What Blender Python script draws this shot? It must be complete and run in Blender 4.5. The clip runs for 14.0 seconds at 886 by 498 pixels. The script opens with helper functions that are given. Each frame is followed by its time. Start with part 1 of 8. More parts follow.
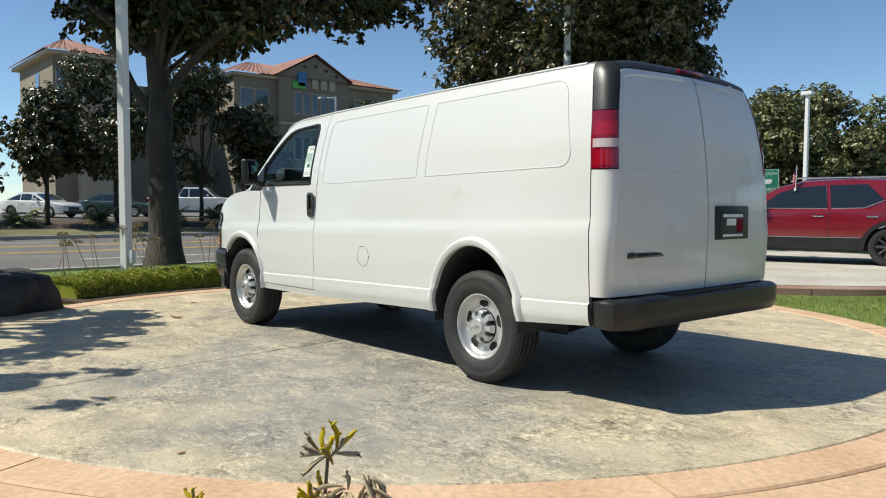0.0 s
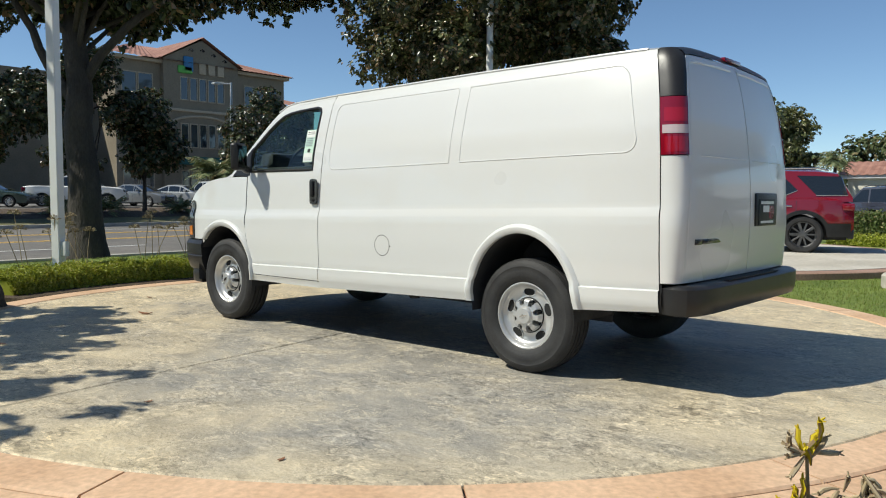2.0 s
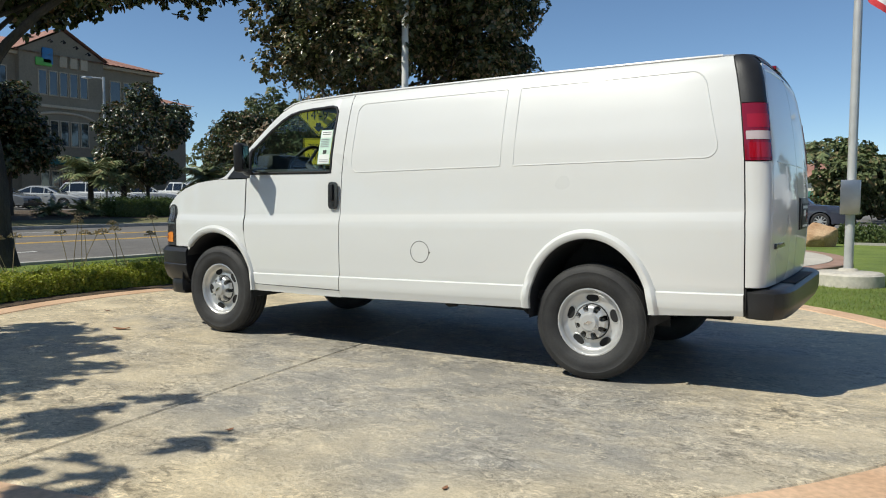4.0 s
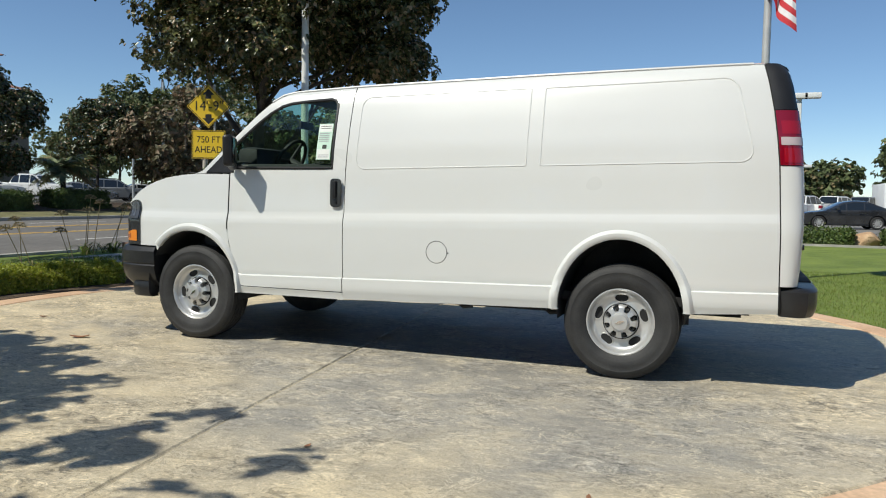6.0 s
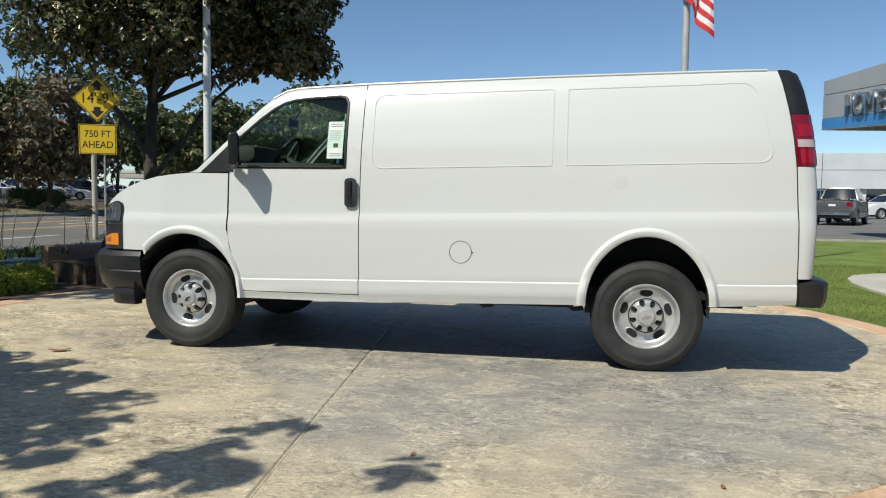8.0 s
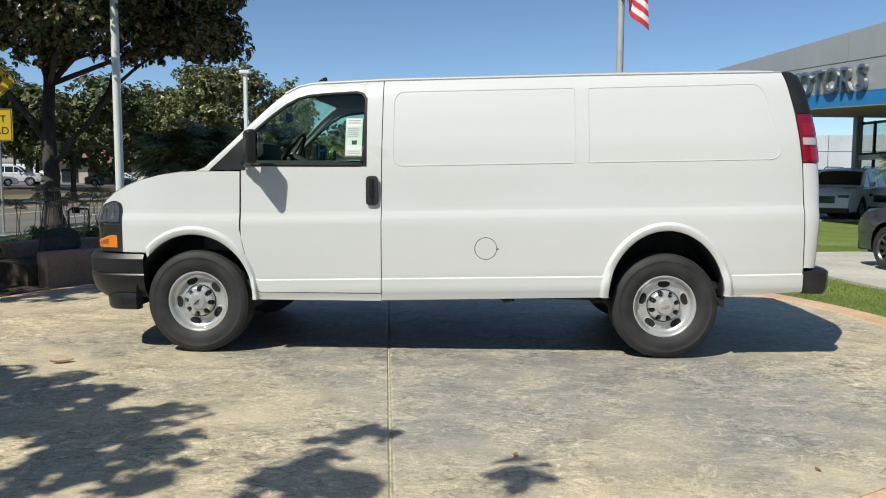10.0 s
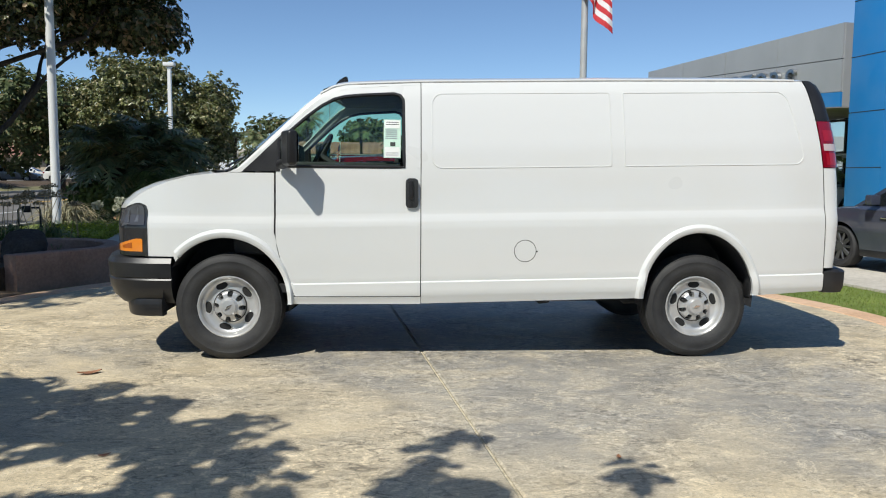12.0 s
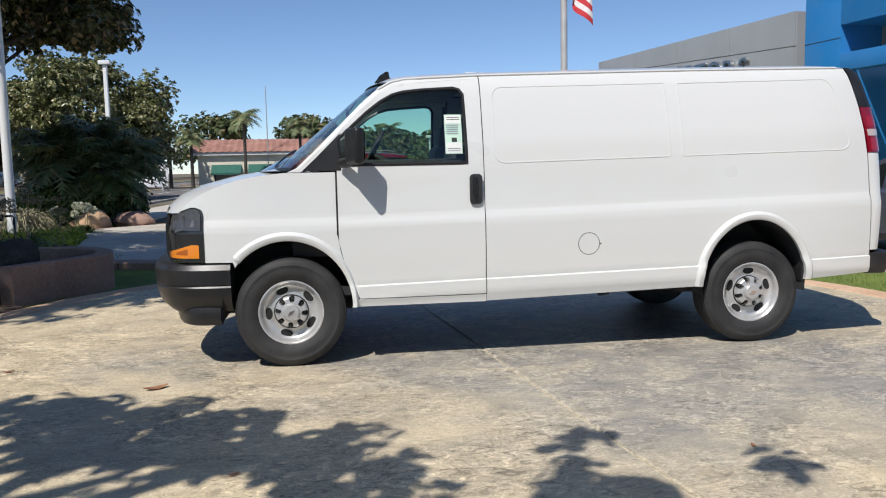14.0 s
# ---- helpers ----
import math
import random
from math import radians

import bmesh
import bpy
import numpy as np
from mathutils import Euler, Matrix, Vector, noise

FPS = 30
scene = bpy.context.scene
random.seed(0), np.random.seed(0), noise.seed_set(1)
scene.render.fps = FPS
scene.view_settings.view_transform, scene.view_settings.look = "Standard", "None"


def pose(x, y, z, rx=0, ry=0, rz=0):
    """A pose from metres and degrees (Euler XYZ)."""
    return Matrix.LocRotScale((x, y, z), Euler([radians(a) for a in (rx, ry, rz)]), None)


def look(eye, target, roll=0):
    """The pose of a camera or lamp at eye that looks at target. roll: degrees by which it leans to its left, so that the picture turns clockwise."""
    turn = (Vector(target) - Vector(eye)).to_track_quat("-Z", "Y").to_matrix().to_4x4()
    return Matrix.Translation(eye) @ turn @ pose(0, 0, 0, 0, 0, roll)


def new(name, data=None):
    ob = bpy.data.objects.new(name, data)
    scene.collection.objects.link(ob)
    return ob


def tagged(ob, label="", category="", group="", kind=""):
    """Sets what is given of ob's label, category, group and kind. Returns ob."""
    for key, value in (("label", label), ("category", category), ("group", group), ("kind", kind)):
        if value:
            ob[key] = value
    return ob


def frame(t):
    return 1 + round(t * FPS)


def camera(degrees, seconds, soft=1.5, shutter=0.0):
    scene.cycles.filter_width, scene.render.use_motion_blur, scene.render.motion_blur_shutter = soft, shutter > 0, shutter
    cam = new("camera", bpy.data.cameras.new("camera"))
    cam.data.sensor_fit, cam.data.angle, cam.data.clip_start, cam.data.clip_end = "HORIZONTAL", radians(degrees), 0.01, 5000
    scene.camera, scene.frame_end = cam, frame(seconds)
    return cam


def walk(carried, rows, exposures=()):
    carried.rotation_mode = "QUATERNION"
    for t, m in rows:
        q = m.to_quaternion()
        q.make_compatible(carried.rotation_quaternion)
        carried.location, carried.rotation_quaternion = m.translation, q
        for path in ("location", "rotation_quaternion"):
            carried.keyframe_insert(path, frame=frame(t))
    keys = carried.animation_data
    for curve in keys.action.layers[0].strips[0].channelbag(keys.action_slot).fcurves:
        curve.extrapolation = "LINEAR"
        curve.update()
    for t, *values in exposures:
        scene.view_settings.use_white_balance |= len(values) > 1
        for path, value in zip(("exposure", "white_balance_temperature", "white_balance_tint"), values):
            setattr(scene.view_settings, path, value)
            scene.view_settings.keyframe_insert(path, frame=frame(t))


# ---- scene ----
cam = camera(59.5, 14.0, soft=1.1)
PATH = [
    (0, (3.827, -3.538, 1.201), (2.309, -2.24, 1.091), 0.2),
    (0.5, (3.689, -3.722, 1.172), (2.214, -2.376, 1.06), 0.3),
    (1, (3.448, -3.86, 1.179), (2.03, -2.455, 1.061), 0.2),
    (1.5, (3.204, -4.024, 1.171), (1.83, -2.575, 1.049), 0.2),
    (2, (2.952, -4.181, 1.17), (1.644, -2.674, 1.037), 0.3),
    (2.5, (2.649, -4.262, 1.178), (1.413, -2.695, 1.049), 0.4),
    (3, (2.365, -4.418, 1.177), (1.19, -2.805, 1.049), 0.5),
    (3.2, (2.252, -4.489, 1.191), (1.104, -2.857, 1.06), 0.4),
    (5.3, (1.108, -5.029, 1.17), (0.277, -3.214, 1.051), 0.9),
    (5.5, (1.001, -5.042, 1.181), (0.208, -3.21, 1.057), 1.0),
    (6, (0.725, -5.138, 1.186), (0.01, -3.275, 1.055), 1.0),
    (6.5, (0.467, -5.214, 1.176), (-0.163, -3.321, 1.042), 1.0),
    (7, (0.187, -5.234, 1.197), (-0.36, -3.315, 1.059), 0.8),
    (7.5, (-0.081, -5.324, 1.201), (-0.557, -3.387, 1.061), 0.8),
    (8, (-0.332, -5.417, 1.198), (-0.726, -3.461, 1.061), 0.7),
    (8.2, (-0.415, -5.43, 1.197), (-0.779, -3.468, 1.053), 0.6),
    (10.3, (-1.44, -5.573, 1.321), (-1.511, -3.583, 1.137), 0.3),
    (10.5, (-1.525, -5.572, 1.331), (-1.574, -3.581, 1.145), 0.4),
    (11, (-1.764, -5.589, 1.34), (-1.762, -3.599, 1.149), 0.5),
    (11.5, (-1.975, -5.603, 1.334), (-1.918, -3.613, 1.14), 0.6),
    (12, (-2.2, -5.553, 1.34), (-2.09, -3.565, 1.151), 0.5),
    (12.5, (-2.439, -5.552, 1.348), (-2.283, -3.568, 1.153), 0.3),
    (13, (-2.68, -5.554, 1.349), (-2.483, -3.574, 1.152), -0.1),
    (13.5, (-2.9, -5.473, 1.342), (-2.655, -3.498, 1.148), -0.5),
    (14, (-3.115, -5.375, 1.358), (-2.839, -3.405, 1.152), -1.1),
]
walk(cam, [(t, look(eye, target, roll)) for t, eye, target, roll in PATH], [(0.0, 0.17, 6700, 3), (1.5, 0.08, 6700, 3), (3.0, 0.02, 6650, 4), (8.0, -0.02, 6600, 4), (11.0, 0.03, 6500, 4), (12.5, 0.05, 6430, 8), (14.0, 0.03, 6420, 11)])

# ---- light ----
SUN_TO = Vector((-0.45, -0.65, 1.0)).normalized()
sun_data = bpy.data.lights.new("sun", "SUN")
sun_data.energy, sun_data.angle, sun_data.color = 4.9, radians(0.53), (1.0, 0.955, 0.89)
sun = new("sun", sun_data)
sun.matrix_world = look((0, 0, 30), Vector((0, 0, 30)) - SUN_TO)
world = bpy.data.worlds.new("world")
scene.world = world
world.use_nodes = True
wn = world.node_tree.nodes
sky = wn.new("ShaderNodeTexSky")
sky.sky_type, sky.sun_disc = "NISHITA", False
sky.sun_elevation = math.asin(SUN_TO.z)
sky.sun_rotation = math.atan2(SUN_TO.x, SUN_TO.y)
sky.altitude, sky.air_density, sky.dust_density, sky.ozone_density = 1200.0, 0.85, 0.02, 4.5
wn["Background"].inputs["Strength"].default_value = 0.118
world.node_tree.links.new(sky.outputs["Color"], wn["Background"].inputs["Color"])


# ---- materials ----
class Nodes:
    """A small helper round one node tree."""

    def __init__(self, name):
        self.m = bpy.data.materials.new(name)
        self.m.use_nodes = True
        self.t = self.m.node_tree
        self.b = self.t.nodes["Principled BSDF"]
        self.co = None

    def add(self, kind, **props):
        n = self.t.nodes.new(kind)
        for k, v in props.items():
            if k == "operation":
                n.operation = v
            elif k == "blend":
                n.blend_type = v
            elif k == "feature":
                n.feature = v
            elif k == "data_type":
                n.data_type = v
            elif k == "mode":
                n.distance = v
        return n

    def link(self, a, b):
        self.t.links.new(a, b)

    def where(self, scale=(1, 1, 1), turn=0.0):
        c = self.add("ShaderNodeTexCoord")
        mp = self.add("ShaderNodeMapping")
        mp.inputs["Scale"].default_value = scale
        mp.inputs["Rotation"].default_value = (0, 0, turn)
        self.link(c.outputs["Object"], mp.inputs["Vector"])
        return mp.outputs["Vector"]

    def noise(self, vec, scale, detail=4.0, rough=0.55, distort=0.0):
        n = self.add("ShaderNodeTexNoise")
        n.inputs["Scale"].default_value, n.inputs["Detail"].default_value = scale, detail
        n.inputs["Roughness"].default_value, n.inputs["Distortion"].default_value = rough, distort
        self.link(vec, n.inputs["Vector"])
        return n.outputs["Fac"]

    def ramp(self, fac, stops):
        r = self.add("ShaderNodeValToRGB")
        els = r.color_ramp.elements
        while len(els) < len(stops):
            els.new(0.5)
        for e, (p, c) in zip(els, stops):
            e.position = p
            e.color = (*c, 1) if len(c) == 3 else c
        self.link(fac, r.inputs["Fac"])
        return r.outputs["Color"]

    def mix(self, fac, a, b, blend="MIX"):
        n = self.add("ShaderNodeMix")
        n.data_type, n.blend_type = "RGBA", blend
        for sock, val in ((n.inputs[0], fac), (n.inputs[6], a), (n.inputs[7], b)):
            if isinstance(val, bpy.types.NodeSocket):
                self.link(val, sock)
            else:
                sock.default_value = val if isinstance(val, float) else (*val, 1)
        return n.outputs[2]

    def bump(self, fac, strength, distance=0.01, after=None):
        n = self.add("ShaderNodeBump")
        n.inputs["Strength"].default_value, n.inputs["Distance"].default_value = strength, distance
        self.link(fac, n.inputs["Height"])
        if after is not None:
            self.link(after, n.inputs["Normal"])
        self.link(n.outputs["Normal"], self.b.inputs["Normal"])
        return n.outputs["Normal"]

    def base(self, colour):
        self.link(colour, self.b.inputs["Base Color"])


def grey(v):
    return (v, v, v)


def surf(name, c1, c2, scale=3.0, rough=0.6, bump=0.0, bscale=40.0, metal=0.0, coat=0.0, fine=0.0, island=False, stretch=(1, 1, 1), spec=0.5, bdist=0.01, lo=0.35, hi=0.65):
    """A plain surface: two tones, a fine grain, and a fine relief."""
    n = Nodes(name)
    v = n.where(stretch)
    col = n.ramp(n.noise(v, scale), [(lo, c1), (hi, c2)])
    if fine:
        col = n.mix(fine, col, n.ramp(n.noise(v, scale * 17, 3), [(0.3, grey(0.55)), (0.7, grey(1.45))]), "MULTIPLY")
    if island:
        g = n.add("ShaderNodeNewGeometry")
        col = n.mix(0.8, col, n.ramp(g.outputs["Random Per Island"], [(0, grey(0.55)), (1, grey(1.4))]), "MULTIPLY")
    n.base(col)
    n.b.inputs["Roughness"].default_value, n.b.inputs["Metallic"].default_value = rough, metal
    n.b.inputs["Coat Weight"].default_value = coat
    n.b.inputs["Specular IOR Level"].default_value = spec
    if bump:
        n.bump(n.noise(v, bscale, 4, 0.6), bump, bdist)
    return n.m


def paint(name, colour, rough=0.3, coat=0.6, metal=0.0, dust=0.06, wave=0.03):
    n = Nodes(name)
    v = n.where()
    d = tuple(c * (1 - dust) + 0.45 * dust for c in colour)
    n.base(n.ramp(n.noise(v, 1.3, 5), [(0.35, d), (0.7, colour)]))
    r = n.ramp(n.noise(v, 1.1, 2), [(0.3, grey(rough * 0.9)), (0.7, grey(rough * 1.1))])
    n.link(r, n.b.inputs["Roughness"])
    n.b.inputs["Coat Weight"].default_value, n.b.inputs["Coat Roughness"].default_value = coat, 0.04
    n.b.inputs["Metallic"].default_value = metal
    if wave:
        n.bump(n.noise(v, 2.2, 2), wave, 0.01)
    return n.m


def glass(name, tint, rough=0.02, clear=0.6):
    """Thin pane: part of the light goes straight through, the rest is mirrored or swallowed."""
    n = Nodes(name)
    out = n.t.nodes["Material Output"]
    tr = n.add("ShaderNodeBsdfTransparent")
    tr.inputs["Color"].default_value = (*[t * clear for t in tint], 1)
    gl = n.add("ShaderNodeBsdfGlossy")
    gl.inputs["Roughness"].default_value = rough
    fr = n.add("ShaderNodeLayerWeight")
    fr.inputs["Blend"].default_value = 0.5
    up = n.add("ShaderNodeMath", operation="POWER")
    up.inputs[1].default_value = 5.0
    n.link(fr.outputs["Facing"], up.inputs[0])
    gloss = n.add("ShaderNodeMath", operation="MULTIPLY_ADD")
    gloss.inputs[1].default_value, gloss.inputs[2].default_value = 0.92, 0.06
    n.link(up.outputs[0], gloss.inputs[0])
    mx = n.add("ShaderNodeMixShader")
    n.link(gloss.outputs[0], mx.inputs[0])
    n.link(tr.outputs[0], mx.inputs[1])
    n.link(gl.outputs[0], mx.inputs[2])
    n.link(mx.outputs[0], out.inputs["Surface"])
    return n.m


def leaf_mat(name, c_dark, c_light, c_odd, odd=0.08, rough=0.4, spec=0.5, glow=0.25):
    n = Nodes(name)
    g = n.add("ShaderNodeNewGeometry")
    r = g.outputs["Random Per Island"]
    col = n.ramp(r, [(0, c_dark), (1 - odd - 0.02, c_light), (1 - odd, c_odd), (1, c_odd)])
    v = n.where()
    col = n.mix(0.5, col, n.ramp(n.noise(v, 0.9, 3), [(0.3, grey(0.6)), (0.7, grey(1.35))]), "MULTIPLY")
    n.base(col)
    n.b.inputs["Roughness"].default_value, n.b.inputs["Specular IOR Level"].default_value = rough, spec
    out = n.t.nodes["Material Output"]
    tl = n.add("ShaderNodeBsdfTranslucent")
    n.link(col, tl.inputs["Color"])
    mx = n.add("ShaderNodeMixShader")
    mx.inputs[0].default_value = glow
    n.link(n.b.outputs[0], mx.inputs[1])
    n.link(tl.outputs[0], mx.inputs[2])
    n.link(mx.outputs[0], out.inputs["Surface"])
    return n.m


def pad_concrete():
    """Stamped, sealed concrete: tan with blue-grey stains, slate-like chips, pale ridges and hair cracks."""
    n = Nodes("stamped_concrete")
    v = n.where()
    vs = n.where((1.0, 1.5, 1.0), 0.35)
    big = n.noise(v, 0.5, 5, 0.6, 0.4)
    mid = n.noise(vs, 2.0, 7, 0.66, 0.7)
    chips = n.noise(vs, 9, 8, 0.68, 1.6)
    grain = n.noise(v, 60, 5, 0.7)
    patchy = n.ramp(n.noise(v, 1.2, 4), [(0.40, grey(0.15)), (0.60, grey(0.95))])
    tan = n.ramp(mid, [(0.30, (0.41, 0.343, 0.23)), (0.5, (0.565, 0.468, 0.31)), (0.70, (0.665, 0.557, 0.375))])
    slate = n.ramp(mid, [(0.30, (0.212, 0.203, 0.183)), (0.5, (0.318, 0.293, 0.248)), (0.72, (0.47, 0.41, 0.305))])
    # The middle of the pad is greyer than its rim.
    c = n.add("ShaderNodeTexCoord")
    off = n.add("ShaderNodeVectorMath", operation="SUBTRACT")
    off.inputs[1].default_value = (-1.2, 0.3, 0.0)
    n.link(c.outputs["Object"], off.inputs[0])
    far = n.add("ShaderNodeVectorMath", operation="LENGTH")
    n.link(off.outputs["Vector"], far.inputs[0])
    mul = n.add("ShaderNodeMath", operation="MULTIPLY_ADD")
    mul.inputs[1].default_value, mul.inputs[2].default_value = -0.16, 0.50
    n.link(far.outputs["Value"], mul.inputs[0])
    add = n.add("ShaderNodeMath", operation="ADD")
    n.link(mul.outputs[0], add.inputs[0])
    n.link(big, add.inputs[1])
    f = n.ramp(add.outputs[0], [(0.44, grey(0.0)), (0.70, grey(1.0))])
    col = n.mix(f, tan, slate)
    col = n.mix(patchy, col, n.mix(1.0, col, n.ramp(chips, [(0.40, grey(0.46)), (0.445, grey(0.92)), (0.555, grey(1.0)), (0.59, grey(1.5))]), "MULTIPLY"))
    # Smaller flakes with crisp edges, thick in some parts and missing in others.
    flakes = n.ramp(n.noise(vs, 24, 7, 0.7, 1.2), [(0.41, grey(0.60)), (0.45, grey(1.0)), (0.56, grey(1.0)), (0.60, grey(1.32))])
    thick = n.ramp(n.noise(v, 2.3, 4), [(0.42, grey(0.1)), (0.60, grey(0.85))])
    col = n.mix(thick, col, n.mix(1.0, col, flakes, "MULTIPLY"))
    col = n.mix(0.6, col, n.ramp(grain, [(0.34, grey(0.7)), (0.66, grey(1.3))]), "MULTIPLY")
    # Pale broken ridges left by the stamp.
    ridge = n.ramp(n.noise(vs, 4.2, 6, 0.62, 1.6), [(0.480, grey(0.0)), (0.50, grey(0.85)), (0.520, grey(0.0))])
    broken = n.ramp(n.noise(v, 4.1, 5), [(0.46, grey(0.0)), (0.55, grey(1.0))])
    col = n.mix(n.mix(1.0, ridge, broken, "MULTIPLY"), col, (0.66, 0.58, 0.43))
    dark = n.ramp(n.noise(vs, 3.3, 5, 0.6, 1.4), [(0.488, grey(0.0)), (0.50, grey(0.7)), (0.512, grey(0.0))])
    where = n.ramp(n.noise(v, 1.4, 4), [(0.50, grey(0.0)), (0.62, grey(1.0))])
    col = n.mix(n.mix(1.0, dark, where, "MULTIPLY"), col, (0.12, 0.11, 0.095))
    for scale, width, mask in ((0.62, 0.007, 0.5), (1.9, 0.012, 0.56)):
        vor = n.add("ShaderNodeTexVoronoi", feature="DISTANCE_TO_EDGE")
        vor.inputs["Scale"].default_value = scale
        wn_ = n.add("ShaderNodeTexNoise")
        wn_.inputs["Scale"].default_value, wn_.inputs["Detail"].default_value, wn_.inputs["Roughness"].default_value = 3.2, 7.0, 0.65
        n.link(v, wn_.inputs["Vector"])
        wob = n.mix(0.85 / scale ** 0.5, v, wn_.outputs["Color"], "ADD")
        n.link(wob, vor.inputs["Vector"])
        crack = n.ramp(vor.outputs["Distance"], [(0.0, grey(0.5)), (width, grey(1.0))])
        some = n.ramp(n.noise(v, 0.8 + scale * 0.2, 3), [(mask - 0.05, grey(0.0)), (mask + 0.05, grey(0.9))])
        col = n.mix(some, col, n.mix(1.0, col, crack, "MULTIPLY"))
    n.base(col)
    n.link(n.ramp(mid, [(0.3, grey(0.42)), (0.7, grey(0.66))]), n.b.inputs["Roughness"])
    first = n.bump(mid, 0.4, 0.02)
    second = n.bump(chips, 0.7, 0.012, first)
    n.bump(grain, 0.35, 0.004, second)
    return n.m


M_PAD = pad_concrete()
M_RING = surf("salmon_concrete", (0.54, 0.345, 0.21), (0.65, 0.445, 0.29), 1.6, 0.75, 0.3, 60, fine=0.35, bdist=0.004)
M_JOINT = surf("joint_dirt", (0.07, 0.06, 0.045), (0.14, 0.12, 0.09), 9, 0.9)
M_SAND = surf("joint_sand", (0.34, 0.29, 0.20), (0.55, 0.48, 0.35), 30, 0.95, 0.6, 120, fine=0.6)
M_ASPHALT = surf("asphalt", (0.115, 0.108, 0.10), (0.165, 0.152, 0.138), 0.35, 0.85, 0.4, 70, fine=0.4, bdist=0.006)
M_LOT = surf("lot_asphalt", (0.13, 0.125, 0.12), (0.19, 0.18, 0.165), 0.4, 0.85, 0.3, 60, fine=0.3, bdist=0.006)
M_KERB = surf("kerb_concrete", (0.30, 0.285, 0.26), (0.42, 0.40, 0.36), 2.0, 0.85, 0.3, 60, fine=0.3)
M_WALK = surf("pale_concrete", (0.42, 0.385, 0.32), (0.54, 0.50, 0.43), 0.8, 0.8, 0.25, 50, fine=0.3)
M_SOIL = surf("dry_ground", (0.10, 0.085, 0.055), (0.19, 0.16, 0.105), 0.25, 0.95, 0.5, 14, fine=0.6)
M_MULCH = surf("bark_mulch", (0.05, 0.033, 0.02), (0.115, 0.08, 0.05), 9, 0.95, 0.9, 45, fine=0.7, bdist=0.03)
M_LAWN = surf("lawn_turf", (0.115, 0.165, 0.028), (0.19, 0.245, 0.045), 1.1, 0.9, 0.8, 90, fine=0.6, bdist=0.02)
M_DRYLAWN = surf("dry_verge_turf", (0.12, 0.115, 0.05), (0.19, 0.175, 0.08), 0.9, 0.9, 0.8, 60, fine=0.6, bdist=0.02)
M_BLADE = leaf_mat("grass_blade", (0.10, 0.15, 0.022), (0.22, 0.28, 0.055), (0.32, 0.29, 0.11), 0.1, 0.6, 0.3, 0.3)
M_YELLOW = surf("yellow_road_paint", (0.62, 0.36, 0.055), (0.74, 0.46, 0.09), 4, 0.7, fine=0.4)
M_WHITELINE = surf("white_road_paint", (0.55, 0.54, 0.50), (0.72, 0.71, 0.67), 4, 0.7, fine=0.4)
M_BROWNWALL = surf("brown_render", (0.27, 0.165, 0.12), (0.36, 0.23, 0.172), 1.7, 0.85, 0.3, 55, fine=0.35)
M_WHITEPOLE = paint("white_pole_paint", (0.74, 0.74, 0.71), 0.42, 0.2)
M_STEEL = surf("brushed_steel", (0.42, 0.42, 0.42), (0.55, 0.55, 0.54), 3, 0.32, metal=1.0)
M_POLESTEEL = surf("satin_pole_steel", (0.50, 0.50, 0.49), (0.60, 0.60, 0.58), 3, 0.45, metal=0.35)
M_GALV = surf("galvanised_steel", (0.40, 0.41, 0.41), (0.52, 0.53, 0.52), 6, 0.5, metal=0.6)

M_VAN = paint("van_white_paint", (0.65, 0.655, 0.635), 0.3, 0.7, dust=0.015, wave=0.0)
M_BLACKPLASTIC = surf("black_grained_plastic", (0.014, 0.014, 0.015), (0.023, 0.023, 0.024), 5, 0.36, 0.2, 220, fine=0.2, bdist=0.002, spec=0.4)
M_BLACKGLOSS = paint("gloss_black_trim", (0.012, 0.012, 0.014), 0.2, 0.4, dust=0.04)
M_NUT = surf("dark_nut_steel", (0.03, 0.03, 0.03), (0.06, 0.06, 0.058), 20, 0.4, metal=0.4)
M_RUBBER = surf("tyre_rubber", (0.014, 0.014, 0.015), (0.029, 0.0285, 0.028), 6, 0.7, 0.3, 120, fine=0.3, bdist=0.003)
M_UNDER = surf("underbody_black", (0.010, 0.010, 0.011), (0.022, 0.021, 0.02), 3, 0.8, 0.3, 20)
M_RIM = surf("silver_wheel_paint", (0.50, 0.50, 0.495), (0.62, 0.617, 0.605), 5, 0.32, metal=0.55, coat=0.2)
M_DARKHOLE = surf("dark_opening", (0.008, 0.008, 0.008), (0.015, 0.015, 0.015), 4, 0.8)
M_GLASS = glass("tinted_window_glass", (0.80, 1.0, 0.87), clear=0.84)
M_CABIN = surf("dark_cabin_plastic", (0.016, 0.016, 0.018), (0.03, 0.03, 0.032), 6, 0.65, 0.2, 90)
M_SEAT = surf("charcoal_seat_vinyl", (0.022, 0.022, 0.025), (0.04, 0.04, 0.043), 5, 0.6, 0.3, 60)
M_REDLENS = paint("red_lens", (0.20, 0.002, 0.012), 0.12, 1.0, dust=0.0)
M_REDBRIGHT = paint("bright_red_lens", (0.30, 0.004, 0.014), 0.1, 1.0, dust=0.0)
M_CLEARLENS = paint("clear_lens", (0.50, 0.42, 0.42), 0.12, 1.0, dust=0.0)
M_AMBER = paint("amber_lens", (0.72, 0.22, 0.012), 0.14, 1.0, dust=0.0)
M_AMBERDARK = paint("deep_amber_lens", (0.36, 0.085, 0.004), 0.14, 1.0, dust=0.0)
M_LAMPGLASS = paint("smoked_headlamp", (0.06, 0.06, 0.065), 0.2, 0.3, dust=0.0)
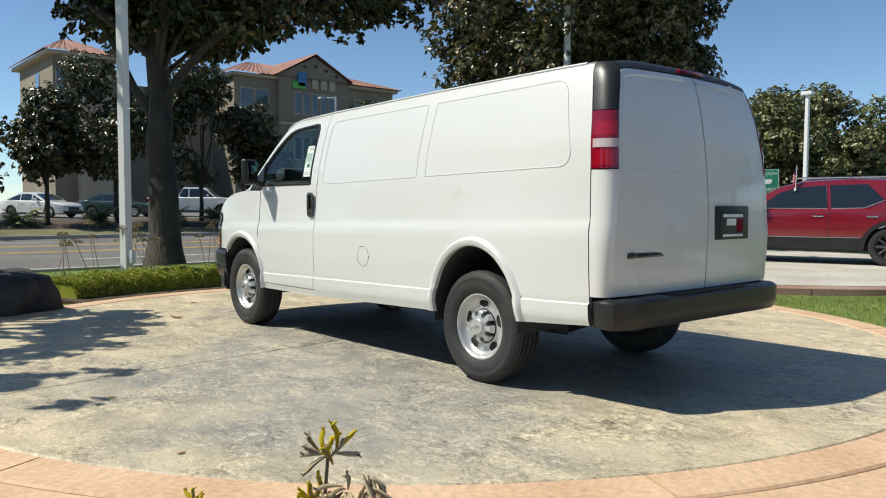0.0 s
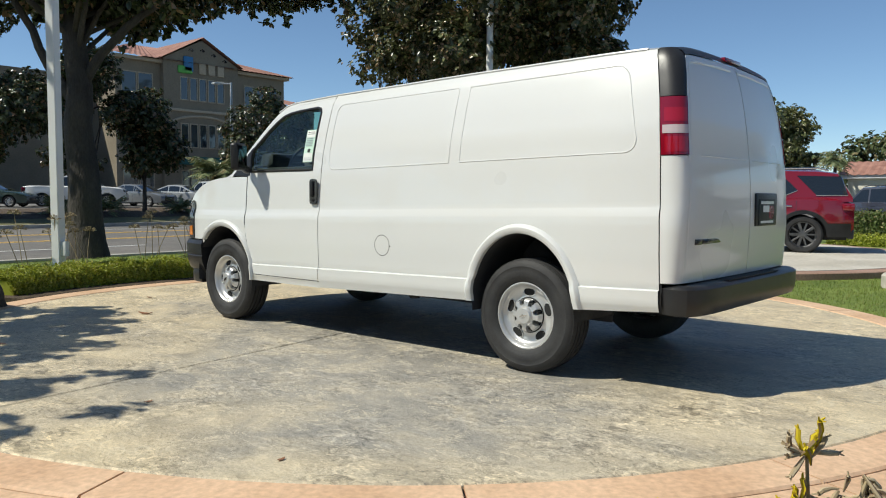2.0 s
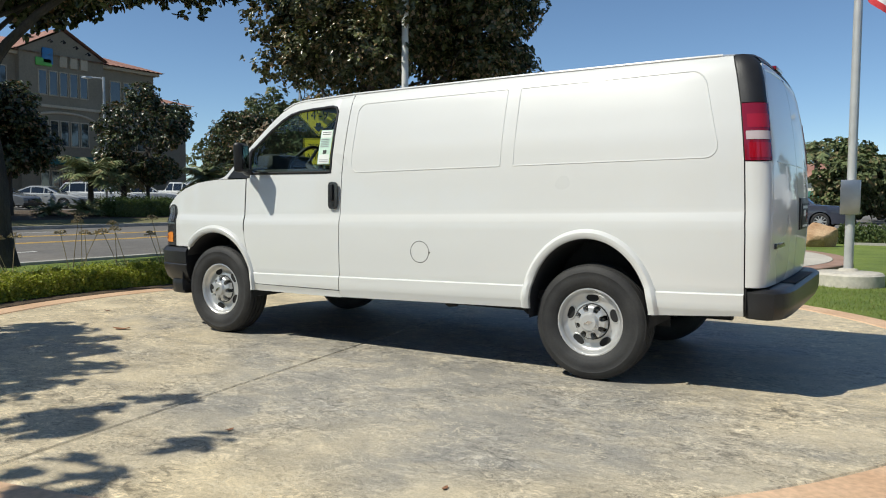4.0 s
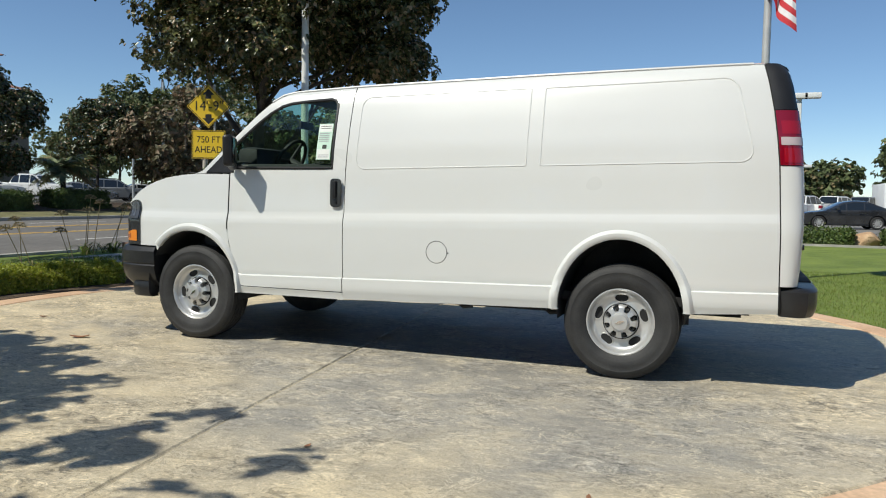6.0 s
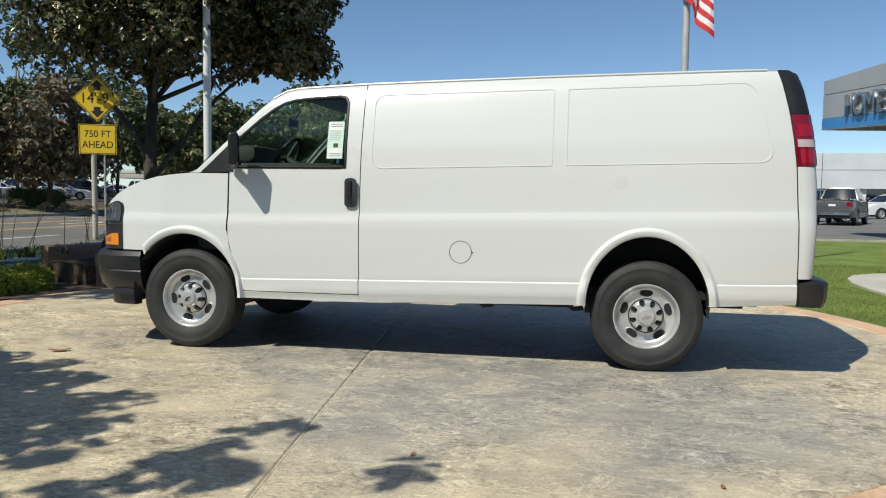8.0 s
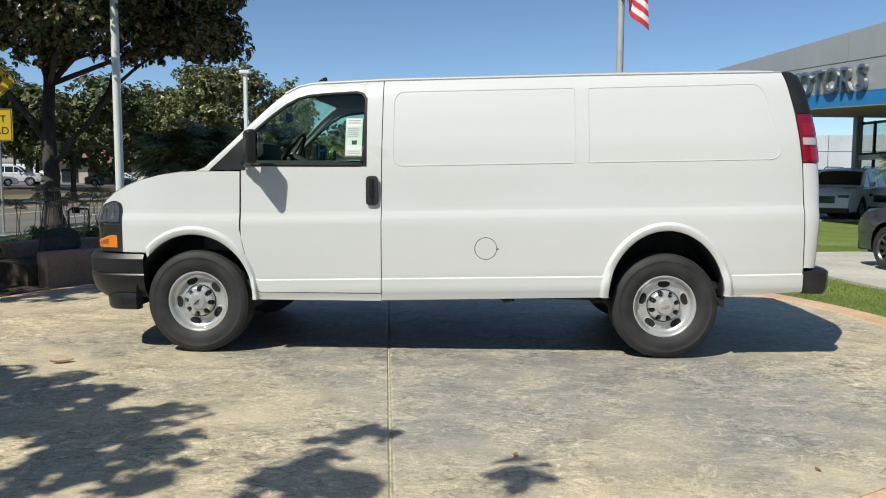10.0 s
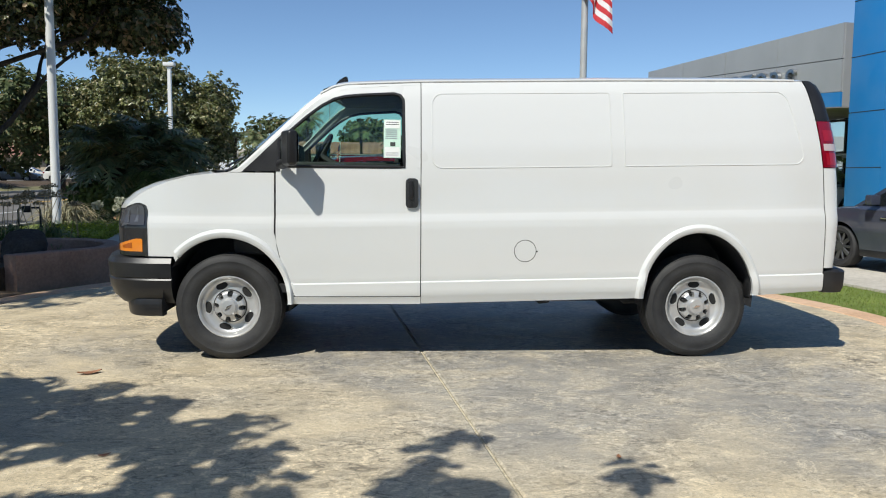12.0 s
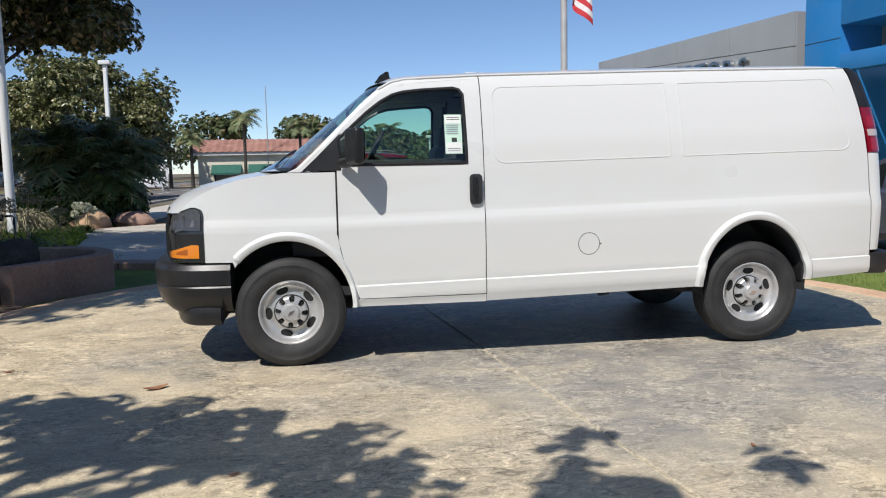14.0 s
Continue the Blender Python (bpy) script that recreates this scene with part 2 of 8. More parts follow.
M_REFLECTOR = surf("lamp_reflector", (0.10, 0.102, 0.105), (0.19, 0.193, 0.20), 40, 0.3, metal=0.5)
M_LINER = surf("wheel_well_liner", (0.022, 0.023, 0.026), (0.042, 0.042, 0.045), 5, 0.8, 0.4, 20, fine=0.3)
M_MIRROR = surf("mirror_glass", (0.16, 0.17, 0.18), (0.18, 0.19, 0.2), 3, 0.05, metal=1.0)
M_CHROME = surf("chrome", (0.55, 0.55, 0.55), (0.65, 0.65, 0.65), 3, 0.12, metal=1.0)
M_PAPERG = surf("pale_green_paper", (0.50, 0.68, 0.56), (0.58, 0.75, 0.63), 5, 0.6)
M_PAPERW = surf("white_paper", (0.72, 0.74, 0.70), (0.78, 0.80, 0.76), 5, 0.6)
M_INK = surf("dark_ink", (0.02, 0.025, 0.02), (0.04, 0.045, 0.04), 5, 0.6)
M_BARK = surf("magnolia_bark", (0.034, 0.029, 0.024), (0.072, 0.061, 0.05), 2.5, 0.9, 0.9, 16, fine=0.5, stretch=(1, 1, 0.35), bdist=0.04)
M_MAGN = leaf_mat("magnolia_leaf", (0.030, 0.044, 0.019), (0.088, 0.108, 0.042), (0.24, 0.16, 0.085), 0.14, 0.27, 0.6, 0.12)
# Lighter copy of the magnolia leaf; the second crown's sunlight is in its colour.
M_MAGN_SUN = leaf_mat("magnolia_leaf_sunlit", (0.045, 0.056, 0.024), (0.15, 0.16, 0.062), (0.36, 0.26, 0.14), 0.17, 0.27, 0.6, 0.15)
M_ROUND = leaf_mat("round_tree_leaf", (0.07, 0.085, 0.03), (0.21, 0.225, 0.08), (0.38, 0.33, 0.17), 0.14, 0.32, 0.55, 0.18)
M_PALM = leaf_mat("palm_leaf", (0.085, 0.12, 0.055), (0.24, 0.275, 0.125), (0.30, 0.25, 0.12), 0.15, 0.5, 0.4, 0.15)
M_FARTREE = leaf_mat("far_tree_leaf", (0.055, 0.075, 0.03), (0.14, 0.17, 0.065), (0.22, 0.18, 0.09), 0.12, 0.6, 0.3, 0.15)
M_BROWNTREE = leaf_mat("brownish_tree_leaf", (0.085, 0.078, 0.045), (0.19, 0.175, 0.10), (0.24, 0.17, 0.11), 0.3, 0.6, 0.3, 0.15)
M_HEDGE = leaf_mat("box_hedge_leaf", (0.17, 0.21, 0.02), (0.40, 0.43, 0.05), (0.45, 0.42, 0.10), 0.08, 0.5, 0.4, 0.3)
M_DHEDGE = leaf_mat("clipped_hedge_leaf", (0.05, 0.08, 0.022), (0.11, 0.16, 0.04), (0.12, 0.13, 0.03), 0.08, 0.5, 0.4, 0.2)
M_STRAP = leaf_mat("strap_leaf", (0.06, 0.095, 0.025), (0.15, 0.20, 0.055), (0.34, 0.30, 0.14), 0.12, 0.45, 0.4, 0.25)
M_DRY = leaf_mat("dry_seed_head", (0.16, 0.125, 0.07), (0.40, 0.32, 0.19), (0.50, 0.43, 0.28), 0.2, 0.8, 0.2, 0.15)
M_YFLOWER = leaf_mat("yellow_kangaroo_paw", (0.60, 0.45, 0.02), (0.86, 0.68, 0.04), (0.34, 0.24, 0.12), 0.15, 0.6, 0.3, 0.25)
M_TANFLOWER = leaf_mat("withered_kangaroo_paw", (0.42, 0.32, 0.19), (0.72, 0.60, 0.40), (0.26, 0.18, 0.12), 0.2, 0.8, 0.2, 0.2)
M_ROCKDARK = surf("dark_boulder", (0.022, 0.02, 0.019), (0.06, 0.053, 0.047), 2.2, 0.9, 0.8, 9, fine=0.5, bdist=0.06)
M_ROCKTAN = surf("tan_boulder", (0.33, 0.19, 0.10), (0.52, 0.36, 0.22), 1.8, 0.9, 0.8, 6, fine=0.4, bdist=0.06)


# ---- building blocks ----
def thing(name, label, category, m=None, group="", kind=""):
    ob = new(name)
    ob.empty_display_size = 0.2
    ob.matrix_world = m if m is not None else Matrix()
    return tagged(ob, label, category, group, kind)


def finish(name, me, material, parent=None, label="", smooth=True, angle=35.0):
    for mat in material if isinstance(material, (list, tuple)) else (material,):
        me.materials.append(mat)
    if smooth:
        me.shade_smooth()
        me.set_sharp_from_angle(angle=radians(angle))
    ob = new(name, me)
    if parent is not None:
        ob.parent = parent
    if label:
        ob["label"] = label
    return ob


def part(name, bm, material, parent=None, label="", smooth=True, angle=35.0):
    me = bpy.data.meshes.new(name)
    bm.normal_update()
    bm.to_mesh(me)
    bm.free()
    return finish(name, me, material, parent, label, smooth, angle)


def share(name, ob, parent, m=None):
    """Another object on the same mesh."""
    o = new(name, ob.data)
    o.parent = parent
    if m is not None:
        o.matrix_basis = m
    return o


def setting(ob, label="", category=""):
    return tagged(ob, label, category, "", "structure")


def box(bm, lo, hi, bevel=0.0, m=None, seg=2):
    lo, hi = Vector(lo), Vector(hi)
    r = bmesh.ops.create_cube(bm, size=1.0, matrix=Matrix.Translation((lo + hi) / 2) @ Matrix.Diagonal((*(hi - lo), 1)))
    vs = r["verts"]
    if bevel:
        es = list({e for v in vs for e in v.link_edges})
        b = bmesh.ops.bevel(bm, geom=es, offset=bevel, segments=seg, affect="EDGES", profile=0.6)
        vs = list({v for f in b["faces"] for v in f.verts} | {v for v in vs if v.is_valid})
    if m is not None:
        bmesh.ops.transform(bm, matrix=m, verts=vs)
    return vs


def tube(bm, pts, radii, n=8, cap=True):
    """A round bar along points, with a radius for each."""
    pts = [Vector(p) for p in pts]
    if not hasattr(radii, "__len__"):
        radii = [radii] * len(pts)
    rings, side = [], None
    for i, p in enumerate(pts):
        d = (pts[min(i + 1, len(pts) - 1)] - pts[max(i - 1, 0)]).normalized()
        if side is None:
            side = d.orthogonal().normalized()
        side = (side - d * side.dot(d)).normalized()
        up = d.cross(side)
        rings.append([bm.verts.new(p + radii[i] * (math.cos(a) * side + math.sin(a) * up)) for a in (2 * math.pi * k / n for k in range(n))])
    for a, b in zip(rings, rings[1:]):
        for k in range(n):
            bm.faces.new((a[k], a[(k + 1) % n], b[(k + 1) % n], b[k]))
    if cap:
        bm.faces.new(rings[0][::-1])
        bm.faces.new(rings[-1])
    return rings


def lathe(bm, profile, n=32, m=None):
    """Turns (radius, height) pairs round the z axis."""
    m = m or Matrix()
    rings = []
    for r, h in profile:
        if r < 1e-6:
            rings.append([bm.verts.new(m @ Vector((0, 0, h)))])
        else:
            rings.append([bm.verts.new(m @ Vector((r * math.cos(a), r * math.sin(a), h))) for a in (2 * math.pi * k / n for k in range(n))])
    for a, b in zip(rings, rings[1:]):
        for k in range(n):
            j = (k + 1) % n
            if len(a) == 1 and len(b) == 1:
                continue
            if len(a) == 1:
                bm.faces.new((a[0], b[j], b[k]))
            elif len(b) == 1:
                bm.faces.new((a[k], a[j], b[0]))
            else:
                bm.faces.new((a[k], a[j], b[j], b[k]))


def prism(bm, poly, z0, z1, m=None):
    """A flat polygon (x, y) drawn out from z0 to z1."""
    m = m or Matrix()
    lo = [bm.verts.new(m @ Vector((x, y, z0))) for x, y in poly]
    hi = [bm.verts.new(m @ Vector((x, y, z1))) for x, y in poly]
    bm.faces.new(lo[::-1])
    bm.faces.new(hi)
    n = len(poly)
    for k in range(n):
        bm.faces.new((lo[k], lo[(k + 1) % n], hi[(k + 1) % n], hi[k]))


def sheet(bm, rows, flip=False, close=False):
    """Faces between rows of points of equal length."""
    vs = [[bm.verts.new(p) for p in r] for r in rows]
    for a, b in zip(vs, vs[1:]):
        m = len(a)
        for k in range(m if close else m - 1):
            q = (a[k], a[(k + 1) % m], b[(k + 1) % m], b[k])
            try:
                bm.faces.new(q[::-1] if flip else q)
            except ValueError:
                pass
    return vs


def thicken(bm, depth):
    """Gives a skin some thickness behind its faces."""
    bm.normal_update()
    bmesh.ops.solidify(bm, geom=bm.faces[:], thickness=-depth)


def lerp(table, x):
    xs, ys = zip(*table)
    return float(np.interp(x, xs, ys))


def raw(name, verts, faces, material, parent=None, label="", smooth=False):
    """A large mesh straight from arrays of points and equal-sized faces."""
    verts, faces = np.asarray(verts, np.float32), np.asarray(faces, np.int32)
    me = bpy.data.meshes.new(name)
    me.vertices.add(len(verts))
    me.vertices.foreach_set("co", verts.ravel())
    k = faces.shape[1]
    me.loops.add(faces.size)
    me.loops.foreach_set("vertex_index", faces.ravel())
    me.polygons.add(len(faces))
    me.polygons.foreach_set("loop_start", np.arange(0, faces.size, k, dtype=np.int32))
    me.update(calc_edges=True)
    me.validate()
    for mat in material if isinstance(material, (list, tuple)) else (material,):
        me.materials.append(mat)
    if smooth:
        me.shade_smooth()
    ob = new(name, me)
    if parent is not None:
        ob.parent = parent
    if label:
        ob["label"] = label
    return ob


def leaves(rng, centres, normals, length, width, droop=0.0, fold=0.25, axis=None):
    """Arrays for folded oval leaves: each has a stalk end, two curved sides and a tip."""
    n = len(centres)
    nrm = normals / np.linalg.norm(normals, axis=1, keepdims=True)
    t = rng.normal(size=(n, 3)) if axis is None else axis.copy()
    t -= nrm * (t * nrm).sum(1, keepdims=True)
    t[:, 2] -= droop
    t /= np.linalg.norm(t, axis=1, keepdims=True)
    s = np.cross(nrm, t)
    s /= np.linalg.norm(s, axis=1, keepdims=True)
    size = rng.uniform(0.7, 1.25, (n, 1))
    L, W = length * size, width * size
    a = centres - t * L * 0.5
    c = centres + t * L * 0.5
    side = s * W * 0.5
    up = nrm * W * fold
    b0, b1 = centres - t * L * 0.22 + side * 0.86 + up, centres + t * L * 0.2 + side + up
    d0, d1 = centres - t * L * 0.22 - side * 0.86 + up, centres + t * L * 0.2 - side + up
    verts = np.stack([a, b0, b1, c, d1, d0], 1).reshape(-1, 3)
    i = np.arange(n)[:, None] * 6
    faces = np.concatenate([i + [0, 1, 2, 3], i + [0, 3, 4, 5]], 1).reshape(-1, 4)
    return verts, faces

# ---- the van ----
VW = 2.01  # width over the sides
SIDE = [(0.30, 0.035), (0.455, 0.012), (0.50, -0.006), (0.588, -0.010), (0.596, 0.008), (0.608, 0.004), (0.80, -0.004), (1.00, -0.004), (1.03, 0.000), (1.085, 0.017), (1.12, 0.018), (1.36, 0.034), (1.55, 0.06), (1.75, 0.108), (1.92, 0.158), (2.00, 0.19), (2.05, 0.235), (2.08, 0.27)]
A_LINE = [(-3.43, 1.345), (-3.36, 1.375), (-3.22, 1.505), (-2.90, 1.822), (-2.77, 1.932), (-2.68, 1.98), (-2.58, 2.0), (-2.05, 2.026), (-0.6, 2.058), (0.80, 2.076)]
WIN_TOP = [(-3.07, 1.575), (-2.97, 1.665), (-2.87, 1.755), (-2.77, 1.832), (-2.68, 1.882), (-2.60, 1.903), (-2.48, 1.915), (-2.25, 1.928), (-2.205, 1.916), (-2.18, 1.88)]
HOOD = [(-4.235, 0.98), (-4.20, 1.05), (-4.14, 1.125), (-4.05, 1.195), (-3.95, 1.245), (-3.84, 1.285), (-3.70, 1.322), (-3.55, 1.342), (-3.43, 1.352)]
REAR_SEAM = [(0.49, 0.958), (1.0, 0.950), (1.42, 0.930), (1.60, 0.911), (1.77, 0.888), (1.95, 0.852), (2.08, 0.818)]
REAR_X = [(0.60, 1.075), (0.75, 1.088), (1.0, 1.10), (1.25, 1.095), (1.42, 1.082), (1.60, 1.062), (1.77, 1.036), (1.92, 1.005), (2.02, 0.975), (2.06, 0.945), (2.09, 0.90)]
BELT = 1.362


def rake(x):
    """The body sits nose down: its pressed lines climb towards the tail."""
    return 0.02 * (x + 1.1) if x > -3.2 else -0.042


def side_y(x, z):
    """How far in from the widest plane the skin lies."""
    y = lerp(SIDE, z - rake(x))
    if x < -3.62:
        y += 0.25 * (-3.62 - x) ** 2 + 0.02 * (-3.62 - x)
    if x > 0.42:
        y += 0.13 * (x - 0.42) ** 2
    return y


def arch_z(x, cx, rx, cz, rz):
    d = abs(x - cx) / rx
    return cz + rz * math.sqrt(max(0.0, 1 - d * d)) if d < 1 else None


ARCH_R = (-0.005, 0.415, 0.46, 0.483)
ARCH_F = (-3.443, 0.447, 0.42, 0.473)


def sill(x):
    r, f = arch_z(x, *ARCH_R), arch_z(x, *ARCH_F)
    low = lerp([(-2.1, 0.412), (-0.45, 0.452), (0.42, 0.474), (0.95, 0.504)], x)
    return max(low, r or 0, f or 0)


def door_seam_z(x):
    """The low front edge of the door, which follows the wheel arch."""
    return lerp([(-3.092, 0.92), (-3.08, 0.83), (-3.05, 0.71), (-3.01, 0.59), (-2.95, 0.463)], x)


def spread(a, b, n, extra=()):
    xs = list(np.linspace(a, b, n)) + [e for e in extra if a < e < b]
    return sorted(set(round(float(x), 4) for x in xs))


def around(cx, rx):
    return [cx + rx * math.cos(math.pi * k / 28) for k in range(29)] + [cx + s * rx * 1.0005 for s in (-1, 1)]


def skin(bm, xs, low, high, n, right, zs=()):
    """Columns of side skin between two height curves, on the left or the right side."""
    lo, hi = min(low(x) - rake(x) for x in xs), max(high(x) - rake(x) for x in xs)
    levels = sorted(set([round(lo + (hi - lo) * k / n, 4) for k in range(n + 1)] + [z for z in zs if lo < z < hi]))
    rows = []
    for x in xs:
        a, b = low(x), high(x)
        rows.append([(x, VW - side_y(x, z) if right else side_y(x, z), z) for z in (min(max(l + rake(x), a), b) for l in levels)])
    sheet(bm, rows, flip=right)
    bmesh.ops.remove_doubles(bm, verts=bm.verts, dist=0.0004)


CREASE = (0.50, 0.588, 0.596, 0.608, 1.00, 1.03, 1.085, 1.12)


def bead(bm, pts, r, right):
    tube(bm, [(x, (VW - side_y(x, z) + 0.35 * r) if right else (side_y(x, z) - (-0.35 * r)), z) for x, z in pts], r, 6)


def rounded_rect(x0, x1, z0, z1, r0, r1, n=6):
    pts = []
    for cx, cz, a0, r in ((x1 - r1, z1 - r1, 0, r1), (x0 + r0, z1 - r0, 90, r0), (x0 + r0, z0 + r0, 180, r0), (x1 - r1, z0 + r1, 270, r1)):
        for k in range(n + 1):
            a = radians(a0 + 90 * k / n)
            pts.append((cx + r * math.cos(a), cz + r * math.sin(a)))
    return pts


def dense(pts, step=0.08):
    out = []
    for (x0, z0), (x1, z1) in zip(pts, pts[1:]):
        n = max(1, int(math.hypot(x1 - x0, z1 - z0) / step))
        out += [(x0 + (x1 - x0) * k / n, z0 + (z1 - z0) * k / n) for k in range(n)]
    return out + [pts[-1]]


def wheel_parts(van, name, x, right, rear):
    """Steel wheel with five slots, eight nuts and a domed cap; tyre with grooves and side rings."""
    out = -1 if not right else 1
    inset = 0.162 if rear else 0.142
    yc = inset if not right else VW - inset
    m = Matrix.Translation((x, yc, 0.384)) @ Matrix.Rotation(radians(90 if not right else -90), 4, "X") @ Matrix.Rotation(radians(18 if rear else 40), 4, "Z")
    bm = bmesh.new()
    # Rim barrel and outer lip, then the dished disc, closed behind the slots.
    lathe(bm, [(0.195, -0.10), (0.20, -0.02), (0.197, 0.07), (0.207, 0.094), (0.218, 0.104), (0.230, 0.102), (0.235, 0.09), (0.222, 0.07), (0.214, -0.10)], 48)
    n = 160
    def disc_h(r):
        return lerp([(0.058, 0.118), (0.064, 0.108), (0.100, 0.100), (0.108, 0.092), (0.113, 0.060), (0.118, 0.054), (0.14, 0.050), (0.178, 0.054), (0.190, 0.064), (0.2, 0.078)], r)
    def hub_h(r, a):
        # Eight pockets, open to the side, in which the nuts sit.
        b = (a + math.pi / 8) % (math.pi / 4) - math.pi / 8
        u, v = r * math.cos(b), r * math.sin(b)
        inside = math.hypot(u - 0.087, v) < 0.0165 or (u > 0.087 and abs(v) < 0.0165)
        return 0.056 if inside and r < 0.112 else disc_h(r)
    rs = [0.02, 0.058, 0.064, 0.069, 0.0705, 0.073, 0.076, 0.080, 0.085, 0.09, 0.095, 0.1, 0.104, 0.108, 0.113, 0.118, 0.128, 0.14, 0.15, 0.165, 0.178, 0.19, 0.199]
    grid = [[bm.verts.new((r * math.cos(2 * math.pi * k / n), r * math.sin(2 * math.pi * k / n), hub_h(r, 2 * math.pi * k / n))) for k in range(n)] for r in rs]
    for i in range(len(grid) - 1):
        for k in range(n):
            bm.faces.new((grid[i][k], grid[i][(k + 1) % n], grid[i + 1][(k + 1) % n], grid[i + 1][k]))
    bm.faces.new(grid[0])
    wheel = part("wheel", bm, M_RIM, van, "silver painted steel wheel with five oval slots")
    wheel.matrix_basis = m
    bm = bmesh.new()
    lathe(bm, [(0.0, 0.002), (0.19, 0.002), (0.196, -0.06), (0.0, -0.06)], 32)
    part("brake_drum", bm, M_DARKHOLE, wheel)
    # Five oval slots with rolled rims; black discs give the shade of open holes.
    bm = bmesh.new()
    oval = Matrix.Translation((0.157, 0, 0)) @ Matrix.Diagonal((0.72, 1.14, 1, 1))
    lathe(bm, [(0.0, 0.0545), (0.040, 0.0545), (0.040, 0.045)], 28, oval)
    slot = part("slot", bm, M_DARKHOLE, wheel)
    bm = bmesh.new()
    tube(bm, [oval @ Vector((0.0415 * math.cos(a), 0.0415 * math.sin(a), 0.0535)) for a in np.linspace(0, 2 * math.pi, 37)], 0.0042, 6)
    lip = part("slot_rim", bm, M_RIM, slot)
    for k in range(1, 5):
        o = share("slot", slot, wheel, Matrix.Rotation(2 * math.pi * k / 5, 4, "Z"))
        share("slot_rim", lip, o)
    # Hub: cap with a ring of eight nut covers.
    bm = bmesh.new()
    lathe(bm, [(0.056, 0.10), (0.056, 0.121), (0.050, 0.128), (0.0, 0.131)], 32)
    part("centre_cap", bm, M_RIM, wheel)
    bm = bmesh.new()
    lathe(bm, [(0.0, 0.1345), (0.026, 0.134), (0.026, 0.126)], 4, Matrix.Diagonal((1.3, 0.45, 1, 1)))
    part("badge", bm, M_CHROME, wheel, "plain metal badge shape")
    bm = bmesh.new()
    lathe(bm, [(0.0112, 0.05), (0.0112, 0.086), (0.008, 0.091), (0.0, 0.092)], 6, Matrix.Translation((0.090, 0, 0)))
    nut = part("nut_cover", bm, M_NUT, wheel, "dark steel wheel nut")
    for k in range(1, 8):
        share("nut_cover", nut, wheel, Matrix.Rotation(2 * math.pi * k / 8, 4, "Z"))
    # Black floors laid in the nut pockets, in place of the shade inside.
    bm = bmesh.new()
    lathe(bm, [(0.0, 0.0575), (0.0172, 0.0575), (0.0172, 0.05)], 18, Matrix.Translation((0.089, 0, 0)))
    box(bm, (0.09, -0.0165, 0.05), (0.1125, 0.0165, 0.0575))
    pocket = part("nut_pocket", bm, M_DARKHOLE, wheel)
    for k in range(1, 8):
        share("nut_pocket", pocket, wheel, Matrix.Rotation(2 * math.pi * k / 8, 4, "Z"))
    bm = bmesh.new()
    prof = [(0.212, 0.085), (0.226, 0.104), (0.25, 0.118), (0.262, 0.121), (0.266, 0.1235), (0.30, 0.1245), (0.327, 0.121), (0.331, 0.123), (0.345, 0.119), (0.362, 0.110), (0.374, 0.098), (0.381, 0.083)]
    for g in (0.06, 0.022, -0.022, -0.06):
        prof += [(0.3835, g + 0.006), (0.373, g + 0.005), (0.373, g - 0.005), (0.3835, g - 0.006)]
    prof += [(0.381, -0.083), (0.374, -0.098), (0.345, -0.119), (0.30, -0.1245), (0.25, -0.118), (0.212, -0.085)]
    lathe(bm, prof, 96)
    tyre = part("tyre", bm, M_RUBBER, wheel, "black road tyre with a dusty sidewall")
    # Shoulder lugs of the tread, and the dark joint round the hub cover.
    bm = bmesh.new()
    for k in range(84):
        box(bm, (0.350, -0.0118, 0.080), (0.3775, 0.0118, 0.1012), 0.003, Matrix.Rotation(2 * math.pi * k / 84, 4, "Z"), 1)
    part("tread_shoulder", bm, M_RUBBER, tyre)
    bm = bmesh.new()
    lathe(bm, [(0.114, 0.0605), (0.117, 0.057), (0.121, 0.0560)], 48)
    part("hub_joint", bm, M_DARKHOLE, wheel)


